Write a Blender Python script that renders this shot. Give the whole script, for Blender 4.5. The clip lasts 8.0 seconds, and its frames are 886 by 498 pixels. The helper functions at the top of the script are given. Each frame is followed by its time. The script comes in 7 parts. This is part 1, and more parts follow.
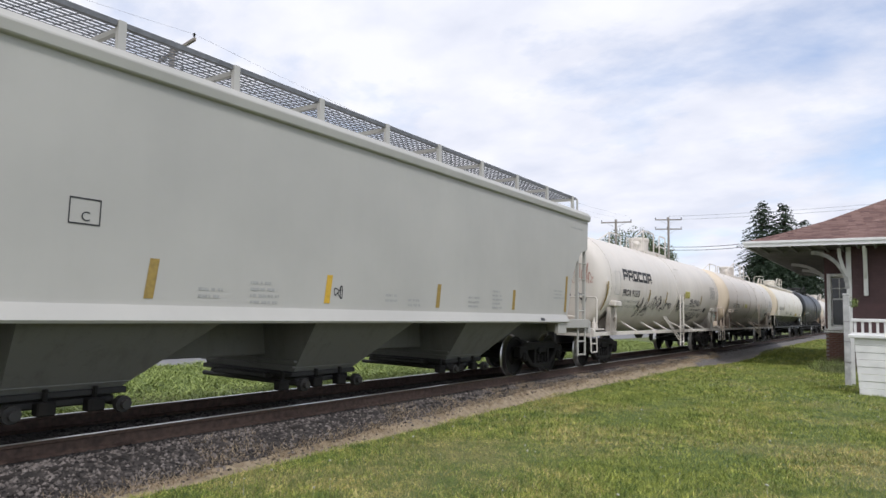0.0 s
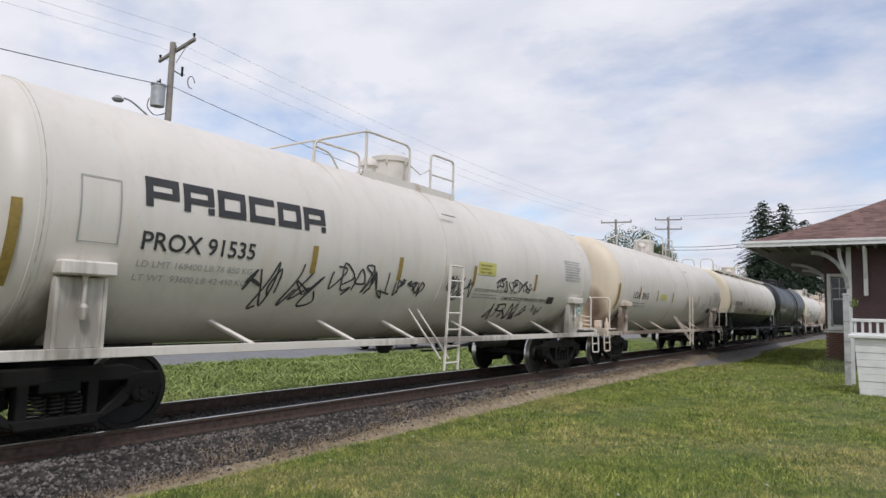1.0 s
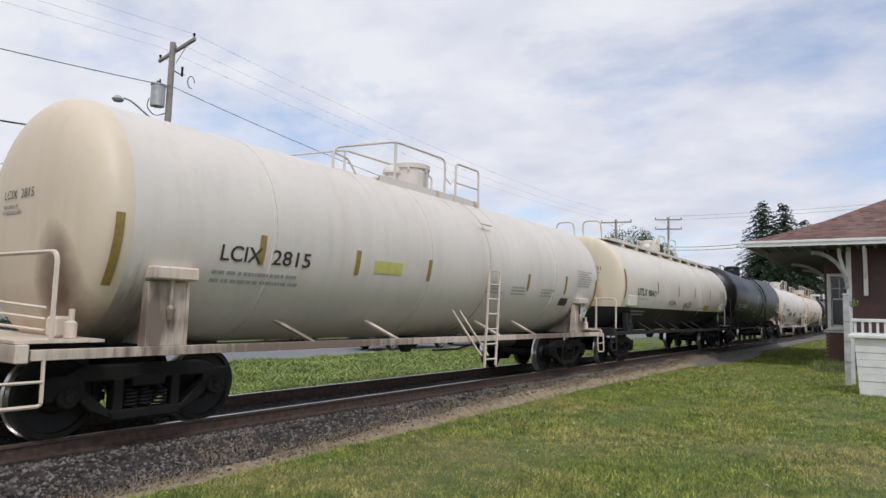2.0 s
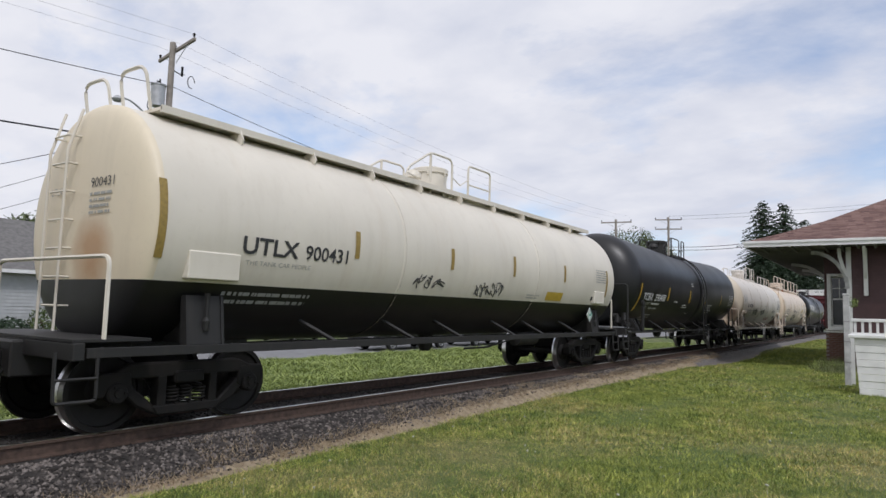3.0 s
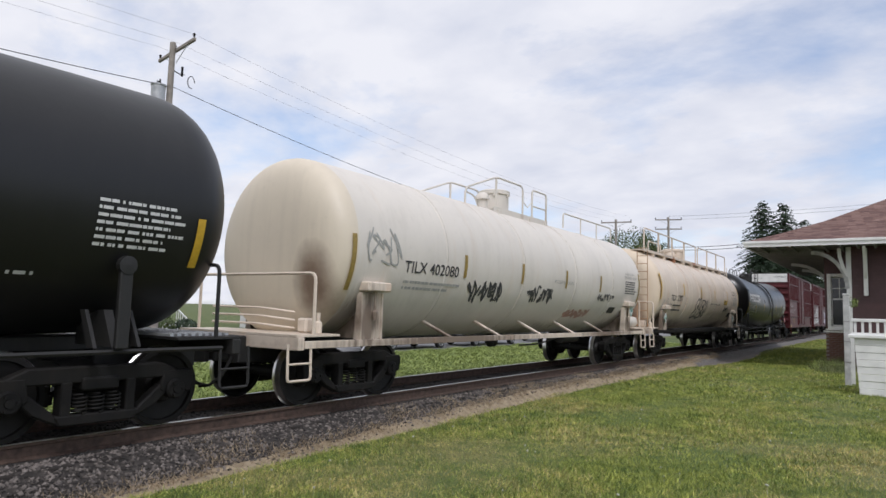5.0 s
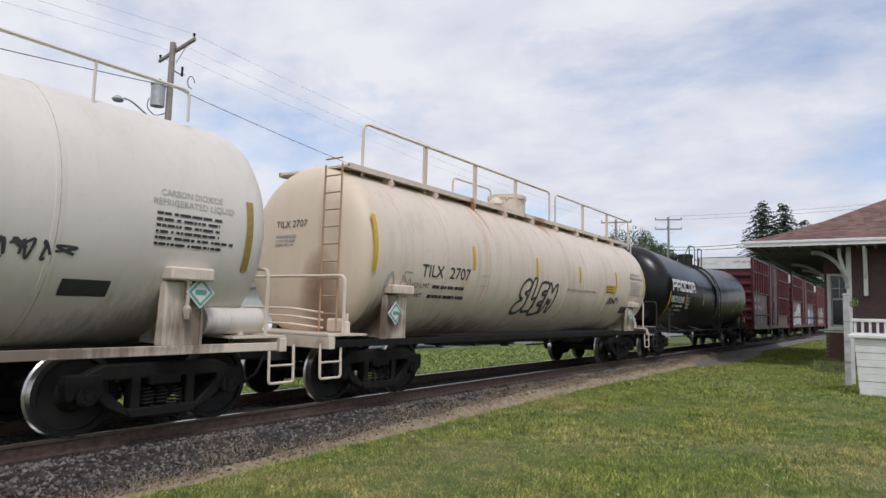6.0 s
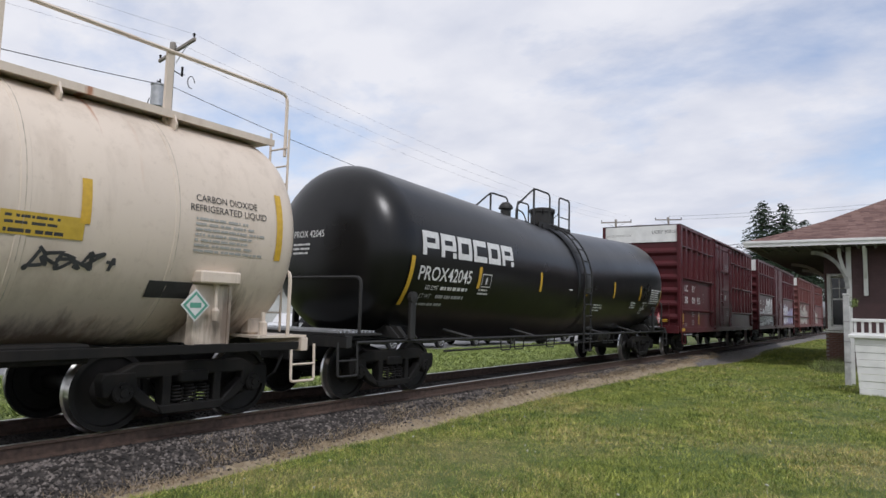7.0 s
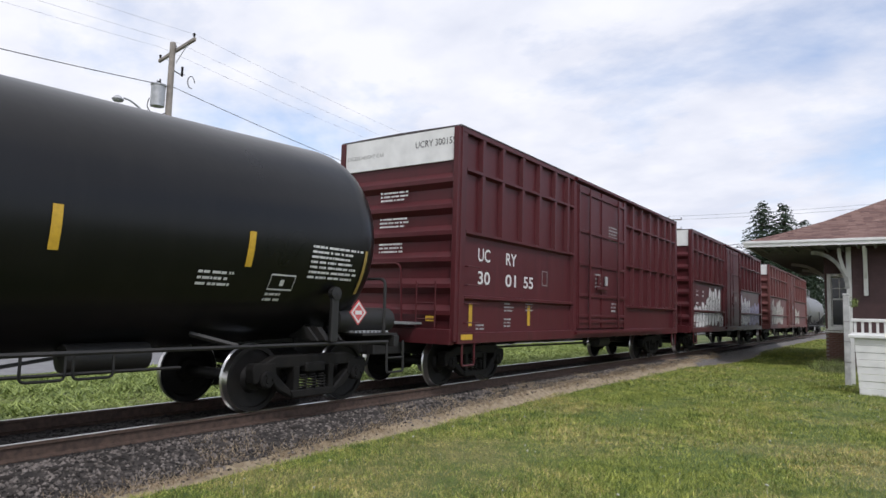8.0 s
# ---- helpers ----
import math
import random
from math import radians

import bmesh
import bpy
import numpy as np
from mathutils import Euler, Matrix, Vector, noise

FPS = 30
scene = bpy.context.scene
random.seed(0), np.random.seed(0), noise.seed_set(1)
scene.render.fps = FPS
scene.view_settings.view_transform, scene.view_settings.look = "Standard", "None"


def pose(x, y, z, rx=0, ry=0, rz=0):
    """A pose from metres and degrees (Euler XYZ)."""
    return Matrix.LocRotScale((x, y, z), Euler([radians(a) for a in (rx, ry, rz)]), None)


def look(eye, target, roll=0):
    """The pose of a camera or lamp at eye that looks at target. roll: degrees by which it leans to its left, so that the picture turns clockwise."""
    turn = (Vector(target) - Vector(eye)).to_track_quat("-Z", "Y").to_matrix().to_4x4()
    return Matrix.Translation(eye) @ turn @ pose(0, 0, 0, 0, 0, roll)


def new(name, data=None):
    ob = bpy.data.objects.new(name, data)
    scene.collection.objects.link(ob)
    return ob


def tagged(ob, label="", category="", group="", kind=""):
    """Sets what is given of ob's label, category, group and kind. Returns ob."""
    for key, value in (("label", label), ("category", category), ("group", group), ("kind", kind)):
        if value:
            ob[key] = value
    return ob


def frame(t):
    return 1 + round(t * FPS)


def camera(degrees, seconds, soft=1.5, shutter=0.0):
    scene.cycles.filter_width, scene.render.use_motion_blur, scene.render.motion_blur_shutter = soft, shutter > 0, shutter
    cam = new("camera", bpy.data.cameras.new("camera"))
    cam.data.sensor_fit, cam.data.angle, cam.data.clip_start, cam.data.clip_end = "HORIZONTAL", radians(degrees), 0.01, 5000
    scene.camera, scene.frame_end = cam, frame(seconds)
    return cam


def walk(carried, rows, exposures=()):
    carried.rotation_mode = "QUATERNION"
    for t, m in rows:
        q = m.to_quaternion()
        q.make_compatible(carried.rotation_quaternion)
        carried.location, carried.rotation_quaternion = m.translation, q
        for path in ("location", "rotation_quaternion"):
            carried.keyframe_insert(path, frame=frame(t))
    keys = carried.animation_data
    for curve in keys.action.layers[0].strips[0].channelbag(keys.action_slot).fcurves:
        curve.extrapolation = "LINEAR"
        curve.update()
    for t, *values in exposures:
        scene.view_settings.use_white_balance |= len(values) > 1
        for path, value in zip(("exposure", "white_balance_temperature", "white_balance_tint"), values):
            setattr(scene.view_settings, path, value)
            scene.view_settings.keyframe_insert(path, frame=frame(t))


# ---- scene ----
cam = camera(68.55, 8.0)
EYE = Vector((8.142, 0.0, 1.475))
AIM = EYE + Vector((-0.57057, 0.81594, 0.09321)) * 20
walk(cam, [(0.0, look(EYE, AIM, 1.586)), (8.0, look(EYE, AIM, 1.586))], [(0.0, 0.20, 6200, 14), (1.0, -0.03, 6200, 14), (1.7, -0.05, 6200, 14), (3.5, -0.06, 6200, 14), (4.5, 0.04, 6200, 14), (6.0, -0.06, 6200, 14), (7.0, -0.04, 6200, 14), (7.5, 0.04, 6200, 14), (8.0, 0.18, 6200, 14)])

# ---- world and sun ----
SUN_EL, SUN_AZ = radians(52), radians(128)      # azimuth clockwise from +y
world = bpy.data.worlds.new("sky")
scene.world = world
world.use_nodes = True
wn, wl = world.node_tree.nodes, world.node_tree.links
wn.clear()
w_out = wn.new("ShaderNodeOutputWorld")
w_bg = wn.new("ShaderNodeBackground")
w_sky = wn.new("ShaderNodeTexSky")
w_sky.sky_type, w_sky.sun_disc = "NISHITA", False
w_sky.sun_elevation, w_sky.sun_rotation = SUN_EL, SUN_AZ
w_dim = wn.new("ShaderNodeVectorMath"); w_dim.operation = "SCALE"; w_dim.inputs["Scale"].default_value = 0.175
w_co = wn.new("ShaderNodeTexCoord")
w_sep = wn.new("ShaderNodeSeparateXYZ")
w_z = wn.new("ShaderNodeMath"); w_z.operation = "MAXIMUM"; w_z.inputs[1].default_value = 0.0
w_za = wn.new("ShaderNodeMath"); w_za.operation = "ADD"; w_za.inputs[1].default_value = 0.22
w_div = wn.new("ShaderNodeVectorMath"); w_div.operation = "DIVIDE"
w_map = wn.new("ShaderNodeMapping")
w_map.inputs["Location"].default_value = (3.1, 0.6, 0)
w_map.inputs["Rotation"].default_value = (0, 0, radians(25))
w_map.inputs["Scale"].default_value = (1.0, 1.2, 0.0)
w_n1 = wn.new("ShaderNodeTexNoise"); w_n1.inputs["Scale"].default_value = 1.1; w_n1.inputs["Detail"].default_value = 9; w_n1.inputs["Roughness"].default_value = 0.58; w_n1.inputs["Distortion"].default_value = 0.15
w_r1 = wn.new("ShaderNodeValToRGB")
w_r1.color_ramp.elements[0].position, w_r1.color_ramp.elements[0].color = 0.33, (0.3, 0.3, 0.3, 1)
w_r1.color_ramp.elements[1].position, w_r1.color_ramp.elements[1].color = 0.5, (1, 1, 1, 1)
w_n2 = wn.new("ShaderNodeTexNoise"); w_n2.inputs["Scale"].default_value = 3.6; w_n2.inputs["Detail"].default_value = 8
w_r2 = wn.new("ShaderNodeValToRGB")
w_r2.color_ramp.elements[0].position, w_r2.color_ramp.elements[0].color = 0.28, (0.74, 0.77, 0.835, 1)
w_r2.color_ramp.elements[1].position, w_r2.color_ramp.elements[1].color = 0.66, (0.935, 0.94, 0.95, 1)
w_mix = wn.new("ShaderNodeMix"); w_mix.data_type = "RGBA"
w_dot = wn.new("ShaderNodeVectorMath"); w_dot.operation = "DOT_PRODUCT"      # thicker cloud towards the south-west
w_dot.inputs[1].default_value = (-0.76, -0.53, 0.28)
w_g1 = wn.new("ShaderNodeMath"); w_g1.operation = "MULTIPLY_ADD"; w_g1.inputs[1].default_value = 0.07
w_g2 = wn.new("ShaderNodeMath"); w_g2.operation = "MULTIPLY_ADD"; w_g2.inputs[1].default_value = 0.24
wl.new(w_co.outputs["Generated"], w_dot.inputs[0])
wl.new(w_dot.outputs["Value"], w_g1.inputs[0]); wl.new(w_dot.outputs["Value"], w_g2.inputs[0])
wl.new(w_n1.outputs["Fac"], w_g1.inputs[2]); wl.new(w_n2.outputs["Fac"], w_g2.inputs[2])
wl.new(w_co.outputs["Generated"], w_sep.inputs[0])
wl.new(w_sep.outputs["Z"], w_z.inputs[0]); wl.new(w_z.outputs[0], w_za.inputs[0])
wl.new(w_co.outputs["Generated"], w_div.inputs[0]); wl.new(w_za.outputs[0], w_div.inputs[1])
wl.new(w_div.outputs[0], w_map.inputs["Vector"])
wl.new(w_map.outputs[0], w_n1.inputs["Vector"]); wl.new(w_map.outputs[0], w_n2.inputs["Vector"])
wl.new(w_g1.outputs[0], w_r1.inputs[0]); wl.new(w_g2.outputs[0], w_r2.inputs[0])
wl.new(w_sky.outputs[0], w_dim.inputs[0])
wl.new(w_r1.outputs[0], w_mix.inputs["Factor"])
wl.new(w_dim.outputs[0], w_mix.inputs["A"]); wl.new(w_r2.outputs[0], w_mix.inputs["B"])
wl.new(w_mix.outputs["Result"], w_bg.inputs["Color"])
w_bg.inputs["Strength"].default_value = 0.92
wl.new(w_bg.outputs[0], w_out.inputs[0])

sun = new("sun", bpy.data.lights.new("sun", "SUN"))
sun.data.energy, sun.data.angle, sun.data.color = 1.85, radians(12), (1.0, 0.975, 0.94)
_sd = Vector((math.sin(SUN_AZ) * math.cos(SUN_EL), math.cos(SUN_AZ) * math.cos(SUN_EL), math.sin(SUN_EL)))
sun.matrix_world = look(_sd * 60, (0, 0, 0))


# ---- materials ----
def shader(name):
    m = bpy.data.materials.new(name)
    m.use_nodes = True
    n, l = m.node_tree.nodes, m.node_tree.links
    return m, n, l, n["Principled BSDF"]


def c4(c):
    return (c[0], c[1], c[2], 1.0)


def ramp(n, l, src, p0, p1, c0=(0, 0, 0), c1=(1, 1, 1)):
    r = n.new("ShaderNodeValToRGB")
    r.color_ramp.elements[0].position, r.color_ramp.elements[1].position = p0, p1
    r.color_ramp.elements[0].color, r.color_ramp.elements[1].color = c4(c0), c4(c1)
    l.new(src, r.inputs[0])
    return r.outputs[0]


def nz(n, l, vec, scale, detail=5, rough=0.55, stretch=None):
    if stretch:
        mp = n.new("ShaderNodeMapping")
        mp.inputs["Scale"].default_value = stretch
        l.new(vec, mp.inputs["Vector"])
        vec = mp.outputs[0]
    t = n.new("ShaderNodeTexNoise")
    t.inputs["Scale"].default_value, t.inputs["Detail"].default_value, t.inputs["Roughness"].default_value = scale, detail, rough
    l.new(vec, t.inputs["Vector"])
    return t.outputs["Fac"]


def blend(n, l, fac, a, b):
    x = n.new("ShaderNodeMix")
    x.data_type = "RGBA"
    if isinstance(fac, float):
        x.inputs["Factor"].default_value = fac
    else:
        l.new(fac, x.inputs["Factor"])
    for key, v in (("A", a), ("B", b)):
        if isinstance(v, tuple):
            x.inputs[key].default_value = c4(v)
        else:
            l.new(v, x.inputs[key])
    return x.outputs["Result"]


def math_node(n, l, op, a, b):
    x = n.new("ShaderNodeMath")
    x.operation = op
    for i, v in enumerate((a, b)):
        if isinstance(v, (int, float)):
            x.inputs[i].default_value = v
        else:
            l.new(v, x.inputs[i])
    return x.outputs[0]


def bump(n, l, b, height, strength, distance):
    k = n.new("ShaderNodeBump")
    k.inputs["Strength"].default_value, k.inputs["Distance"].default_value = strength, distance
    l.new(height, k.inputs["Height"])
    l.new(k.outputs[0], b.inputs["Normal"])


def obco(n):
    return n.new("ShaderNodeTexCoord").outputs["Object"]


def paint(name, col, rough=0.45, grime=(0.12, 0.10, 0.08), amount=0.35, rust=None, rust_amount=0.3, metal=0.0, streak=True):
    """Weathered paint: broad fading, streaks that run down, spots of rust or dirt."""
    m, n, l, b = shader(name)
    co = obco(n)
    fade = nz(n, l, co, 0.55, 4)
    c = blend(n, l, ramp(n, l, fade, 0.3, 0.75), tuple(x * 0.9 for x in col), tuple(min(1, x * 1.06) for x in col))
    if streak:
        s = ramp(n, l, nz(n, l, co, 1.0, 6, 0.62, (4.0, 4.0, 0.35)), 0.5, 0.8)
        c = blend(n, l, math_node(n, l, "MULTIPLY", s, amount), c, grime)
    spots = ramp(n, l, nz(n, l, co, 9.0, 8, 0.7), 0.56, 0.74)
    c = blend(n, l, math_node(n, l, "MULTIPLY", spots, amount * 0.7), c, grime)
    if rust:
        rr = ramp(n, l, nz(n, l, co, 1.0, 7, 0.66, (0.6, 1.8, 0.3)), 0.58, 0.78)
        c = blend(n, l, math_node(n, l, "MULTIPLY", rr, rust_amount), c, rust)
    l.new(c, b.inputs["Base Color"])
    l.new(ramp(n, l, fade, 0.2, 0.8, (rough * 0.85,) * 3, (min(1, rough * 1.2),) * 3), b.inputs["Roughness"])
    b.inputs["Metallic"].default_value = metal
    bump(n, l, b, nz(n, l, co, 2.2, 3), 0.25, 0.012)
    return m


def plain(name, col, rough=0.6, metal=0.0, var=0.12, scale=6.0):
    m, n, l, b = shader(name)
    f = nz(n, l, obco(n), scale, 6)
    l.new(ramp(n, l, f, 0.3, 0.7, tuple(x * (1 - var) for x in col), tuple(min(1, x * (1 + var)) for x in col)), b.inputs["Base Color"])
    b.inputs["Roughness"].default_value, b.inputs["Metallic"].default_value = rough, metal
    bump(n, l, b, f, 0.15, 0.004)
    return m


RUST = (0.30, 0.13, 0.05)
M_WHITE = paint("white_tank_paint", (0.665, 0.618, 0.553), 0.48, (0.30, 0.27, 0.22), 0.2, (0.55, 0.40, 0.26), 0.3)
M_CREAM = paint("cream_tank_paint", (0.66, 0.565, 0.465), 0.48, (0.22, 0.145, 0.09), 0.32, (0.50, 0.23, 0.09), 0.5)
M_IVORY = paint("ivory_tank_paint", (0.68, 0.635, 0.545), 0.45, (0.36, 0.30, 0.22), 0.17, (0.5, 0.38, 0.25), 0.22)
M_PEACH = paint("stained_white_paint", (0.66, 0.55, 0.42), 0.5, (0.20, 0.13, 0.09), 0.4, (0.42, 0.24, 0.12), 0.5)


def stained_head(name, col, stain, cx, cz, sx, sz, amount):
    """Paint of a tank end with one soot or rust stain of its own shape."""
    m = paint(name, col, 0.5, tuple(c * 0.55 for c in col), 0.22)
    n, l = m.node_tree.nodes, m.node_tree.links
    b = n["Principled BSDF"]
    base = b.inputs["Base Color"].links[0].from_socket
    co = obco(n)
    sep = n.new("ShaderNodeSeparateXYZ")
    l.new(co, sep.inputs[0])
    dx = math_node(n, l, "POWER", math_node(n, l, "ABSOLUTE", math_node(n, l, "DIVIDE", math_node(n, l, "SUBTRACT", sep.outputs["X"], cx), sx), 0.0), 2.0)
    dz = math_node(n, l, "POWER", math_node(n, l, "ABSOLUTE", math_node(n, l, "DIVIDE", math_node(n, l, "SUBTRACT", sep.outputs["Z"], cz), sz), 0.0), 2.0)
    d = math_node(n, l, "ADD", math_node(n, l, "ADD", dx, dz), math_node(n, l, "MULTIPLY", nz(n, l, co, 2.5, 6), 1.1))
    k = ramp(n, l, math_node(n, l, "MULTIPLY", d, 0.5), 0.3, 0.95, (amount,) * 3, (0, 0, 0))
    l.new(blend(n, l, k, base, stain), b.inputs["Base Color"])
    return m



def run_marks(m, colour, marks, amount):
    """Ragged marks on the shell, such as rust run down from fittings: (place along, half width, top, length)."""
    n, l = m.node_tree.nodes, m.node_tree.links
    b = n["Principled BSDF"]
    base = b.inputs["Base Color"].links[0].from_socket
    co = obco(n)
    sep = n.new("ShaderNodeSeparateXYZ")
    l.new(co, sep.inputs[0])
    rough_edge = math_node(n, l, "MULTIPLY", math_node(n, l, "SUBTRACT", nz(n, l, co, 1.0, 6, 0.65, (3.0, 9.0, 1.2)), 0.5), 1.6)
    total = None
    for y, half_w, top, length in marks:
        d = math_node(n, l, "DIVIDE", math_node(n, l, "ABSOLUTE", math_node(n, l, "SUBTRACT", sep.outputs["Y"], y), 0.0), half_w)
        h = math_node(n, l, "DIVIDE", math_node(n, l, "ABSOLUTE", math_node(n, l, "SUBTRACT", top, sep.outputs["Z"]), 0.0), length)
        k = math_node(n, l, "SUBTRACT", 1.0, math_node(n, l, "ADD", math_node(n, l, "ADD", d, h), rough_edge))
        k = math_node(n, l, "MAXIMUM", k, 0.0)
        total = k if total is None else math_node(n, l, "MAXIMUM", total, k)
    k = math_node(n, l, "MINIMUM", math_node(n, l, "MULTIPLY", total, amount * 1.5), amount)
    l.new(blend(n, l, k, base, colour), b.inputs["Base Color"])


run_marks(M_CREAM, (0.36, 0.13, 0.045), [(-2.75, 0.16, 3.72, 0.75), (-0.35, 0.05, 3.8, 0.7), (0.45, 0.42, 3.75, 0.55), (2.6, 0.05, 3.8, 0.5), (4.4, 0.06, 3.8, 0.6)], 0.85)
run_marks(M_PEACH, (0.24, 0.11, 0.05), [(-1.6, 0.12, 3.7, 0.9), (0.3, 0.3, 3.7, 0.9), (1.1, 0.1, 3.7, 0.7)], 0.7)
run_marks(M_WHITE, (0.34, 0.24, 0.15), [(-2.3, 0.08, 3.8, 0.7), (1.7, 0.08, 3.8, 0.8), (0.3, 0.1, 3.8, 0.6)], 0.5)
# broad dark brown marks low on the shell and near the trucks
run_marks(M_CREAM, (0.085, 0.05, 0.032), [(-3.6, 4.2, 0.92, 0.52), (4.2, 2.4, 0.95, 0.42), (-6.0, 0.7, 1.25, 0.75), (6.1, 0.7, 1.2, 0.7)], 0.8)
run_marks(M_WHITE, (0.13, 0.10, 0.075), [(-6.2, 0.75, 1.2, 0.8), (5.6, 1.3, 1.1, 0.65), (0.8, 2.6, 0.92, 0.35)], 0.65)
M_RUSTY = paint("rust_stained_cream_paint", (0.42, 0.26, 0.15), 0.6, (0.14, 0.07, 0.04), 0.6, (0.30, 0.12, 0.05), 0.6)
M_SEAM = plain("dirty_weld_bead", (0.38, 0.33, 0.265), 0.6, 0, 0.25, 5)
M_HEAD2 = stained_head("cream_head_brown_stain", (0.68, 0.58, 0.44), (0.10, 0.05, 0.03), 0.75, 1.65, 0.34, 0.62, 0.9)
M_HEAD3 = stained_head("ivory_head_rust_stain", (0.70, 0.615, 0.46), (0.38, 0.19, 0.07), 0.35, 2.0, 0.42, 0.5, 0.75)
M_HEAD5 = stained_head("white_head_brown_stain", (0.66, 0.58, 0.46), (0.11, 0.055, 0.03), 0.95, 1.85, 0.34, 0.6, 0.85)
M_HEAD6 = stained_head("peach_head_brown_stain", (0.67, 0.56, 0.43), (0.20, 0.10, 0.06), 0.55, 1.6, 0.4, 0.75, 0.85)
M_BLACK = paint("black_tank_paint", (0.0105, 0.0105, 0.011), 0.4, (0.024, 0.023, 0.022), 0.3)
M_BLACK.node_tree.nodes["Principled BSDF"].inputs["Specular IOR Level"].default_value = 0.46
M_JET = paint("glossy_black_tank_paint", (0.0045, 0.0045, 0.0048), 0.29, (0.018, 0.017, 0.016), 0.25)
M_JET.node_tree.nodes["Principled BSDF"].inputs["Specular IOR Level"].default_value = 0.36
M_BLACK2 = paint("black_frame_paint", (0.015, 0.0145, 0.014), 0.6, (0.05, 0.042, 0.034), 0.4)
M_GREY = paint("grey_hopper_paint", (0.43, 0.42, 0.383), 0.45, (0.32, 0.31, 0.28), 0.1)
M_DULL = paint("dull_grey_tank_paint", (0.18, 0.18, 0.18), 0.5, (0.10, 0.09, 0.08), 0.4)
# hopper grey with grime, darkened further for the shade under the car
M_GREYLOW = paint("grimy_shaded_grey_paint", (0.15, 0.15, 0.14), 0.6, (0.05, 0.045, 0.04), 0.5)
M_MAROON = paint("maroon_boxcar_paint", (0.08, 0.0145, 0.0178), 0.42, (0.035, 0.011, 0.012), 0.55, (0.15, 0.04, 0.04), 0.35)
M_MAROON.node_tree.nodes["Principled BSDF"].inputs["Specular IOR Level"].default_value = 0.3
M_MAROON2 = paint("faded_maroon_paint", (0.13, 0.036, 0.032), 0.6, (0.07, 0.04, 0.035), 0.5, (0.2, 0.09, 0.07), 0.4)
M_TRUCK = paint("grimy_cast_steel", (0.0085, 0.008, 0.0075), 0.7, (0.03, 0.024, 0.019), 0.45)
M_WHEEL = plain("wheel_steel", (0.011, 0.010, 0.0095), 0.6, 0.0, 0.35)
for _m in (M_TRUCK, M_WHEEL):
    _m.node_tree.nodes["Principled BSDF"].inputs["Specular IOR Level"].default_value = 0.25
M_TREAD = plain("polished_steel", (0.62, 0.61, 0.60), 0.28, 1.0, 0.08)
M_RAILSIDE = plain("rusty_rail_steel", (0.078, 0.050, 0.037), 0.8, 0.0, 0.4, 14)
M_YELLOW = plain("yellow_reflective_tape", (0.55, 0.34, 0.03), 0.4, 0, 0.12, 20)
M_OCHRE = plain("aged_reflective_tape", (0.29, 0.20, 0.05), 0.5, 0, 0.2, 20)
M_INK = plain("black_lettering", (0.035, 0.035, 0.037), 0.6, 0, 0.2, 8)
M_MID = plain("worn_black_lettering", (0.11, 0.11, 0.105), 0.6, 0, 0.25, 12)
M_FAINT = plain("faded_grey_lettering", (0.34, 0.34, 0.32), 0.6, 0, 0.15, 30)
M_LETTER = plain("white_lettering", (0.62, 0.62, 0.61), 0.55, 0, 0.1, 10)
M_DIMLET = plain("dim_white_lettering", (0.33, 0.33, 0.33), 0.6, 0, 0.15, 20)
M_SPRAY = plain("black_spray_paint", (0.05, 0.05, 0.055), 0.5, 0, 0.3, 6)
M_RED = plain("faint_red_spray_paint", (0.42, 0.25, 0.20), 0.5, 0, 0.2, 6)
M_SILVER = plain("silver_spray_paint", (0.74, 0.74, 0.74), 0.5, 0, 0.2, 3)
M_PALEPAINT = plain("faded_pale_spray_paint", (0.46, 0.42, 0.38), 0.6, 0, 0.3, 3)
M_VIOLET = plain("violet_spray_paint", (0.13, 0.10, 0.24), 0.5, 0, 0.25, 3)
M_ROOFSTEEL = plain("dull_roof_steel", (0.06, 0.05, 0.05), 0.6, 0.2, 0.2, 3)
M_LILAC = plain("lilac_spray_paint", (0.42, 0.39, 0.56), 0.5, 0, 0.25, 3)
M_LABEL = plain("yellow_label", (0.55, 0.52, 0.16), 0.5, 0, 0.1, 10)
M_AMBER = plain("amber_label", (0.50, 0.34, 0.04), 0.5, 0, 0.12, 10)
M_GREEN = plain("green_placard", (0.10, 0.30, 0.22), 0.5, 0, 0.1, 10)
M_PINK = plain("red_placard", (0.55, 0.10, 0.10), 0.5, 0, 0.1, 10)
M_PLAC = plain("white_placard", (0.62, 0.62, 0.60), 0.5, 0, 0.08, 10)
M_GRATE = plain("galvanised_grating", (0.16, 0.165, 0.17), 0.55, 0.4, 0.2, 10)
M_GALV = plain("galvanised_steel", (0.42, 0.43, 0.44), 0.5, 0.5, 0.15, 5)
M_POLE = plain("weathered_pole_wood", (0.28, 0.25, 0.22), 0.85, 0, 0.25, 4)
M_WIRE = plain("black_cable", (0.03, 0.03, 0.035), 0.6)
M_POSTW = plain("weathered_and_shaded_white_wood", (0.45, 0.45, 0.44), 0.8, 0, 0.25, 5)
M_TRIM = plain("white_trim_paint", (0.74, 0.74, 0.72), 0.5, 0, 0.1, 3)
M_SOFFIT = plain("grey_soffit_boards", (0.20, 0.195, 0.19), 0.7, 0, 0.15, 3)
M_SIDING = plain("dark_maroon_clapboard", (0.075, 0.035, 0.035), 0.6, 0, 0.2, 3)
M_BRICK = plain("brown_brick", (0.16, 0.085, 0.065), 0.85, 0, 0.4, 9)
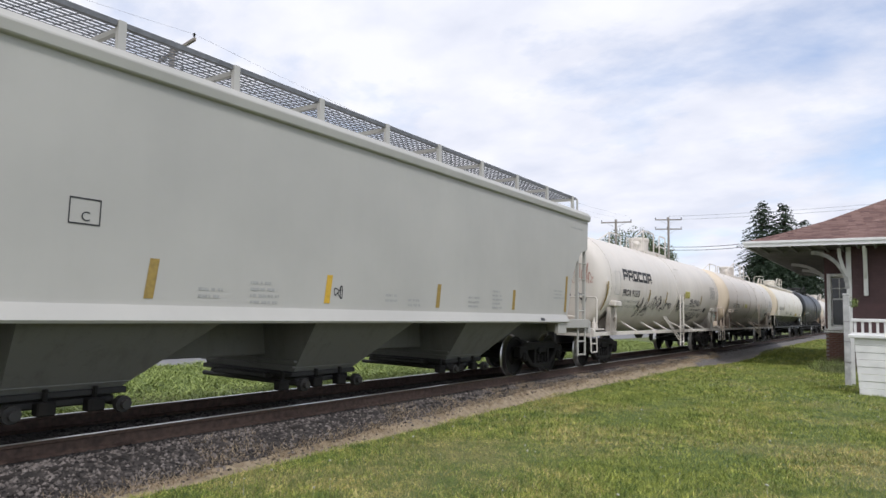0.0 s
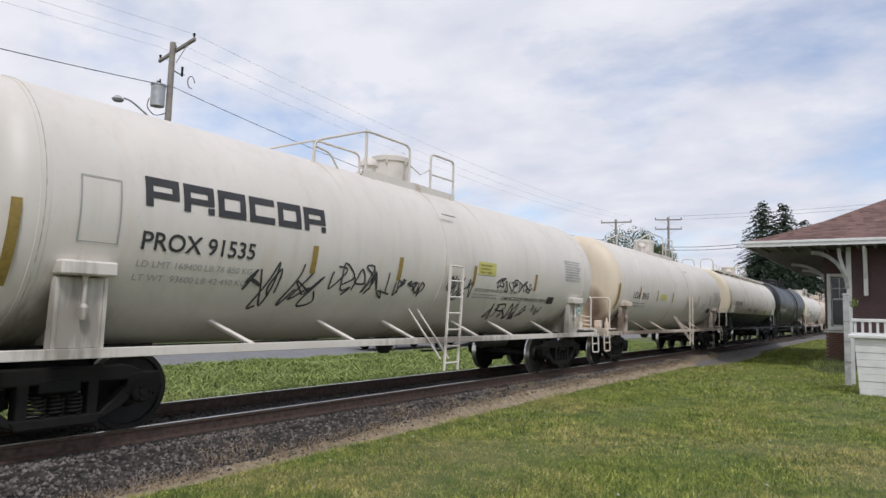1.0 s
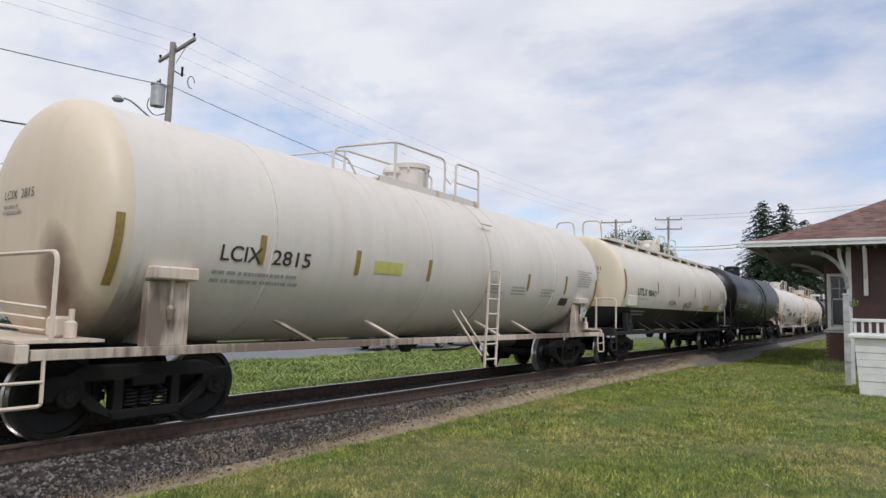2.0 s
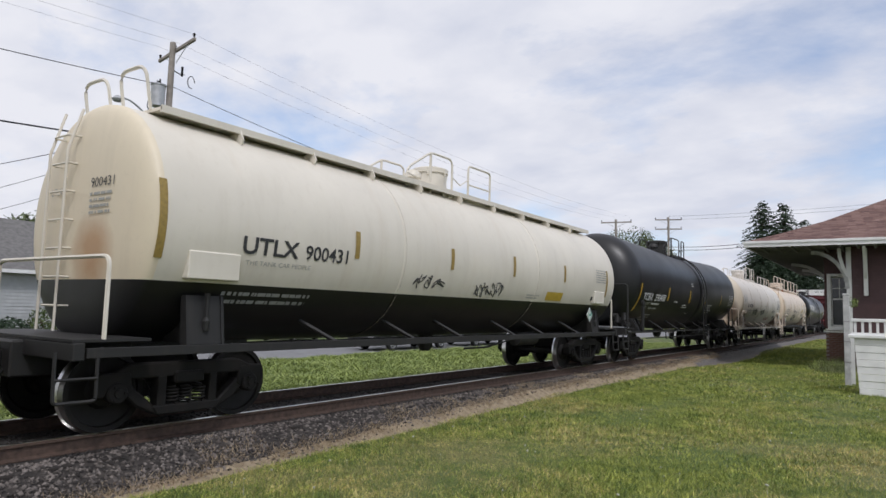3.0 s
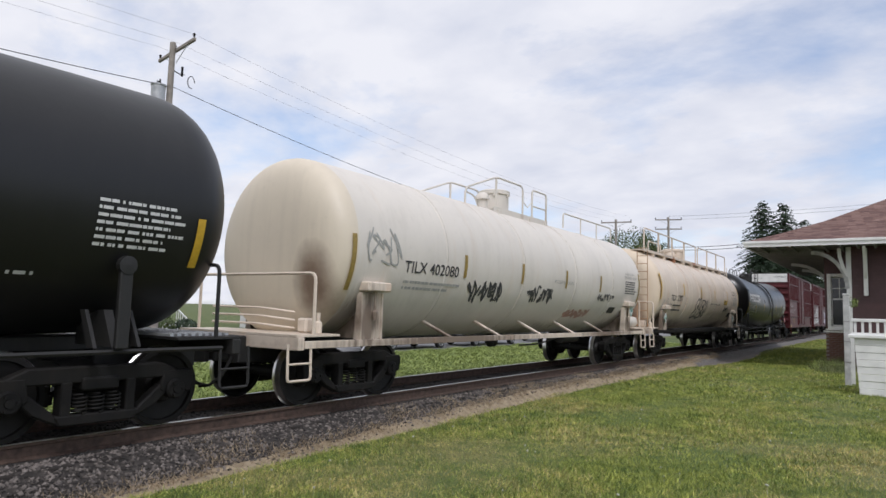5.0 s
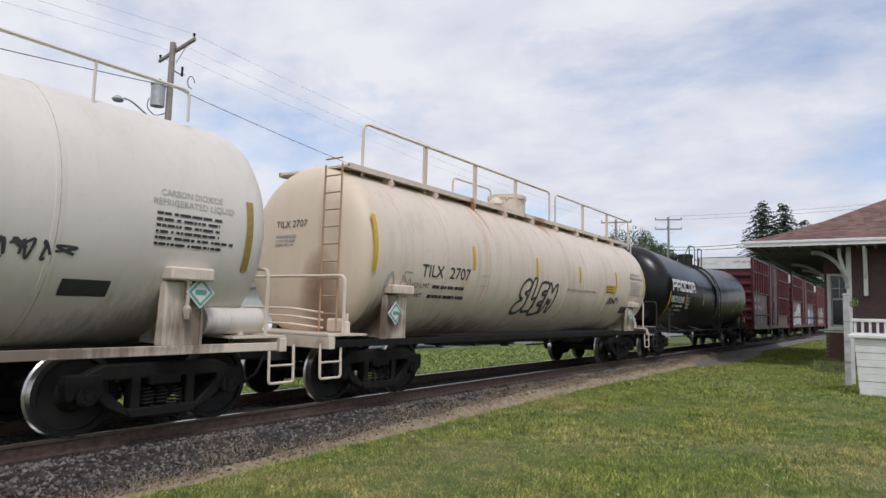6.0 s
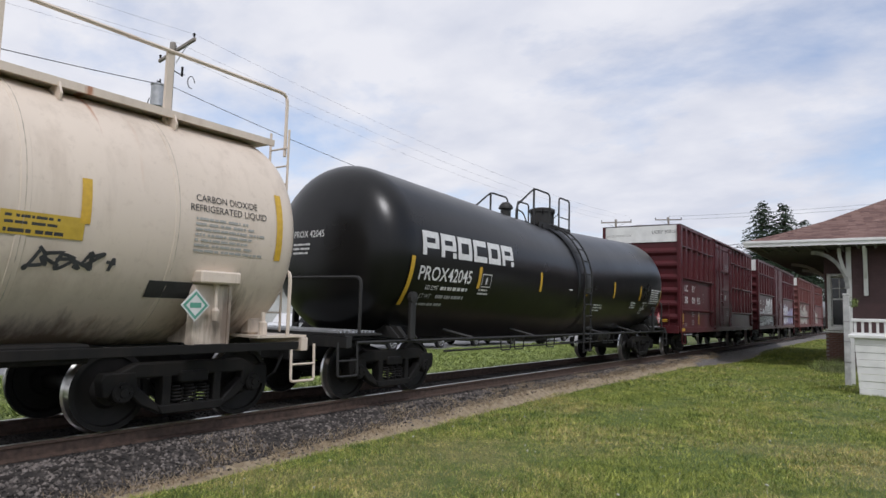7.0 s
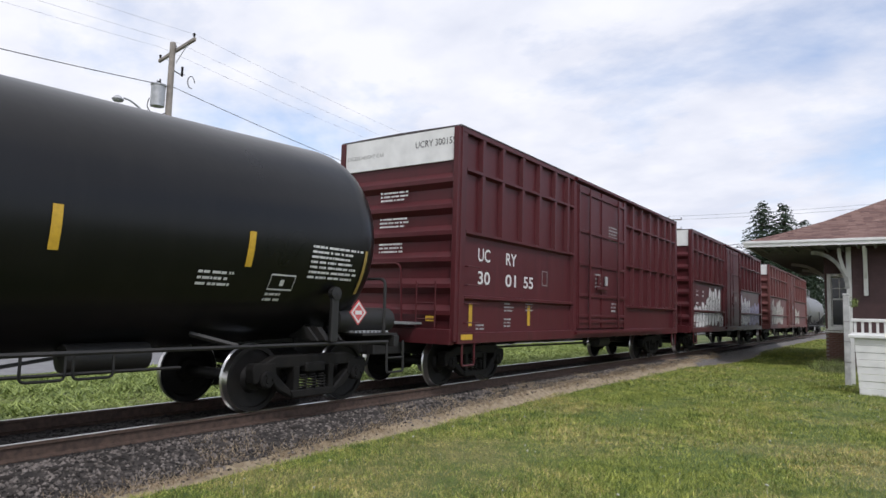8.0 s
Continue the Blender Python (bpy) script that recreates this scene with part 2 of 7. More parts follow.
M_MORTAR = plain("mortar", (0.26, 0.23, 0.21), 0.9, 0, 0.2, 9)
M_ROOFB = plain("roof_underlay", (0.12, 0.06, 0.05), 0.9, 0, 0.2, 3)
M_TIRE = plain("tyre_rubber", (0.02, 0.02, 0.02), 0.8)
M_RIM = plain("alloy_rim", (0.55, 0.55, 0.56), 0.3, 0.9, 0.05)
M_CARDARK = plain("black_car_paint", (0.02, 0.021, 0.024), 0.2, 0.2, 0.05)
M_CARGREY = plain("grey_car_paint", (0.14, 0.15, 0.16), 0.25, 0.4, 0.05)
M_CARWHITE = plain("white_car_paint", (0.6, 0.6, 0.6), 0.25, 0, 0.05)
M_GLASS = plain("dark_car_glass", (0.03, 0.035, 0.04), 0.08)
M_HSIDE = plain("pale_house_siding", (0.42, 0.43, 0.43), 0.7, 0, 0.08, 3)
M_HWHITE = plain("white_house_siding", (0.62, 0.62, 0.62), 0.7, 0, 0.08, 3)
M_HROOF = plain("grey_house_shingles", (0.14, 0.135, 0.13), 0.9, 0, 0.25, 5)
M_BARK = plain("bark", (0.10, 0.075, 0.055), 0.9, 0, 0.3, 6)


def leafy(name, dark, light, rough=0.6):
    m, n, l, b = shader(name)
    g = n.new("ShaderNodeNewGeometry")
    f = nz(n, l, obco(n), 0.5, 5, 0.6)
    k = math_node(n, l, "MULTIPLY", math_node(n, l, "ADD", g.outputs["Random Per Island"], f), 0.5)
    l.new(ramp(n, l, k, 0.25, 0.75, dark, light), b.inputs["Base Color"])
    b.inputs["Roughness"].default_value = rough
    return m


M_CONIFER = leafy("conifer_needles", (0.012, 0.026, 0.014), (0.04, 0.07, 0.032))
M_LEAF = leafy("broad_leaves", (0.035, 0.06, 0.016), (0.10, 0.13, 0.035))
M_WEED = leafy("roadside_weeds", (0.085, 0.13, 0.022), (0.36, 0.43, 0.12))


def grass_blades():
    m, n, l, b = shader("lawn_blades")
    co = obco(n)
    g = n.new("ShaderNodeNewGeometry").outputs["Random Per Island"]
    green = ramp(n, l, g, 0.0, 1.0, (0.075, 0.12, 0.016), (0.50, 0.53, 0.125))
    dry = ramp(n, l, g, 0.0, 1.0, (0.27, 0.23, 0.07), (0.68, 0.57, 0.27))
    sep = n.new("ShaderNodeSeparateXYZ")
    l.new(co, sep.inputs[0])
    near = ramp(n, l, math_node(n, l, "DIVIDE", sep.outputs["Y"], 30.0), 0.25, 0.62, (0.10, 0.10, 0.10), (0, 0, 0))
    spread = math_node(n, l, "ADD", nz(n, l, co, 0.42, 7, 0.62), math_node(n, l, "SUBTRACT", near, 0.08))
    patch = ramp(n, l, spread, 0.42, 0.65, (0.03, 0.03, 0.03), (0.85, 0.85, 0.85))
    pick = math_node(n, l, "LESS_THAN", math_node(n, l, "FRACT", math_node(n, l, "MULTIPLY", g, 37.0), 0.0), patch)
    tone = ramp(n, l, nz(n, l, co, 3.4, 7, 0.7), 0.36, 0.66, (0.40, 0.52, 0.36), (1.26, 1.2, 1.08))
    mul = n.new("ShaderNodeMix")
    mul.data_type, mul.blend_type = "RGBA", "MULTIPLY"
    mul.inputs["Factor"].default_value = 1.0
    l.new(blend(n, l, pick, green, dry), mul.inputs["A"])
    l.new(tone, mul.inputs["B"])
    l.new(mul.outputs["Result"], b.inputs["Base Color"])
    b.inputs["Roughness"].default_value = 0.65
    return m


M_BLADE = grass_blades()


def ground_mat():
    """One sheet of ground: ballast by the rails, a dry dirt verge, soil and turf beyond."""
    m, n, l, b = shader("ground")
    co = obco(n)
    sep = n.new("ShaderNodeSeparateXYZ")
    l.new(co, sep.inputs[0])
    wob = math_node(n, l, "MULTIPLY", math_node(n, l, "SUBTRACT", nz(n, l, co, 1.3, 6, 0.6), 0.5), 0.2)
    spread = math_node(n, l, "MULTIPLY", math_node(n, l, "MINIMUM", math_node(n, l, "MAXIMUM", math_node(n, l, "SUBTRACT", 13.0, sep.outputs["Y"]), 0.0), 9.5), 0.034)
    x = math_node(n, l, "ADD", math_node(n, l, "SUBTRACT", sep.outputs["X"], spread), wob)
    turf = blend(n, l, ramp(n, l, nz(n, l, co, 0.42, 7, 0.62), 0.46, 0.72), (0.085, 0.12, 0.025), (0.23, 0.2, 0.085))
    turf = blend(n, l, ramp(n, l, nz(n, l, co, 40, 4), 0.35, 0.7), turf, (0.05, 0.075, 0.018))
    vor = n.new("ShaderNodeTexVoronoi")
    vor.inputs["Scale"].default_value = 22
    l.new(co, vor.inputs["Vector"])
    stone = n.new("ShaderNodeSeparateColor")
    l.new(vor.outputs["Color"], stone.inputs[0])
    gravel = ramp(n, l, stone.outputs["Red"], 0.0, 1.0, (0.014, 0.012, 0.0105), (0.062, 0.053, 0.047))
    dirt = blend(n, l, ramp(n, l, nz(n, l, co, 6, 7, 0.65), 0.35, 0.7), (0.20, 0.155, 0.10), (0.37, 0.30, 0.20))
    near = math_node(n, l, "GREATER_THAN", x, 1.38)
    c = blend(n, l, near, gravel, dirt)
    c = blend(n, l, math_node(n, l, "GREATER_THAN", x, 1.66), c, turf)
    worn = math_node(n, l, "MULTIPLY", math_node(n, l, "GREATER_THAN", math_node(n, l, "ADD", sep.outputs["Y"], math_node(n, l, "MULTIPLY", wob, 9.0)), 27.0), math_node(n, l, "MULTIPLY", math_node(n, l, "GREATER_THAN", x, 0.95), math_node(n, l, "LESS_THAN", x, 1.8)))
    c = blend(n, l, worn, c, blend(n, l, ramp(n, l, stone.outputs["Green"], 0.1, 0.9), (0.10, 0.092, 0.085), (0.19, 0.178, 0.168)))
    c = blend(n, l, math_node(n, l, "LESS_THAN", x, -1.9), c, turf)
    l.new(c, b.inputs["Base Color"])
    b.inputs["Roughness"].default_value = 0.95
    bump(n, l, b, vor.outputs["Distance"], 0.5, 0.02)
    return m


M_GROUND = ground_mat()
M_STONE = leafy("ballast_stone", (0.018, 0.015, 0.0135), (0.23, 0.20, 0.18), 0.9)
# darker copy of the ballast colour, holding the shadow of the train
M_STONE_DARK = leafy("shaded_ballast_stone", (0.008, 0.007, 0.0065), (0.07, 0.063, 0.058), 0.9)
M_ASPHALT = plain("worn_asphalt", (0.17, 0.17, 0.175), 0.9, 0, 0.15, 3)
M_GRAVEL = plain("grey_gravel", (0.155, 0.138, 0.122), 0.95, 0, 0.3, 12)
M_TIE = plain("tarred_sleeper_wood", (0.025, 0.02, 0.017), 0.9, 0, 0.3, 8)


# ---- mesh helpers ----
def mesh_of(name, bm, mat, smooth=False):
    me = bpy.data.meshes.new(name)
    bmesh.ops.recalc_face_normals(bm, faces=bm.faces)
    bm.to_mesh(me)
    bm.free()
    for q in (mat if isinstance(mat, (list, tuple)) else [mat]):
        me.materials.append(q)
    if smooth:
        me.polygons.foreach_set("use_smooth", [True] * len(me.polygons))
        me.set_sharp_from_angle(angle=radians(38))
    return me


def part(name, bm, mat, parent=None, label="", smooth=False, at=None):
    ob = new(name, mesh_of(name, bm, mat, smooth))
    ob.parent = parent
    if at is not None:
        ob.matrix_basis = at
    if label:
        tagged(ob, label)
    return ob


def share(name, me, parent, at=None, label=""):
    ob = new(name, me)
    ob.parent = parent
    if at is not None:
        ob.matrix_basis = at
    if label:
        tagged(ob, label)
    return ob


def box(bm, x0, x1, y0, y1, z0, z1, bevel=0.0, mi=0):
    v = [bm.verts.new((x, y, z)) for x in (x0, x1) for y in (y0, y1) for z in (z0, z1)]
    fs = [bm.faces.new([v[i] for i in q]) for q in ((0, 1, 3, 2), (4, 6, 7, 5), (0, 4, 5, 1), (2, 3, 7, 6), (0, 2, 6, 4), (1, 5, 7, 3))]
    for f in fs:
        f.material_index = mi
    if bevel:
        es = list({e for f in fs for e in f.edges})
        bmesh.ops.bevel(bm, geom=es, offset=bevel, segments=1, affect="EDGES", material=mi)


def prism(bm, pts, axis, a, b, bevel=0.0):
    """A polygon of (u, v) swept along an axis from a to b."""
    def at(u, v, w):
        return {"x": (w, u, v), "y": (u, w, v), "z": (u, v, w)}[axis]
    lo = [bm.verts.new(at(u, v, a)) for u, v in pts]
    hi = [bm.verts.new(at(u, v, b)) for u, v in pts]
    fs = [bm.faces.new(lo), bm.faces.new(hi)]
    k = len(pts)
    for i in range(k):
        fs.append(bm.faces.new((lo[i], lo[(i + 1) % k], hi[(i + 1) % k], hi[i])))
    if bevel:
        bmesh.ops.bevel(bm, geom=list({e for f in fs for e in f.edges}), offset=bevel, segments=1, affect="EDGES")


def tube(bm, pts, r, seg=6, closed=False, caps=True):
    """A round bar along a line of points."""
    pts = [Vector(p) for p in pts]
    rings = []
    for i, p in enumerate(pts):
        a = pts[i - 1] if (i or closed) else p
        c = pts[(i + 1) % len(pts)] if (i < len(pts) - 1 or closed) else p
        d = (c - a).normalized()
        up = Vector((0, 0, 1)) if abs(d.z) < 0.9 else Vector((1, 0, 0))
        s = d.cross(up).normalized()
        t = s.cross(d)
        rings.append([bm.verts.new(p + (s * math.cos(2 * math.pi * k / seg) + t * math.sin(2 * math.pi * k / seg)) * r) for k in range(seg)])
    pairs = list(zip(rings, rings[1:])) + ([(rings[-1], rings[0])] if closed else [])
    for a, b in pairs:
        for k in range(seg):
            bm.faces.new((a[k], a[(k + 1) % seg], b[(k + 1) % seg], b[k]))
    if caps and not closed:
        bm.faces.new(rings[0])
        bm.faces.new(rings[-1][::-1])


def lathe(bm, prof, axis, seg, centre=(0, 0, 0), mats=None):
    """Profile of (along, radius) turned about an axis through centre."""
    cx, cy, cz = centre
    rings = []
    for s, r in prof:
        ring = []
        for k in range(seg):
            a = 2 * math.pi * k / seg
            u, v = r * math.cos(a), r * math.sin(a)
            ring.append(bm.verts.new({"x": (cx + s, cy + u, cz + v), "y": (cx + u, cy + s, cz + v), "z": (cx + u, cy + v, cz + s)}[axis]))
        rings.append(ring)
    for i in range(len(rings) - 1):
        for k in range(seg):
            f = bm.faces.new((rings[i][k], rings[i][(k + 1) % seg], rings[i + 1][(k + 1) % seg], rings[i + 1][k]))
            if mats:
                f.material_index = mats[i]
    for ring in (rings[0], rings[-1]):
        if prof[rings.index(ring)][1] > 1e-4:
            bm.faces.new(ring)


def bent(pts, r=0.12, n=4):
    """Rounds the inner corners of a line of points."""
    pts = [Vector(p) for p in pts]
    out = [pts[0]]
    for a, b, c in zip(pts, pts[1:], pts[2:]):
        p, q = b + (a - b).normalized() * min(r, (a - b).length / 2), b + (c - b).normalized() * min(r, (c - b).length / 2)
        for i in range(n + 1):
            t = i / n
            out.append(p * (1 - t) ** 2 + b * 2 * t * (1 - t) + q * t * t)
    return out + [pts[-1]]


# ---- lettering and marks, drawn flat in (u, v) and wrapped on a surface ----
def text_bm(s, height, weight=0.0, squeeze=1.0):
    cu = bpy.data.curves.new("lettering", "FONT")
    cu.body, cu.offset, cu.resolution_u = s, weight, 3
    ob = bpy.data.objects.new("lettering", cu)
    scene.collection.objects.link(ob)
    me = ob.to_mesh()
    bm = bmesh.new()
    bm.from_mesh(me)
    ob.to_mesh_clear()
    bpy.data.objects.remove(ob)
    bpy.data.curves.remove(cu)
    k = height / 0.73
    for v in bm.verts:
        v.co = (v.co.x * k * squeeze, v.co.y * k, 0)
    bm.faces.index_update()
    return bm


def quad_uv(bm, u0, u1, v0, v1, slant=0.0):
    d = slant * (v1 - v0)
    bm.faces.new([bm.verts.new(p) for p in ((u0, v0, 0), (u1, v0, 0), (u1 + d, v1, 0), (u0 + d, v1, 0))])


def bars_uv(bm, u0, v0, w, rows, pitch, rng, fill=0.9):
    """Lines of small unreadable writing as broken bars."""
    for i in range(rows):
        u = u0
        end = u0 + w * rng.uniform(0.7, 1.0)
        while u < end:
            d = rng.choice((0.03, 0.05, 0.09, 0.12)) * rng.uniform(0.8, 1.2)
            quad_uv(bm, u, min(end, u + d), v0 - i * pitch, v0 - i * pitch + pitch * 0.45)
            u += d + rng.choice((0.012, 0.015, 0.04)) * fill


def ribbon_uv(bm, pts, w, closed=False):
    pts = [Vector((p[0], p[1], 0)) for p in pts]
    k = len(pts)
    lo, hi = [], []
    for i in range(k):
        a = pts[i - 1] if (i or closed) else pts[i]
        c = pts[(i + 1) % k] if (i < k - 1 or closed) else pts[i]
        d = (c - a)
        d = d.normalized() if d.length > 1e-6 else Vector((1, 0, 0))
        s = Vector((-d.y, d.x, 0)) * w / 2
        lo.append(bm.verts.new(pts[i] - s))
        hi.append(bm.verts.new(pts[i] + s))
    for i in range(k if closed else k - 1):
        j = (i + 1) % k
        bm.faces.new((lo[i], lo[j], hi[j], hi[i]))


def scrawl_uv(bm, u0, v0, w, h, rng, strokes=7, thick=0.028):
    """A spray-can tag: looping strokes side by side."""
    for i in range(strokes):
        cx = u0 + w * (i + 0.5) / strokes
        pts = [(cx + rng.uniform(-0.5, 0.5) * w / strokes * 1.5, v0 + h * rng.uniform(0.0, 1.0)) for _ in range(6)]
        line = []
        for j in range(len(pts) - 1):
            p0, p1, p2, p3 = pts[max(0, j - 1)], pts[j], pts[j + 1], pts[min(len(pts) - 1, j + 2)]
            for q in range(6):
                t = q / 6
                line.append(tuple(0.5 * (2 * p1[k] + (p2[k] - p0[k]) * t + (2 * p0[k] - 5 * p1[k] + 4 * p2[k] - p3[k]) * t * t
                                         + (3 * p1[k] - p0[k] - 3 * p2[k] + p3[k]) * t ** 3) for k in (0, 1)))
        ribbon_uv(bm, line, thick)


LETTER_S = [(0.95, 0.95), (0.55, 1.05), (0.1, 0.9), (-0.05, 0.62), (0.2, 0.45), (0.5, 0.4), (0.1, 0.3), (-0.1, 0.15), (0.15, -0.05), (0.7, -0.02), (1.0, 0.25), (0.85, 0.52), (0.5, 0.62), (0.85, 0.7)]
LETTER_L = [(0.1, 1.0), (0.5, 1.02), (0.48, 0.4), (0.9, 0.42), (1.0, 0.05), (0.5, -0.04), (0.02, 0.02), (-0.02, 0.5)]
LETTER_E = [(0.05, 1.0), (0.95, 1.03), (1.0, 0.8), (0.5, 0.74), (0.48, 0.64), (0.85, 0.62), (0.84, 0.42), (0.48, 0.38), (0.5, 0.28), (1.02, 0.25), (1.0, 0.02), (0.0, -0.02), (-0.06, 0.5)]
LETTER_M = [(0.0, 0.02), (-0.04, 0.6), (0.12, 1.0), (0.42, 0.86), (0.6, 0.7), (0.8, 0.9), (1.1, 0.96), (1.2, 0.5), (1.05, 0.04), (0.8, 0.08), (0.78, 0.45), (0.58, 0.3), (0.38, 0.48), (0.32, 0.06)]


def rounded(pts, n=4):
    """A closed smooth line through the points."""
    out, k = [], len(pts)
    for j in range(k):
        p0, p1, p2, p3 = pts[j - 1], pts[j], pts[(j + 1) % k], pts[(j + 2) % k]
        for q in range(n):
            t = q / n
            out.append(tuple(0.5 * (2 * p1[i] + (p2[i] - p0[i]) * t + (2 * p0[i] - 5 * p1[i] + 4 * p2[i] - p3[i]) * t * t
                                    + (3 * p1[i] - p0[i] - 3 * p2[i] + p3[i]) * t ** 3) for i in (0, 1)))
    return out


def throwup_uv(bm, u0, v0, w, h, letters, thick=0.05, slant=0.12):
    """Fat rounded letters drawn in outline, touching one another."""
    cell = w / len(letters)
    for i, pts in enumerate(letters):
        dv = 0.05 * h * math.sin(2.1 * i)
        line = rounded([(u0 + cell * (i + a * 0.98) + slant * b * h, v0 + dv + b * h) for a, b in pts])
        ribbon_uv(bm, line, thick, True)


def logo_uv(bm, u0, v0, w, h, i, count=6):
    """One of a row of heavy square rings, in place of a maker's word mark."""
    cell = w / count
    t = h * 0.27
    for i in (i,):
        a, b = u0 + i * cell, u0 + (i + 0.88) * cell
        quad_uv(bm, a, b, v0 + h - t, v0 + h)
        quad_uv(bm, a, a + t, v0, v0 + h - t)
        if i in (0, 1, 5):
            quad_uv(bm, b - t, b, v0 + h * 0.3, v0 + h - t)
            quad_uv(bm, a + t, b - t, v0 + h * 0.3, v0 + h * 0.3 + t * 0.8)
            if i != 0:
                quad_uv(bm, b - t, b, v0, v0 + h * 0.24)
        elif i == 3:
            quad_uv(bm, a + t, b, v0, v0 + t)
        else:
            quad_uv(bm, b - t, b, v0, v0 + h - t)
            quad_uv(bm, a + t, b - t, v0, v0 + t)


def wrap(bm, surf, cut=0.1):
    """Cuts the flat drawing into bands and lays it on surf(u, v)."""
    vs = [v.co.y for v in bm.verts]
    us = [v.co.x for v in bm.verts]
    if cut and vs:
        k = math.floor(min(vs) / cut) + 1
        while k * cut < max(vs):
            bmesh.ops.bisect_plane(bm, geom=bm.verts[:] + bm.edges[:] + bm.faces[:], plane_co=(0, k * cut, 0), plane_no=(0, 1, 0))
            k += 1
    for v in bm.verts:
        v.co = surf(v.co.x, v.co.y)


def decal(car, name, bm, surf, mat, label="", cut=0.1, thick=0.0):
    wrap(bm, surf, cut)
    me = bpy.data.meshes.new(name)
    bm.to_mesh(me)
    bm.free()
    me.materials.append(mat)
    ob = new(name, me)
    ob.parent = car
    if label:
        tagged(ob, label)
    return ob


# ---- trucks: built once, meshes shared ----
def wheelset_mesh():
    bm = bmesh.new()
    for s in (1, -1):
        c = 0.7525 * s
        prof = [(-0.075, 0.10), (-0.075, 0.16), (-0.02, 0.19), (0.0, 0.36), (-0.045, 0.395), (-0.07, 0.40), (-0.07, 0.47), (-0.055, 0.485), (-0.035, 0.462), (0.065, 0.452), (0.065, 0.395),
                (0.03, 0.385), (0.005, 0.20), (0.07, 0.16), (0.075, 0.09)]
        mats = [0, 0, 0, 0, 0, 0, 1, 1, 1, 0, 0, 0, 0, 0]
        lathe(bm, [(c + s * a, r) for a, r in prof], "x", 36, mats=mats)
    lathe(bm, [(-1.02, 0.07), (-0.8, 0.085), (0.8, 0.085), (1.02, 0.07)], "x", 12)
    return mesh_of("wheelset", bm, [M_WHEEL, M_TREAD], True)


def sideframe_mesh():
    bm = bmesh.new()
    a, b = -0.075, 0.075
    prism(bm, [(-0.98, 0.66), (-0.74, 0.60), (0.74, 0.60), (0.98, 0.66), (0.72, 0.775), (-0.72, 0.775)], "x", a, b, 0.018)
    prism(bm, [(-0.40, 0.17), (0.40, 0.17), (0.46, 0.28), (-0.46, 0.28)], "x", a - 0.02, b + 0.02, 0.015)
    for s in (1, -1):
        prism(bm, [(s * 0.39, 0.17), (s * 0.45, 0.30), (s * 0.80, 0.60), (s * 0.92, 0.55), (s * 0.66, 0.30)], "x", a, b, 0.018)
        prism(bm, [(s * 0.70, 0.46), (s * 0.74, 0.68), (s * 1.10, 0.68), (s * 1.13, 0.60), (s * 1.10, 0.42), (s * 1.03, 0.42), (s * 1.0, 0.54), (s * 0.79, 0.54), (s * 0.76, 0.42)], "x", a - 0.01, b + 0.01, 0.012)
        box(bm, a - 0.01, b + 0.01, min(s * 0.29, s * 0.40), max(s * 0.29, s * 0.40), 0.26, 0.62, 0.012)
    return mesh_of("sideframe", bm, M_TRUCK)


def spring_mesh():
    bm = bmesh.new()
    for dy in (-0.18, 0.0, 0.18):
        for dx in (-0.04,):
            pts = [(dx + 0.078 * math.cos(t * 2 * math.pi / 8), dy + 0.078 * math.sin(t * 2 * math.pi / 8), 0.285 + 0.20 * t / 40) for t in range(41)]
            tube(bm, pts, 0.0145, 5)
    return mesh_of("spring_nest", bm, M_TRUCK, True)


def bearing_mesh():
    bm = bmesh.new()
    lathe(bm, [(0, 0.12), (0.10, 0.12), (0.12, 0.10), (0.12, 0.05), (0.14, 0.045), (0.14, 0.0)], "x", 14)
    for k in range(3):
        t = k * 2 * math.pi / 3
        lathe(bm, [(0.115, 0.018), (0.145, 0.018), (0.145, 0.0)], "x", 6, (0, 0.075 * math.cos(t), 0.075 * math.sin(t)))
    return mesh_of("bearing_cap", bm, M_TRUCK, True)


def bolster_mesh():
    bm = bmesh.new()
    prism(bm, [(-1.10, 0.52), (1.10, 0.52), (1.10, 0.66), (0.75, 0.70), (0.4, 0.80), (-0.4, 0.80), (-0.75, 0.70), (-1.10, 0.66)], "y", -0.2, 0.2, 0.02)
    lathe(bm, [(0.78, 0.22), (0.92, 0.22)], "z", 18)
    for s in (1, -1):
        box(bm, -0.8, 0.8, s * 0.40 - 0.05, s * 0.40 + 0.05, 0.36, 0.46, 0.01)
        for e in (1, -1):
            box(bm, e * 0.7525 - 0.045, e * 0.7525 + 0.045, s * 0.42 - 0.03, s * 0.42 + 0.03, 0.34, 0.56, 0.01)
    return mesh_of("truck", bm, M_TRUCK)


ME_WHEELS, ME_SIDE, ME_SPRING, ME_BEAR, ME_BOLSTER = wheelset_mesh(), sideframe_mesh(), spring_mesh(), bearing_mesh(), bolster_mesh()
WHEELSETS = []
TRAIN = []          # (thing, place along the track at the start)
SPEED = 15.1


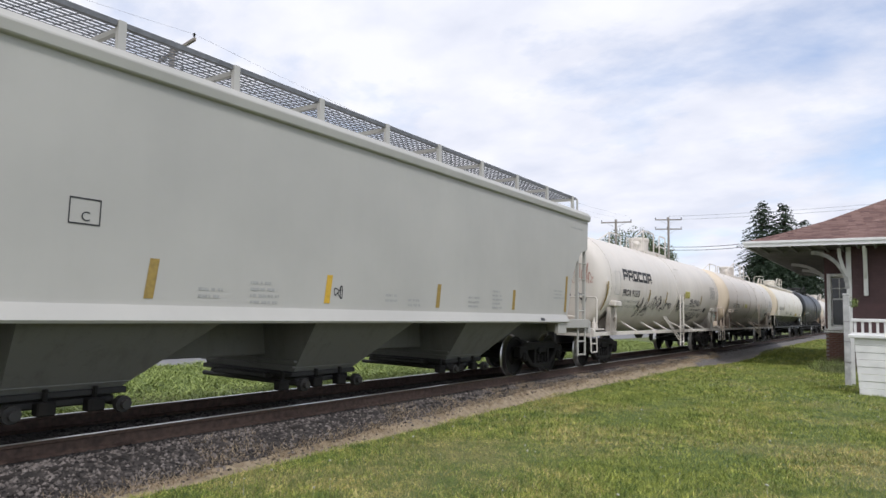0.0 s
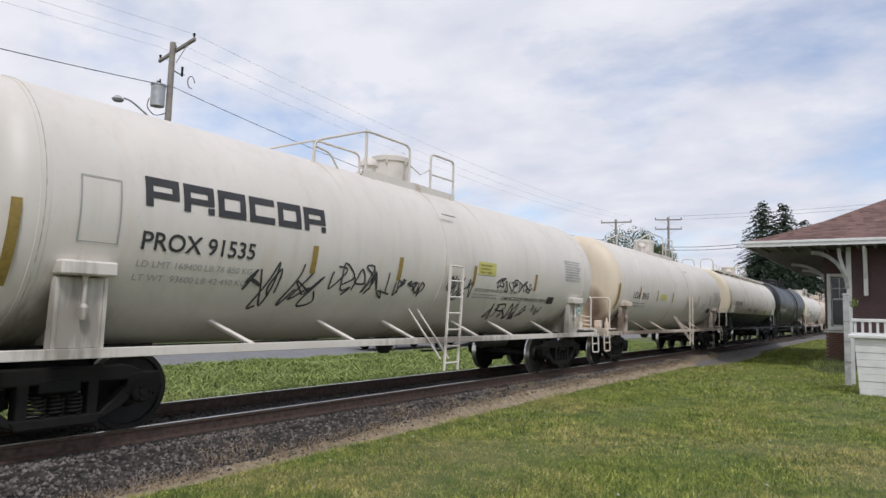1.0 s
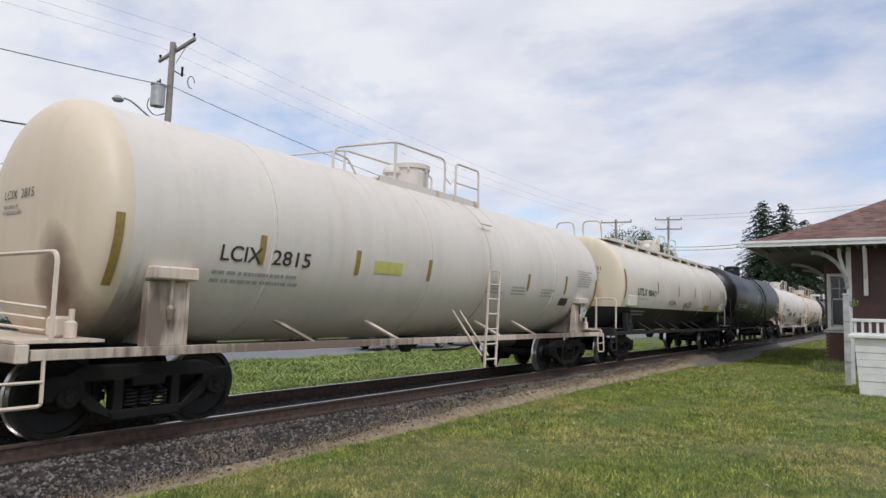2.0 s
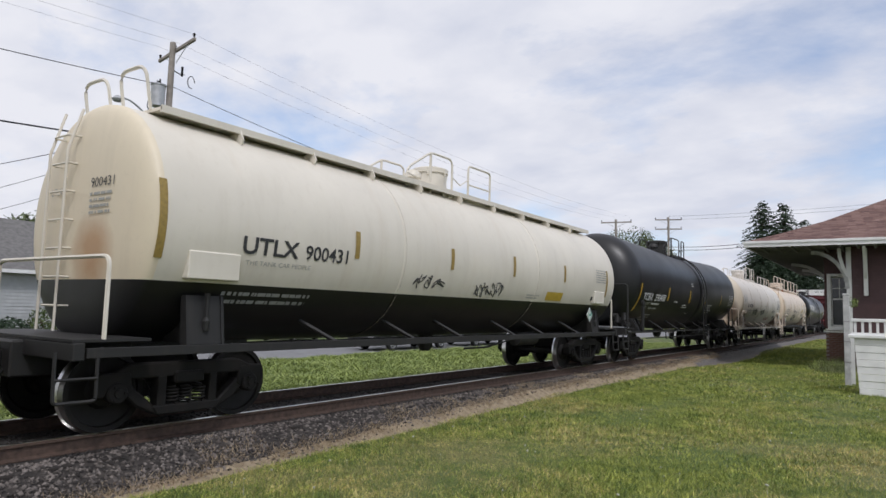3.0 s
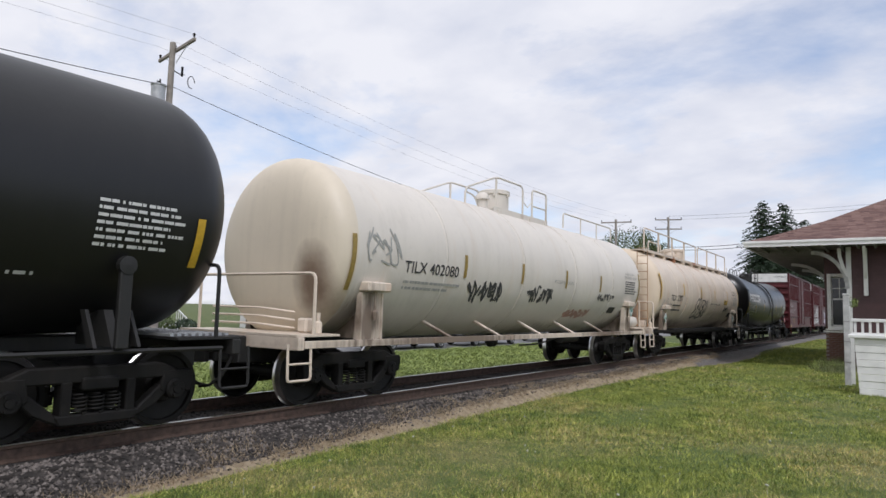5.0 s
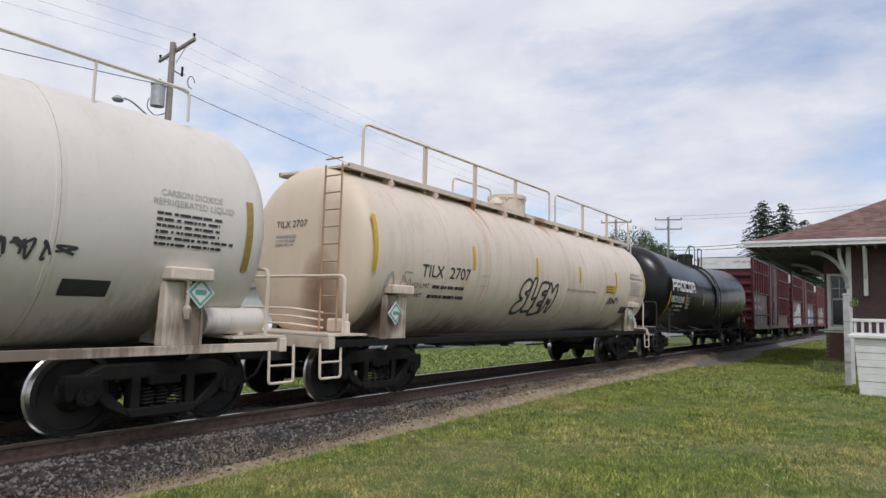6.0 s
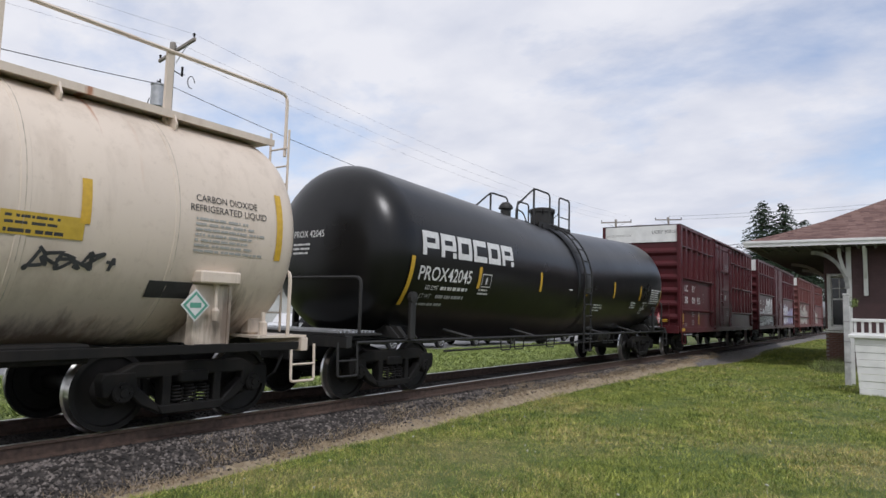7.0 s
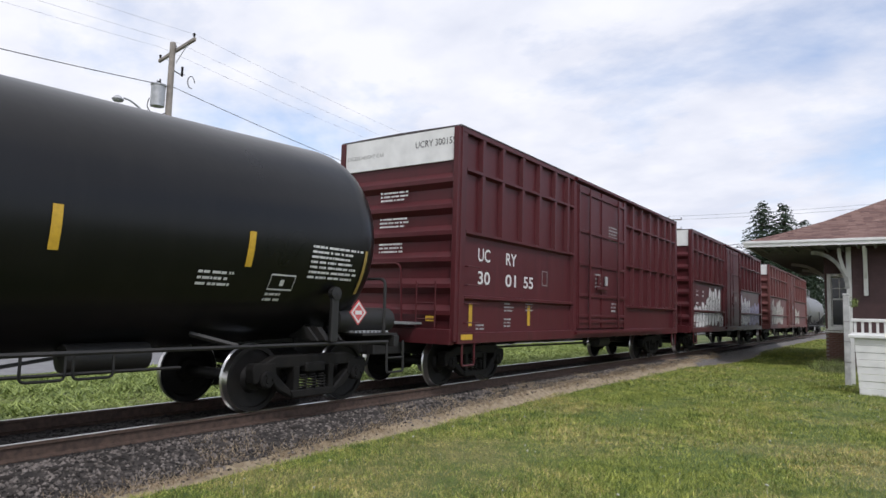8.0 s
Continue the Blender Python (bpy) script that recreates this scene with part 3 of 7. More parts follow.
def truck(car, y):
    t = share("truck", ME_BOLSTER, car, pose(0, y, 0))
    for s in (1, -1):
        share("sideframe", ME_SIDE, t, pose(0.99 * s, 0, 0))
        share("spring_nest", ME_SPRING, t, pose(0.99 * s + 0.05, 0, 0))
        for e in (1, -1):
            share("bearing_cap", ME_BEAR, t, pose(0.99 * s, 0.89 * e, 0.46, 0, 0, 0 if s > 0 else 180))
    for e in (1, -1):
        w = share("wheelset", ME_WHEELS, t, pose(0, 0.89 * e, 0.46))
        WHEELSETS.append((w, 0.89 * e))
    return t


def brake_wheel_mesh():
    bm = bmesh.new()
    ring = [(0.27 * math.cos(2 * math.pi * k / 20), 0, 0.27 * math.sin(2 * math.pi * k / 20)) for k in range(20)]
    tube(bm, ring, 0.016, 5, True)
    for k in range(6):
        t = math.pi * k / 3
        tube(bm, [(0, 0.03, 0), (0.27 * math.cos(t), 0, 0.27 * math.sin(t))], 0.011, 4)
    lathe(bm, [(-0.03, 0.06), (0.09, 0.06)], "y", 10)
    return mesh_of("brake_wheel", bm, M_BLACK2, True)


ME_BRAKE = brake_wheel_mesh()


def coupler_mesh():
    bm = bmesh.new()
    box(bm, -0.10, 0.10, -0.75, -0.22, 0.72, 0.92, 0.02)
    prism(bm, [(-0.12, -0.28), (0.14, -0.28), (0.20, -0.08), (0.16, 0.02), (0.06, 0.0), (0.03, -0.1), (-0.06, -0.1), (-0.16, 0.04), (-0.2, 0.0)], "z", 0.66, 0.96, 0.015)
    tube(bm, [(-0.15, -0.3, 0.70), (-0.22, -0.1, 0.45), (-0.15, 0.06, 0.33), (0.0, 0.1, 0.31)], 0.025, 6)
    return mesh_of("coupler", bm, M_TRUCK)


ME_COUPLER = coupler_mesh()


def sum_ladder(bm, x, y0, y1, zs, z0, z1, r=0.018):
    for y in (y0, y1):
        tube(bm, [(x, y, z0), (x, y, z1)], r, 6)
    for z in zs:
        tube(bm, [(x, y0, z), (x, y1, z)], r * 0.8, 6)


# ---- tank cars ----
def tank_car(label, at, half, R, zc, L, head, mats, dome=0.3, rail=(-2.36, 0.1, 0.78, 1.58), walk_len=0.0, heads=(1.0, 1.0), kind="white", ladder_y=0.2, seed=1,
             seams=(), split=None, legs=True, head_mat=None, struts=(), full_rail=False, manway=0.36, Lr=None, sill_m=None, walk_end=0.3, rail_up=0.0, slope=(0.0, 0.0), rail_z=1.95, brake_at=(-0.75, 1.82)):
    Lr = Lr or L + 0.3
    body, trim_m = mats
    top_m = trim_m if kind == "black" else body
    rng = random.Random(seed)
    car = tagged(new("tank_car"), label, "tank car", "freight train")
    TRAIN.append((car, at))
    ke, me_ = (0.8, 0.55) if kind != "black" else (0.92, 0.66)
    base_z = zc

    def dz(y):                          # both halves of the shell fall towards the middle
        return slope[0] + (slope[1] - slope[0]) * (1 - min(1.0, abs(y) / 7.0))


    def head_out(r):
        a = math.acos(min(1.0, max(0.0, (r / R))) ** (1 / me_))
        return head * math.sin(a) ** ke

    prof = []
    N = 12
    for i in range(N + 1):
        a = math.pi / 2 * (1 - i / N)
        prof.append((-L - head * math.sin(a) ** ke, max(0.0005, R * math.cos(a) ** me_)))
    ys = sorted(set([-L + (Lr + L) * k / 14 for k in range(1, 14)]))
    marks = []
    for y in ys:
        marks.append((y, R))
    for s in seams:
        marks += [(s - 0.05, R), (s - 0.045, R + 0.007), (s + 0.045, R + 0.007), (s + 0.05, R)]
    if slope[0] != slope[1]:
        marks.append((0.0, R))
    marks.sort()
    prof += marks
    for i in range(N + 1):
        a = math.pi / 2 * i / N
        prof.append((Lr + head * math.sin(a) ** ke, max(0.0005, R * math.cos(a) ** me_)))
    bm = bmesh.new()
    lathe(bm, prof, "y", 72, (0, 0, zc))
    for q in bm.verts:
        q.co.z += dz(q.co.y)
    ms = [body]
    if split:
        bmesh.ops.bisect_plane(bm, geom=bm.verts[:] + bm.edges[:] + bm.faces[:], plane_co=(0, 0, split), plane_no=(0, 0, 1))
        ms.append(M_BLACK)
        for f in bm.faces:
            if f.calc_center_median().z < split:
                f.material_index = 1
    if head_mat:
        ms.append(head_mat)
        for f in bm.faces:
            if f.calc_center_median().y < -L - 0.01 and f.material_index == 0:
                f.material_index = len(ms) - 1
    tank = part("tank", bm, ms, car, smooth=True)

    def side(u, v):                     # u along the track, v height as a chord of the shell
        zl = base_z + dz(u - 0.09)
        t = math.asin(max(-0.98, min(0.98, (v - 0.012 - zl) / R)))
        return Vector(((R + 0.009) * math.cos(t), u - 0.09, zl + (R + 0.009) * math.sin(t)))

    def front(u, v):                    # u across, v height, on the leading head
        r = min(R * 0.985, math.hypot(u, v - base_z - dz(-L)))
        return Vector((u, -L - head_out(r) - 0.012, v))

    zc = base_z + dz(dome)
    top = zc + R
    if kind != "black":
        for s in seams:
            bm = bmesh.new()
            tube(bm, [((R + 0.004) * math.cos(math.tau * k / 48), s, zc + (R + 0.004) * math.sin(math.tau * k / 48)) for k in range(48)], 0.008, 4, True)
            part("weld_seam", bm, M_SEAM, car, "dirty weld bead")
    # running bars along both sides and centre pipes
    bm = bmesh.new()
    for s in (1, -1):
        if kind == "black":
            tube(bm, [(1.36 * s, -half - 1.3, 0.94), (1.36 * s, half + 1.3, 0.94)], 0.028, 6)
        else:
            box(bm, min(1.30 * s, 1.38 * s), max(1.30 * s, 1.38 * s), -half - 1.4, half + 1.4, 0.88, 0.985, 0.006)
    part("side_sill", bm, sill_m or trim_m, car)
    for s in (1, -1):
        for y in struts:
            bm = bmesh.new()
            tube(bm, [(R * 0.60 * s, y, zc - R * 0.77), (1.34 * s, y + 0.42, 0.95)], 0.034, 5)
            part("strut", bm, trim_m, car)
    # brake gear and pipes under the shell
    bm = bmesh.new()
    for x, z in ((0.35, 0.90), (-0.4, 0.86)):
        tube(bm, [(x, -half + 1.6, z), (x, half - 1.6, z)], 0.03, 6)
    box(bm, -0.25, 0.25, -half - 1.5, -half + 1.5, 0.88, 1.06, 0.02)
    box(bm, -0.25, 0.25, half - 1.5, half + 1.5, 0.88, 1.06, 0.02)
    part("underframe", bm, M_BLACK2, car)
    bm = bmesh.new()
    lathe(bm, [(-0.55, 0.0), (-0.52, 0.16), (0.45, 0.16), (0.5, 0.0)], "y", 14, (0.7, half - 2.9, 0.84))
    tube(bm, bent([(0.7, half - 3.5, 0.84), (0.72, half - 4.2, 0.75), (0.5, half - 4.4, 0.66), (0.45, half - 5.2, 0.66)]), 0.022, 5)
    part("brake_cylinder", bm, M_BLACK2, car, smooth=True)
    bm = bmesh.new()
    lathe(bm, [(0.62, 0.10), (0.72, 0.16), (0.98, 0.16), (1.2, 0.22)], "z", 14, (0, dome, 0))
    part("bottom_outlet", bm, M_BLACK2, car, smooth=True)
    if kind == "black":
        for y in (-3.2, -2.6, -1.0, 2.6, 3.1):
            bm = bmesh.new()
            tube(bm, bent([(1.2, y, 0.94), (1.2, y, 0.66), (1.2, y + 0.42, 0.66), (1.2, y + 0.42, 0.94)], 0.06), 0.016, 5)
            part("pipe_hanger", bm, M_BLACK2, car)
        bm = bmesh.new()
        tube(bm, [(1.05, -half + 1.5, 0.70), (1.05, half - 2.2, 0.70)], 0.02, 5)
        part("air_pipe", bm, M_BLACK2, car)
    # bolster webs that carry the shell
    for e in (1, -1):
        y = half * e
        for s in (1, -1):
            bm = bmesh.new()
            zt = zc - R * (0.72 if kind == "black" else 0.58 if kind == "split" else 0.48)
            xs = math.sqrt(R * R - (zc - zt) ** 2)
            prism(bm, [(s * 1.32, 0.985), (s * (xs + 0.05), zt), (s * (xs - 0.06), zt), (s * 0.55, 1.25), (s * 0.55, 0.985)], "y", y - 0.05, y + 0.05)
            web = part("bolster_web", bm, trim_m, car)
            for d in (-0.24, 0.24):
                bm = bmesh.new()
                prism(bm, [(s * 1.36, 0.985), (s * (xs + 0.07), zt), (s * (xs - 0.03), zt), (s * 1.22, 0.985)], "y", y + d - 0.02, y + d + 0.02)
                part("gusset", bm, trim_m, web)
            if kind != "black":
                bm = bmesh.new()
                prism(bm, [(s * 1.345, 0.99), (s * (xs + 0.055), zt), (s * (xs + 0.025), zt), (s * 1.315, 0.99)], "y", y - 0.22, y + 0.22)
                part("face_plate", bm, trim_m, web)
            if kind == "black":
                bm = bmesh.new()
                box(bm, min(s * 1.38, s * 1.45), max(s * 1.38, s * 1.45), y - 0.07, y + 0.07, 0.97, zc - 0.62, 0.012)
                lathe(bm, [(-0.03, 0.0), (-0.03, 0.1), (0.05, 0.1), (0.06, 0.0)], "x", 12, (s * 1.41, y, zc - 0.62))
                part("lifting_post", bm, trim_m, car)
            if legs:
                bm = bmesh.new()
                if kind == "split":
                    pz = 1.755
                    px = math.sqrt(R * R - (base_z - pz) ** 2)
                    prism(bm, [(s * (px - 0.1), pz), (s * (px + 0.12), pz), (s * (px + 0.14), pz + 0.33), (s * (px - 0.02), pz + 0.36)], "y", y - 0.36, y + 0.36, 0.012)
                else:
                    box(bm, min(s * (xs - 0.05), s * (xs + 0.22)), max(s * (xs - 0.05), s * (xs + 0.22)), y - 0.28, y + 0.28, zt + 0.02, zt + 0.17, 0.02)
                part("jacking_pad", bm, trim_m if kind != "split" else body, car)
                bm = bmesh.new()
                lathe(bm, [(zt - 0.42, 0.0), (zt - 0.42, 0.035), (zt - 0.3, 0.05), (zt - 0.26, 0.022), (zt - 0.05, 0.022), (zt + 0.03, 0.04)], "z", 8, (s * (xs + 0.12), y, 0))
                part("tie_down_rod", bm, trim_m, car)
    # end platforms, sills, steps and rails
    for e in (1, -1):
        y0, y1 = e * (half + 0.7), e * (half + 1.55)
        bm = bmesh.new()
        box(bm, -1.40, 1.40, min(y1, y1 - e * 0.12), max(y1, y1 - e * 0.12), 0.86, 1.04, 0.01)
        box(bm, -1.36, 1.36, min(y0, y1), max(y0, y1), 1.045, 1.075)
        part("end_platform", bm, trim_m, car)
        if kind == "black":
            bm = bmesh.new()
            for k in range(9):
                yy = y0 + (y1 - y0) * k / 9
                box(bm, -1.2, 1.2, min(yy, yy + e * 0.05), max(yy, yy + e * 0.05), 1.08, 1.11)
            part("crossover_grating", bm, M_GALV, car)
        bm = bmesh.new()
        box(bm, -0.3, 0.3, min(y0 - e * 0.4, y1 + e * 0.12), max(y0 - e * 0.4, y1 + e * 0.12), 0.62, 1.02, 0.02)
        part("draft_sill", bm, M_BLACK2, car)
        for s in (1, -1):
            bm = bmesh.new()
            yy = e * (half + 1.28)
            tube(bm, bent([(1.36 * s, yy, 0.95), (1.38 * s, yy, 0.45), (1.38 * s, yy + e * 0.42, 0.45), (1.36 * s, yy + e * 0.42, 0.95)], 0.05), 0.02, 6)
            tube(bm, [(1.38 * s, yy, 0.68), (1.38 * s, yy + e * 0.42, 0.68)], 0.016, 6)
            part("sill_step", bm, trim_m, car)
        bm = bmesh.new()
        yr = e * (half + 1.22)
        rz = rail_z if e < 0 else 1.95
        tube(bm, bent([(-1.34, yr, 1.07), (-1.34, yr, rz), (1.34, yr, rz), (1.34, yr, 1.07)], 0.12), 0.026, 6)
        part("end_handrail", bm, body if kind == "split" else trim_m, car, smooth=True)
        bm = bmesh.new()
        for z in (1.2, 1.32, 1.44):
            tube(bm, bent([(-0.8, e * (half + 1.35), z), (0.3, e * (half + 1.35), z), (0.7, e * (half + 1.0), z - 0.06)], 0.1), 0.018, 5)
        box(bm, 0.8, 1.0, min(e * (half + 0.85), e * (half + 1.05)), max(e * (half + 0.85), e * (half + 1.05)), 1.08, 1.3, 0.03)
        lathe(bm, [(0, 0.06), (0.16, 0.06), (0.18, 0.03), (0.3, 0.03)], "z", 10, (1.15, e * (half + 0.95), 1.08))
        if kind == "white":
            part("brake_rigging", bm, trim_m, car)
        else:
            bm.free()
        share("coupler", ME_COUPLER, car, pose(0, e * (half + 1.98), 0, 0, 0, 0 if e > 0 else 180))
        if e > 0:
            bm = bmesh.new()
            bx, bz = brake_at
            tube(bm, [(bx, half + 1.5, 1.05), (bx, half + 1.5, bz + 0.18)], 0.035, 6)
            box(bm, bx - 0.1, bx + 0.13, half + 1.42, half + 1.56, bz - 0.12, bz + 0.13, 0.02)
            part("brake_stand", bm, M_BLACK2, car)
            share("brake_wheel", ME_BRAKE, car, pose(bx, half + 1.62, bz))
        truck(car, half * e)
    # manway, platform and rails on top
    bm = bmesh.new()
    lathe(bm, [(top - 0.15, manway), (top + 0.42, manway), (top + 0.43, manway + 0.03), (top + 0.52, manway + 0.03), (top + 0.55, manway - 0.03), (top + 0.58, 0.1), (top + 0.58, 0.0)], "z", 28, (0, dome, 0))
    man = part("manway", bm, trim_m if kind == "black" else body, car, smooth=True)
    for k in range(6):
        t = 2 * math.pi * k / 6
        bm = bmesh.new()
        mr = manway + 0.02
        box(bm, mr * math.cos(t) - 0.02, mr * math.cos(t) + 0.02, dome + mr * math.sin(t) - 0.02, dome + mr * math.sin(t) + 0.02, top + 0.36, top + 0.5, 0.005)
        part("lid_bolt", bm, top_m if kind != "black" else M_TRUCK, man)
    bm = bmesh.new()
    lathe(bm, [(top - 0.1, 0.13), (top + 0.2, 0.13), (top + 0.2, 0.18), (top + 0.26, 0.18), (top + 0.36, 0.1), (top + 0.36, 0.0)], "z", 14, (0.15, dome - (0.8 if kind != "black" else 2.35 if dome > 0.5 else 0.9), 0))
    part("safety_valve", bm, top_m, car, smooth=True)
    ra, rb, rc, rd = rail
    pa = ra + 1.15
    for s in (1, -1):
        bm = bmesh.new()
        box(bm, min(0.4 * s, 0.66 * s), max(0.4 * s, 0.66 * s), pa, rd, zc + math.sqrt(R * R - 0.4) + 0.03, zc + math.sqrt(R * R - 0.4) + 0.07)
        box(bm, min(0.64 * s, 0.68 * s), max(0.64 * s, 0.68 * s), pa, rd, zc + math.sqrt(R * R - 0.4) - 0.04, zc + math.sqrt(R * R - 0.4) + 0.10)
        part("platform", bm, trim_m if kind == "black" else body, car)
        for y in (pa + 0.2, rb + 0.3, rd - 0.15):
            bm = bmesh.new()
            box(bm, min(0.45 * s, 0.72 * s), max(0.45 * s, 0.72 * s), y - 0.04, y + 0.04, top - 0.36, top - 0.10)
            part("platform_bracket", bm, top_m, car)
    zr = top + (0.8 if full_rail else 0.66) + rail_up
    if full_rail:
        for s in (1,):
            for a, b in ((-L + 0.25, dome + 1.0), (dome + 1.35, Lr + 0.62)):
                bm = bmesh.new()
                tube(bm, bent([(0.72 * s, a, top - 0.2), (0.72 * s, a, zr - 0.05), (0.72 * s, b, zr - 0.05), (0.72 * s, b, top - 0.2)], 0.14), 0.026, 6)
                m = max(2, round((b - a) / 1.9))
                for k in range(1, m):
                    y = a + (b - a) * k / m
                    box(bm, 0.70 * s - 0.03, 0.70 * s + 0.02, y - 0.045, y + 0.045, top - 0.3, zr - 0.06)
                part("guard_rail", bm, top_m, car)
        bm = bmesh.new()
        tube(bm, bent([(-0.6, dome - 1.6, top - 0.15), (-0.6, dome - 1.6, zr), (-0.6, dome + 0.2, zr), (-0.6, dome + 0.2, top)], 0.15), 0.024, 6)
        part("guard_rail", bm, top_m, car)
    else:
        for s in (1, -1):
            x = 0.64 * s
            bm = bmesh.new()
            tube(bm, bent([(x, ra, top - 0.3), (x, ra, top + 0.2), (x, ra + 0.5 * (rb - ra), zr), (x, rb, zr), (x, rb, top - 0.2)], 0.16), 0.023, 6)
            tube(bm, [(x, ra + 0.5 * (rb - ra), top - 0.2), (x, ra + 0.5 * (rb - ra), zr)], 0.026, 6)
            tube(bm, bent([(x, ra, top + 0.12), (x, ra + 0.35, top + 0.08), (x, ra + 0.6, top - 0.2)], 0.1), 0.018, 6)
            part("guard_rail", bm, top_m, car, smooth=True)
            bm = bmesh.new()
            tube(bm, bent([(x, rc, top - 0.25), (x, rc, zr), (x, rd, zr), (x, rd, top - 0.25)], 0.1), 0.023, 6)
            tube(bm, [(x, rc, top + 0.25), (x, rd, top + 0.25)], 0.018, 6)
            part("guard_rail", bm, top_m, car, smooth=True)
            bm = bmesh.new()
            tube(bm, [(x, rb, top + 0.3), (x, (rb + rc) / 2, top + 0.18), (x, rc, top + 0.35)], 0.012, 5)
            part("safety_chain", bm, top_m, car)
    if walk_len:
        for s in (1, -1):
            bm = bmesh.new()
            box(bm, min(0.35 * s, 0.85 * s), max(0.35 * s, 0.85 * s), -walk_len, Lr + walk_end, top - 0.10, top - 0.06)
            box(bm, min(0.82 * s, 0.86 * s), max(0.82 * s, 0.86 * s), -walk_len, Lr + walk_end, top - 0.13, top - 0.04)
            part("walkway", bm, body, car)
        k = int(walk_len / 0.85)
        for i in range(-k, k + 1):
            bm = bmesh.new()
            y = i * 0.85 * 1.6
            if abs(y) < walk_len:
                for s in (1,):
                    prism(bm, [(0.86 * s, top - 0.08), (0.93 * s, top - 0.22), (0.90 * s, top - 0.29), (0.6 * s, top - 0.14)], "y", y - 0.012, y + 0.012)
                part("walkway_bracket", bm, body, car)
            else:
                bm.free()
    # side ladder that follows the shell
    if ladder_y is not None:
        lad = new("ladder")
        lad.parent = car
        for d in (0.0, 0.42):
            bm = bmesh.new()
            if kind == "black":
                low = [(R + 0.08, ladder_y + d - 0.08, 0.5)]
                arc = [radians(-12 + 82 * k / 11) for k in range(12)]
                tube(bm, low + [((R + 0.10) * math.cos(t), ladder_y + d, zc + (R + 0.10) * math.sin(t)) for t in arc], 0.022, 5)
            else:
                tube(bm, [(R + 0.16, ladder_y + d - 0.22, 0.42), (R + 0.10, ladder_y + d, zc - 0.15)], 0.026, 5)
            part("stile", bm, trim_m, lad)
        places = [(R + 0.10, 0.55 + 0.29 * k) for k in range(7) if 0.55 + 0.29 * k < zc - 0.2]
        places += [((R + 0.1) * math.cos(radians(-5 + 12 * k)), zc + (R + 0.1) * math.sin(radians(-5 + 12 * k))) for k in range(7) if kind == "black" or k % 3 == 0]
        for x, z in places:
            bm = bmesh.new()
            out = max(0.0, (zc - 0.15 - z) / (zc - 0.57)) if kind != "black" else 0.0
            tube(bm, [(x + 0.06 * out, ladder_y - 0.22 * out, z), (x + 0.06 * out, ladder_y + 0.42 - 0.22 * out, z)], 0.018, 5)
            part("rung", bm, trim_m, lad)
        if kind != "black":
            for d in (-0.55, -0.3):
                bm = bmesh.new()
                tube(bm, [(R * 0.75, ladder_y + d - 0.1, zc - R * 0.6), (R + 0.14, ladder_y + d + 0.25, 0.62)], 0.02, 5)
                part("ladder_brace", bm, trim_m, lad)
    if kind == "black":
        bm = bmesh.new()
        y = ladder_y + 0.2
        lathe(bm, [(-0.42, R + 0.0), (-0.40, R + 0.013), (0.40, R + 0.013), (0.42, R + 0.0)], "y", 72, (0, y, zc))
        for f in list(bm.faces):
            if len(f.verts) > 4:
                bm.faces.remove(f)
        part("shell_band", bm, body, car, smooth=True)
    return car, side, front, rng, R, zc, L, half


def strips(spec, heights, mat, w=0.10):
    car, side, front, rng, R, zc, L, half = spec
    for u, v0, v1 in heights:
        bm = bmesh.new()
        quad_uv(bm, u - w / 2, u + w / 2, v0, v1)
        decal(car, "reflective_strip", bm, side, mat)


def islands(bm, h):
    """Splits a line of flat writing into its characters; small writing stays whole."""
    if h < 0.19:
        return [bm]
    spans = sorted((min(q.co.x for q in f.verts), max(q.co.x for q in f.verts), f.index) for f in bm.faces)
    groups = []
    for a, b, i in spans:
        if groups and a <= groups[-1][1] + 0.002:
            groups[-1][1] = max(groups[-1][1], b)
            groups[-1][2].add(i)
        else:
            groups.append([a, b, {i}])
    out = []
    for a, b, keep in groups:
        c = bm.copy()
        c.faces.ensure_lookup_table()
        bmesh.ops.delete(c, geom=[f for f in c.faces if f.index not in keep], context="FACES")
        out.append(c)
    bm.free()
    return out


def write(spec, s, u, v, h, mat, weight=0.0, surf="side", squeeze=1.0, name="lettering", width=None):
    car, side, front = spec[:3]
    bm = text_bm(s, h, weight, squeeze)
    if width:
        us = [q.co.x for q in bm.verts]
        k = width / (max(us) - min(us))
        for q in bm.verts:
            q.co.x *= k
    for q in bm.verts:
        q.co = (q.co.x + u, q.co.y + v, 0)
    for piece in islands(bm, h):
        decal(car, name, piece, side if surf == "side" else front, mat)


def small_print(spec, u, v, w, rows, pitch, mat, surf="side"):
    car, side, front, rng = spec[:4]
    bm = bmesh.new()
    bars_uv(bm, u, v, w, rows, pitch, rng)
    tagged(decal(car, "small_print", bm, side if surf == "side" else front, mat), kind="stuff")


def tag_paint(spec, u, v, w, h, strokes=7, mat=None, thick=0.028, surf="side", letters=()):
    car, side, front, rng = spec[:4]
    bm = bmesh.new()
    if letters:
        throwup_uv(bm, u, v, w, h, letters, thick)
    else:
        scrawl_uv(bm, u, v, w, h, rng, strokes, thick)
    decal(car, "graffiti", bm, side if surf == "side" else front, mat or M_SPRAY, "sprayed bubble outline" if letters else "sprayed tag")


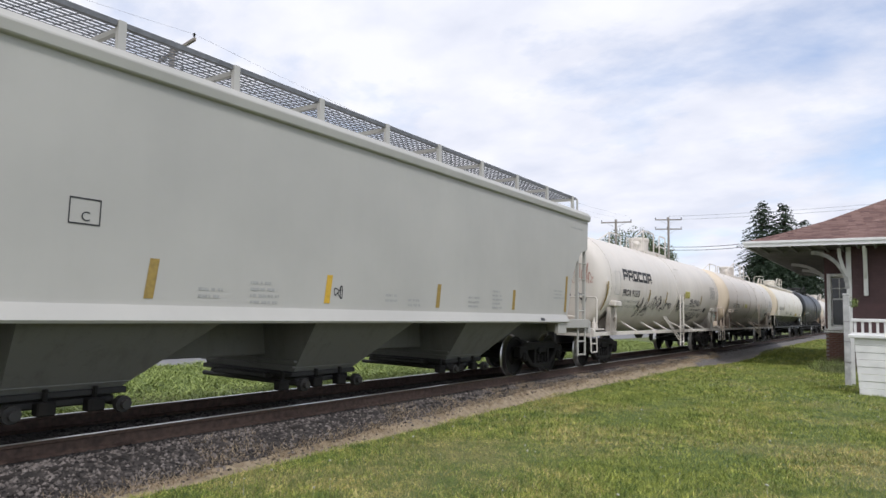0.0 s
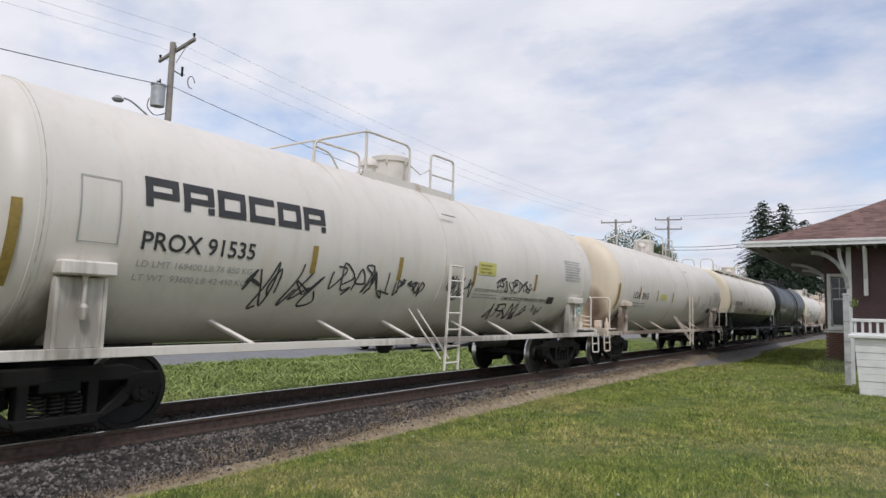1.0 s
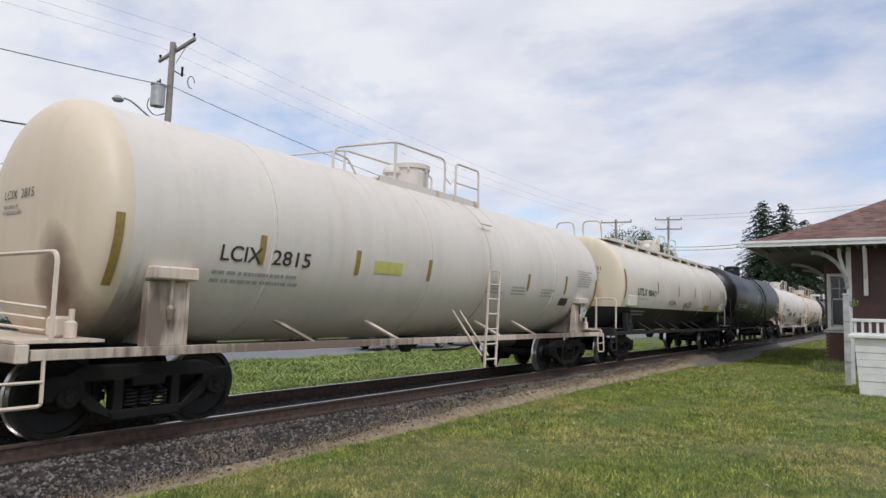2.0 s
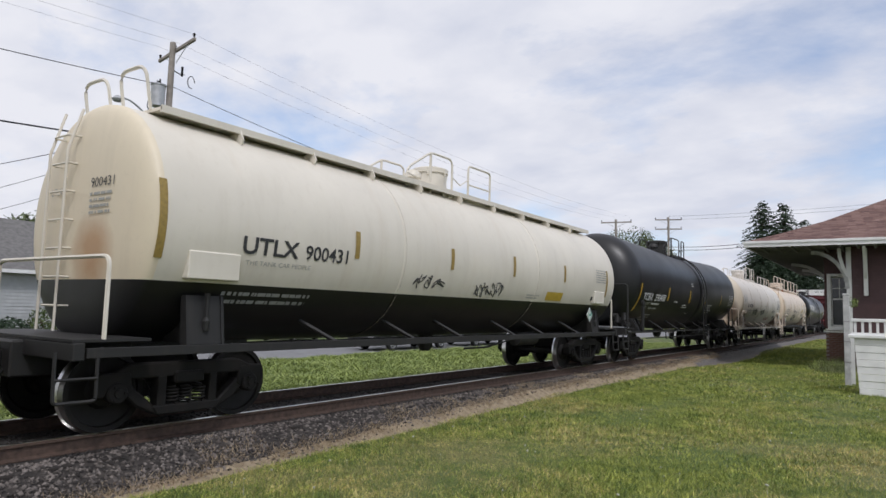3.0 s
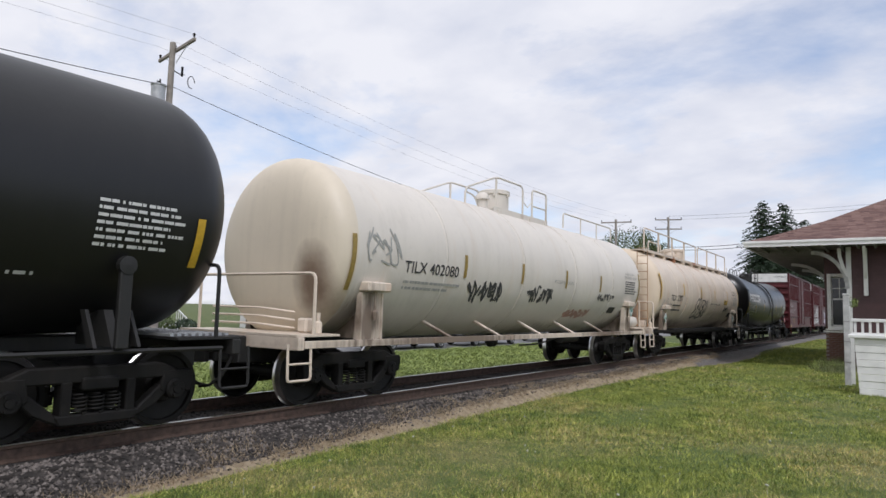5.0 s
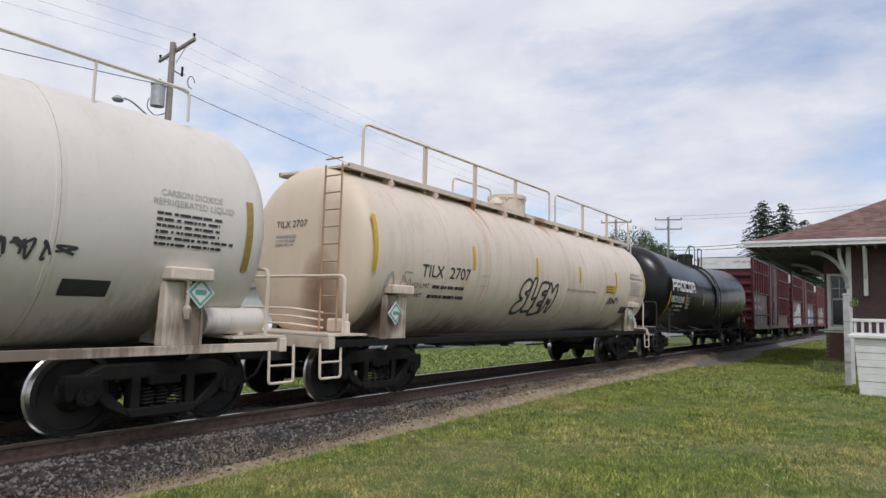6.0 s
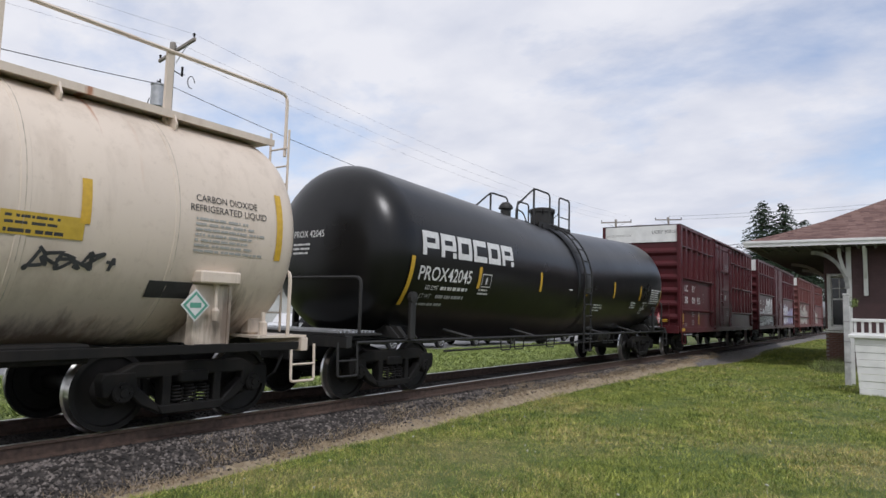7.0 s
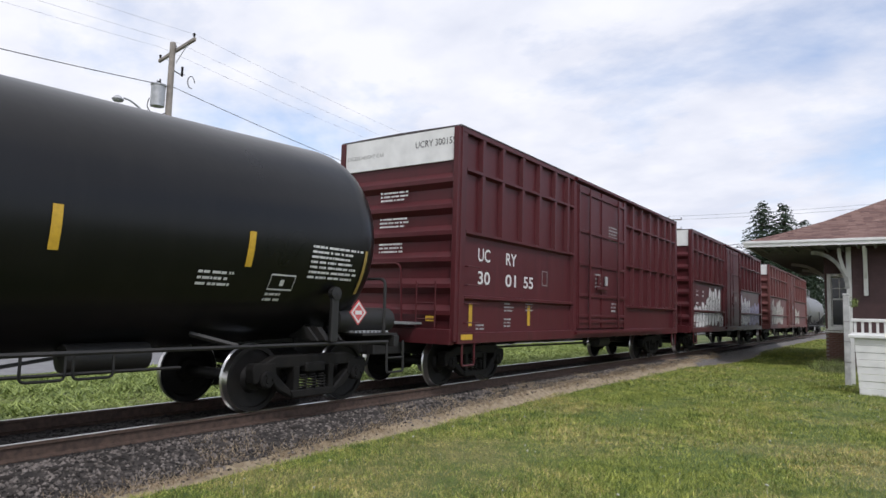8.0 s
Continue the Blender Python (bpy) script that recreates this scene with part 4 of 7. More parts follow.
def throw_piece(spec, u, v, w, h, count, fill, line):
    """Fat filled letters leaning on one another, with a darker drawn edge and drips."""
    car, side, front, rng = spec[:4]
    cell = w / count
    for i in range(count):
        hh = h * rng.uniform(0.68, 1.0)
        cx, lean = u + cell * (i + 0.5), rng.uniform(-0.12, 0.2)
        ring = []
        for a in range(20):
            t = 2 * math.pi * a / 20
            q = 1 + 0.14 * math.sin(2 * t + i * 1.9) + 0.12 * math.sin(3 * t + i * 0.8)
            cu, cv = math.copysign(abs(math.cos(t)) ** 0.6, math.cos(t)), math.copysign(abs(math.sin(t)) ** 0.6, math.sin(t))
            ring.append((cx + cell * 0.56 * q * cu + lean * hh * cv * 0.5, v + hh * 0.5 * (1 + cv * min(1.0, q))))
        bm = bmesh.new()
        bm.faces.new([bm.verts.new((p[0], p[1], 0)) for p in ring])
        decal(car, "graffiti", bm, lambda a, b, d=i % 3: side(a, b) + Vector((0.001 + 0.001 * d, 0, 0)), fill, "sprayed throw-up letter")
        bm = bmesh.new()
        ribbon_uv(bm, ring, 0.035, True)
        inner = [(cx + (p[0] - cx) * 0.3 + rng.uniform(-0.05, 0.05), v + hh * 0.5 + (p[1] - v - hh * 0.5) * 0.45) for p in ring[3:16]]
        ribbon_uv(bm, inner, 0.045)
        for d in range(3):
            x = cx + cell * rng.uniform(-0.4, 0.4)
            quad_uv(bm, x - 0.012, x + 0.012, v + hh * rng.uniform(0.1, 0.4), v + hh * rng.uniform(0.5, 0.95))
        decal(car, "graffiti_outline", bm, lambda a, b, d=i % 3: side(a, b) + Vector((0.0045 + 0.001 * d, 0, 0)), line, "sprayed outline")


def patch_on(spec, u0, u1, v0, v1, mat, name="label_plate", surf="side"):
    bm = bmesh.new()
    quad_uv(bm, u0, u1, v0, v1)
    decal(spec[0], name, bm, spec[1] if surf == "side" else spec[2], mat)


def placard(spec, y, z, rim, face, x=1.43):
    car = spec[0]
    bm = bmesh.new()
    prism(bm, [(y - 0.19, z), (y, z - 0.19), (y + 0.19, z), (y, z + 0.19)], "x", x, x + 0.012)
    p = part("placard", bm, face, car)
    bm = bmesh.new()
    for r0, r1 in ((0.125, 0.165),):
        ang = [(0, -1), (1, 0), (0, 1), (-1, 0)]
        for k in range(4):
            a, b = ang[k], ang[(k + 1) % 4]
            bm.faces.new([bm.verts.new((x + 0.015, y + q[0] * r, z + q[1] * r)) for q, r in ((a, r0), (b, r0), (b, r1), (a, r1))])
    bm.faces.new([bm.verts.new((x + 0.015, y + a * 0.075, z + b * 0.03)) for a, b in ((-1, -1), (1, -1), (1, 1), (-1, 1))])
    part("placard_border", bm, rim, p)


# ---- the train ----
STR = (-4.3, -2.4, -0.9, 1.2, 2.6, 4.6)


def first_white_tank():
    T = tank_car("white insulated tank car with black word mark and tags", 24.545, 6.115, 1.48, 2.41, 6.6, 0.52, (M_WHITE, M_WHITE), dome=0.3, seams=(-6.58, 0.2, 6.58), struts=STR, seed=11)
    car, side, front = T[:3]
    for i in range(6):
        bm = bmesh.new()
        logo_uv(bm, -5.48, 2.53, 2.78, 0.33, i)
        decal(car, "word_mark", bm, side, M_INK, "black block letter shape")
    write(T, "PROX 91535", -5.5, 2.06, 0.205, M_INK, 0.012, width=1.52)
    write(T, "LD LMT 169400 LB 76 850 KG", -5.5, 1.87, 0.075, M_FAINT, width=1.55)
    write(T, "LT WT  93600 LB 42 450 KG", -5.5, 1.72, 0.075, M_FAINT, width=1.5)
    strips(T, [(-6.74, 1.6, 2.42), (-2.93, 1.95, 2.33), (-1.0, 1.95, 2.33), (1.3, 1.96, 2.35), (3.9, 1.97, 2.34)], M_OCHRE)
    bm = bmesh.new()
    for a in ((-6.16, -5.75, 2.08, 2.75),):
        ribbon_uv(bm, [(a[0], a[2]), (a[1], a[2]), (a[1], a[3]), (a[0], a[3])], 0.02, True)
    decal(car, "panel_frame", bm, side, M_FAINT)
    for a in ((-4.0, 1.45, 1.3, 0.62), (-2.5, 1.62, 1.35, 0.52), (-1.0, 1.7, 0.75, 0.28), (0.45, 1.7, 0.8, 0.45)):
        tag_paint(T, *a, 6)
    tag_paint(T, 2.1, 1.91, 1.75, 0.27, 9, None, 0.026)
    small_print(T, 1.42, 1.8, 1.05, 2, 0.055, M_FAINT)
    tag_paint(T, 2.3, 1.3, 1.65, 0.38, 6, None, 0.034)
    tag_paint(T, 4.1, 1.42, 0.55, 0.24, 6, M_MID, 0.016)
    patch_on(T, 1.41, 2.08, 2.2, 2.45, M_LABEL)
    lab = T[:1] + (lambda u, v: T[1](u, v) * 1.0 + Vector((0.004, 0, 0)),) + T[2:]
    small_print(lab, 1.48, 2.37, 0.5, 3, 0.07, M_OCHRE)
    write(T, "REGULATING VALVES VENTING NORMAL", 1.42, 1.87, 0.066, M_MID, 0.004, width=1.75)
    write(T, "CARBON DIOXIDE REFRIGERATED LIQUID", 2.55, 1.73, 0.075, M_INK, 0.006, width=2.1)
    patch_on(T, 4.7, 5.05, 1.7, 1.86, M_INK)
    small_print(T, 5.46, 2.75, 1.0, 8, 0.066, M_FAINT)
    write(T, "PROX 91535", -0.42, 2.95, 0.12, M_FAINT, surf="front", width=0.75)
    tag_paint(T, 0.15, 2.3, 0.95, 0.62, 8, M_RED, 0.017, "front")
    tag_paint(T, 0.0, 1.72, 0.95, 0.42, 7, None, 0.024, "front")
    placard(T, 6.3, 1.55, M_GREEN, M_PLAC)


def second_white_tank():
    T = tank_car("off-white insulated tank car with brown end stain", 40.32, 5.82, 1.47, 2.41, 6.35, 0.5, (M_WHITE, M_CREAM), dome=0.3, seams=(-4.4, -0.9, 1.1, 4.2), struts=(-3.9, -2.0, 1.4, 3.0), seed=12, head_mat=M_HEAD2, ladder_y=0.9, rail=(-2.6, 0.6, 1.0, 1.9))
    write(T, "LCIX", -5.15, 2.02, 0.2, M_INK, 0.01, width=0.62)
    write(T, "2815", -4.35, 2.02, 0.2, M_INK, 0.01, width=0.68)
    small_print(T, -5.2, 1.85, 1.6, 2, 0.1, M_FAINT)
    strips(T, [(-6.42, 1.65, 2.42), (-4.52, 2.0, 2.38), (-2.7, 1.98, 2.35), (-0.85, 1.98, 2.35), (2.9, 1.97, 2.33), (4.88, 1.96, 2.39), (6.8, 1.6, 2.4)], M_OCHRE)
    patch_on(T, -2.31, -1.61, 2.04, 2.23, M_LABEL)
    for u in (1.2, 2.2, 3.6):
        small_print(T, u, 2.0, 0.7, 3, 0.07, M_FAINT)
    small_print(T, 5.56, 2.55, 1.0, 7, 0.062, M_FAINT)
    patch_on(T, 4.74, 5.2, 1.68, 1.86, M_INK)
    write(T, "LCIX  2815", -0.5, 2.62, 0.11, M_INK, surf="front", width=0.75)
    small_print(T, -0.5, 2.52, 0.5, 2, 0.07, M_FAINT, "front")
    placard(T, 5.95, 1.55, M_GREEN, M_PLAC)


def half_black_tank():
    T = tank_car("ivory tank car with black lower half", 56.26, 6.14, 1.49, 2.43, 6.85, 0.22, (M_IVORY, M_BLACK2), dome=0.12, head_mat=M_HEAD3, ladder_y=None, kind="split", seams=(-2.5, 2.4), brake_at=(0.45, 2.05), walk_end=-0.35, split=1.72, struts=STR, seed=13, walk_len=6.6, rail=(-1.5, 0.02, 0.64, 1.55))
    write(T, "UTLX", -5.70, 2.13, 0.22, M_INK, 0.02, width=0.93)
    write(T, "900431", -4.64, 2.13, 0.2, M_INK, 0.012, width=0.84)
    write(T, "THE TANK CAR PEOPLE", -5.6, 1.99, 0.06, M_FAINT, width=1.1)
    small_print(T, -5.8, 1.6, 1.9, 2, 0.1, M_DIMLET)
    strips(T, [(-6.79, 1.98, 2.87), (-3.6, 2.22, 2.63), (-1.03, 2.22, 2.61), (1.33, 2.23, 2.66), (3.9, 2.24, 2.65), (6.7, 1.95, 2.7)], M_OCHRE)
    tag_paint(T, -2.1, 1.86, 0.9, 0.27, 6, None, 0.022)
    tag_paint(T, -0.12, 1.78, 1.1, 0.27, 7, None, 0.024)
    patch_on(T, 3.06, 3.94, 1.78, 1.98, M_AMBER)
    small_print(T, 2.1, 1.86, 0.7, 2, 0.06, M_FAINT)
    small_print(T, 5.9, 2.65, 0.8, 6, 0.062, M_FAINT)
    patch_on(T, 5.75, 5.95, 1.85, 1.95, M_INK)
    write(T, "UTLX", -0.75, 2.78, 0.1, M_FAINT, surf="front", width=0.3)
    write(T, "900431", 0.25, 2.82, 0.12, M_INK, surf="front", width=0.5)
    small_print(T, 0.25, 2.72, 0.6, 4, 0.075, M_FAINT, "front")
    placard(T, 5.5, 1.45, M_GREEN, M_PLAC)
    for s in (-0.55, 0.35):
        bm = bmesh.new()
        tube(bm, bent([(s - 0.35, -6.6, 3.85), (s - 0.35, -6.7, 4.4), (s + 0.25, -6.7, 4.4), (s + 0.25, -6.6, 3.85)], 0.18), 0.024, 6)
        part("end_grab_rail", bm, M_IVORY, T[0], smooth=True)
    for x in (-0.57, -0.13):
        bm = bmesh.new()
        tube(bm, [(x, -7.2, 1.1), (x, -7.2, 3.3), (x, -7.05, 3.85)], 0.018, 5)
        part("ladder_stile", bm, M_IVORY, T[0])
    for z in (1.4, 1.75, 2.1, 2.45, 2.8, 3.15, 3.5):
        bm = bmesh.new()
        tube(bm, bent([(-0.55, -7.0, z), (-0.55, -7.18, z), (-0.15, -7.18, z), (-0.15, -7.0, z)], 0.04), 0.014, 5)
        part("grab_iron", bm, M_IVORY, T[0])


def first_black_tank():
    T = tank_car("plain black tank car with white reporting marks", 72.745, 6.5, 1.53, 2.50, 6.88, 0.86, (M_BLACK, M_BLACK2), slope=(0.12, -0.03), rail_z=2.42, Lr=7.2, manway=0.4, dome=-0.32, kind="black", struts=STR, seed=14, ladder_y=0.75, legs=False, rail=(-1.6, 0.68, 1.02, 1.45))
    write(T, "TCBX", -6.4, 2.0, 0.235, M_LETTER, 0.015, width=0.95)
    write(T, "290488", -5.2, 2.0, 0.235, M_LETTER, 0.015, width=1.13)
    write(T, "LD LMT", -5.95, 1.86, 0.075, M_LETTER, width=0.42)
    small_print(T, -5.42, 1.865, 1.15, 1, 0.12, M_LETTER)
    write(T, "LT WT", -6.0, 1.71, 0.075, M_DIMLET, width=0.36)
    small_print(T, -5.45, 1.715, 1.15, 1, 0.12, M_DIMLET)
    small_print(T, -5.6, 1.5, 1.1, 3, 0.08, M_DIMLET)
    strips(T, [(-6.8, 1.63, 2.5), (-3.76, 2.03, 2.48), (-0.93, 2.03, 2.49), (1.66, 2.04, 2.49), (4.58, 2.04, 2.49), (7.4, 1.9, 2.46)], M_YELLOW)
    for u, v, w, r in ((-2.9, 2.0, 0.6, 1), (-1.7, 1.9, 0.7, 2), (-0.77, 2.75, 0.5, 2), (-0.9, 1.6, 0.4, 1), (2.13, 1.98, 1.0, 5), (6.2, 2.5, 1.0, 7), (5.5, 1.72, 0.3, 1)):
        small_print(T, u, v, w, r, 0.075, M_LETTER)
    write(T, "TCBX 290488", -0.5, 2.86, 0.12, M_LETTER, 0.01, surf="front", width=0.85)
    small_print(T, -0.5, 2.72, 0.6, 2, 0.09, M_LETTER, "front")
    small_print(T, -0.1, 1.65, 0.35, 5, 0.08, M_LETTER, "front")
    bm = bmesh.new()
    for k in range(9):
        a = random.Random(k + 40)
        lathe(bm, [(-0.12, a.uniform(0.05, 0.12)), (0.12, a.uniform(0.05, 0.1))], "xyz"[k % 3], 9, (a.uniform(0.8, 1.25), -7.4 + a.uniform(-0.2, 0.4), a.uniform(1.1, 1.45)))
    part("brake_valve", bm, M_BLACK2, T[0], smooth=True)
    bm = bmesh.new()
    tube(bm, [(-0.35, -7.95, 1.1), (-0.35, -7.95, 2.35)], 0.04, 6)
    part("brake_stand", bm, M_BLACK2, T[0])
    share("brake_wheel", ME_BRAKE, T[0], pose(-0.35, -8.08, 2.2))
    for x, z, a in ((-0.32, 2.28, 0.13), (-0.12, 2.05, 0.11), (0.0, 2.3, 0.09), (-0.3, 1.85, 0.12)):
        bm = bmesh.new()
        lathe(bm, [(-0.16, 0.0), (-0.16, a), (0.1, a), (0.14, a * 0.6), (0.3, a * 0.6)], "y", 12, (x, -7.9, z))
        part("valve_body", bm, M_BLACK2, T[0], smooth=True)


def rusty_white_tank():
    T = tank_car("white tank car streaked with rust above the sill", 89.2, 5.9, 1.48, 2.42, 6.4, 0.5, (M_WHITE, M_CREAM), dome=0.1, seams=(-4.0, -1.0, 1.8, 4.4), struts=(-4.0, -2.2, -0.3, 1.6, 3.6), seed=15, walk_len=0, rail=(-2.2, 0.4, 0.9, 1.7), head_mat=M_HEAD5, ladder_y=None)
    write(T, "TILX 402080", -5.15, 2.1, 0.2, M_INK, 0.008, width=1.62)
    small_print(T, -5.1, 1.92, 1.7, 2, 0.1, M_FAINT)
    strips(T, [(-6.4, 1.75, 2.6), (-3.3, 2.1, 2.53), (-1.0, 2.1, 2.53), (1.29, 2.1, 2.53), (3.55, 2.1, 2.53), (6.76, 1.9, 2.77)], M_OCHRE)
    tag_paint(T, -3.1, 1.66, 1.3, 0.42, 9, None, 0.05)
    tag_paint(T, -0.6, 1.68, 1.25, 0.42, 9, None, 0.05)
    tag_paint(T, 3.45, 1.85, 1.25, 0.2, 8, None, 0.028)
    tag_paint(T, -6.2, 2.2, 0.9, 0.6, 4, M_FAINT, 0.03)
    tag_paint(T, 1.78, 1.38, 1.6, 0.22, 9, M_RED, 0.06)
    write(T, "REGULATING VALVES", 0.6, 2.2, 0.08, M_FAINT, width=1.1)
    write(T, "CARBON DIOXIDE", 5.55, 2.68, 0.075, M_FAINT, width=0.8)
    write(T, "REFRIGERATED LIQUID", 5.45, 2.57, 0.075, M_FAINT, width=1.05)
    small_print(T, 5.5, 2.46, 1.05, 6, 0.068, M_INK)
    patch_on(T, 4.65, 5.15, 1.53, 1.7, M_INK)
    placard(T, 6.05, 1.6, M_GREEN, M_PLAC)
    bm = bmesh.new()
    lathe(bm, [(-0.5, 0.0), (-0.46, 0.17), (0.4, 0.17), (0.45, 0.0)], "y", 16, (1.1, 6.75, 1.26))
    part("air_reservoir", bm, M_WHITE, T[0], smooth=True)
    bm = bmesh.new()
    tube(bm, bent([(0.72, 2.6, 3.8), (0.72, 2.6, 4.2), (0.72, 6.2, 4.2), (0.72, 6.2, 3.8)], 0.1), 0.022, 6)
    for y in (3.8, 5.0):
        tube(bm, [(0.72, y, 3.7), (0.72, y, 4.2)], 0.02, 6)
    part("guard_rail", bm, M_WHITE, T[0])


def cream_tank():
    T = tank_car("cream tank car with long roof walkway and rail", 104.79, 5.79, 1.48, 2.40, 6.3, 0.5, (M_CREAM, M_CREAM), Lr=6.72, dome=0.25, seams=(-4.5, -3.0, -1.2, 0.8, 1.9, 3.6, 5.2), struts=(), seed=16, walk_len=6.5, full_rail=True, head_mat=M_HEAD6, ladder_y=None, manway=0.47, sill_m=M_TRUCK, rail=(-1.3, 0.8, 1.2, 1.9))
    write(T, "TILX", -5.15, 2.06, 0.22, M_INK, 0.006, width=0.66)
    write(T, "2707", -4.3, 2.06, 0.22, M_INK, 0.006, width=0.68)
    write(T, "LD LMT", -5.35, 1.86, 0.085, M_INK, width=0.5)
    small_print(T, -4.75, 1.865, 1.3, 1, 0.13, M_INK)
    write(T, "LT WT", -5.4, 1.69, 0.085, M_INK, width=0.42)
    small_print(T, -4.8, 1.695, 1.3, 1, 0.13, M_INK)
    strips(T, [(-6.4, 2.07, 2.97), (-3.5, 2.27, 2.72), (-0.8, 2.28, 2.71), (1.63, 2.27, 2.68), (4.25, 2.25, 2.71), (6.75, 2.07, 2.94)], M_YELLOW)
    tag_paint(T, -1.5, 1.5, 1.72, 0.68, 4, None, 0.065, letters=(LETTER_S, LETTER_L, LETTER_E, LETTER_M))
    tag_paint(T, 3.8, 1.78, 0.85, 0.22, 6, None, 0.034)
    tag_paint(T, -6.1, 1.75, 0.7, 0.35, 4, M_FAINT, 0.02)
    write(T, "REGULATING VALVES VENTING NORMAL", 0.9, 2.04, 0.065, M_MID, 0.003, width=1.9)
    patch_on(T, 3.49, 4.25, 2.08, 2.3, M_AMBER)
    small_print(T, 3.53, 2.24, 0.65, 2, 0.06, M_INK)
    small_print(T, 3.53, 2.1, 0.66, 1, 0.08, M_INK)
    write(T, "CARBON DIOXIDE", 5.5, 2.68, 0.085, M_INK, width=0.88)
    write(T, "REFRIGERATED LIQUID", 5.42, 2.56, 0.085, M_INK, width=1.1)
    small_print(T, 5.5, 2.46, 1.0, 7, 0.062, M_FAINT)
    patch_on(T, 5.07, 5.62, 1.54, 1.73, M_INK)
    bm = bmesh.new()
    ribbon_uv(bm, [(-3.2, 1.98), (-2.9, 1.98), (-2.9, 2.18), (-3.2, 2.18)], 0.015, True)
    decal(T[0], "stencil_box", bm, T[1], M_FAINT)
    write(T, "TILX 2707", -0.5, 2.78, 0.12, M_INK, surf="front", width=0.75)
    small_print(T, -0.5, 2.62, 0.6, 3, 0.07, M_FAINT, "front")
    placard(T, 5.5, 1.45, M_GREEN, M_PLAC)
    placard(T, -5.9, 1.4, M_GREEN, M_PLAC)
    bm = bmesh.new()
    sum_ladder(bm, 0.0, -0.2, 0.2, [0.3 * k for k in range(1, 11)], 0, 2.9)
    for q in bm.verts:
        q.co = (0.95 + q.co.y * 0.9, -6.95 - q.co.x, 1.1 + q.co.z * 0.9)
    part("end_ladder", bm, M_RUSTY, T[0], "rust-stained ladder")
    bm = bmesh.new()
    sum_ladder(bm, 0.0, -0.2, 0.2, [0.3 * k for k in range(1, 11)], 0, 3.3)
    for q in bm.verts:
        q.co = (0.62 + q.co.y, 7.32 - q.co.x, 1.1 + q.co.z * 0.9)
    part("end_ladder", bm, M_CREAM, T[0])
    bm = bmesh.new()
    for s in (1, -1):
        box(bm, min(0.9 * s, 1.3 * s), max(0.9 * s, 1.3 * s), -4.4, 4.4, 0.82, 1.02, 0.02)
    part("frame_sill", bm, M_TRUCK, T[0])


def second_black_tank():
    T = tank_car("black tank car with large white word mark", 121.08, 6.62, 1.55, 2.51, 6.7, 0.85, (M_JET, M_BLACK2), rail_up=0.12, slope=(-0.01, -0.26), Lr=7.0, manway=0.33, dome=1.1, kind="black", struts=(-5.0, -2.4, 1.8, 4.6), seed=17, ladder_y=0.3, legs=False, rail=(-1.6, 0.25, 0.82, 1.5))
    car, side, front = T[:3]
    for i in range(6):
        bm = bmesh.new()
        logo_uv(bm, -6.46, 2.42, 3.27, 0.42, i)
        decal(car, "word_mark", bm, side, M_LETTER, "white block letter shape")
    write(T, "PROX", -6.5, 2.0, 0.245, M_LETTER, 0.012, width=0.86)
    write(T, "42045", -5.62, 2.0, 0.245, M_LETTER, 0.012, width=0.78)
    write(T, "LD LMT", -6.2, 1.84, 0.08, M_LETTER, width=0.36)
    small_print(T, -5.75, 1.845, 1.0, 1, 0.13, M_LETTER)
    write(T, "LT WT", -6.28, 1.69, 0.08, M_DIMLET, width=0.32)
    small_print(T, -5.8, 1.695, 1.0, 1, 0.13, M_DIMLET)
    small_print(T, -6.3, 1.56, 0.8, 1, 0.1, M_DIMLET)
    strips(T, [(-6.7, 1.56, 2.38), (-4.55, 1.92, 2.33), (-1.93, 1.96, 2.39), (0.75, 1.95, 2.38), (2.76, 1.96, 2.4), (5.08, 1.96, 2.4)], M_YELLOW)
    strips(T, [(7.22, 1.69, 2.34)], M_OCHRE, 0.06)
    for uu, vv, ww, hh in ((-4.45, 1.96, 0.33, 0.24), (5.5, 1.7, 0.42, 0.19)):
        bm = bmesh.new()
        ribbon_uv(bm, [(uu, vv), (uu + ww, vv), (uu + ww, vv + hh), (uu, vv + hh)], 0.022, True)
        quad_uv(bm, uu + ww * 0.42, uu + ww * 0.58, vv + 0.05, vv + hh - 0.06)
        decal(car, "stencil_box", bm, side, M_LETTER)
    for u, v, w, r in ((-4.5, 1.88, 0.4, 2), (1.43, 1.72, 0.65, 3), (4.4, 1.85, 0.58, 3), (5.5, 1.62, 0.35, 2), (6.12, 2.3, 1.05, 7), (-0.4, 2.05, 0.25, 1)):
        small_print(T, u, v, w, r, 0.07, M_LETTER)
    write(T, "PROX 42045", -0.55, 2.66, 0.12, M_LETTER, 0.01, surf="front", width=0.75)
    small_print(T, -0.55, 2.52, 0.5, 3, 0.075, M_LETTER, "front")
    placard(T, 7.08, 1.4, M_PLAC, M_PINK, 1.46)
    bm = bmesh.new()
    lathe(bm, [(-0.75, 0.0), (-0.7, 0.2), (0.6, 0.2), (0.66, 0.0)], "y", 16, (0.95, 7.75, 1.28))
    part("air_reservoir", bm, M_BLACK2, car, smooth=True)


def far_tank():
    T = tank_car("pale grey tank car coupled behind the boxcars", 197.3, 6.1, 1.48, 2.43, 6.6, 0.6, (M_DULL, M_BLACK2), dome=0.2, struts=STR, seed=18)
    strips(T, [(-6.5, 1.75, 2.45), (0.5, 2.0, 2.4)], M_OCHRE)


for build in (first_white_tank, second_white_tank, half_black_tank, first_black_tank, rusty_white_tank, cream_tank, second_black_tank, far_tank):
    build()


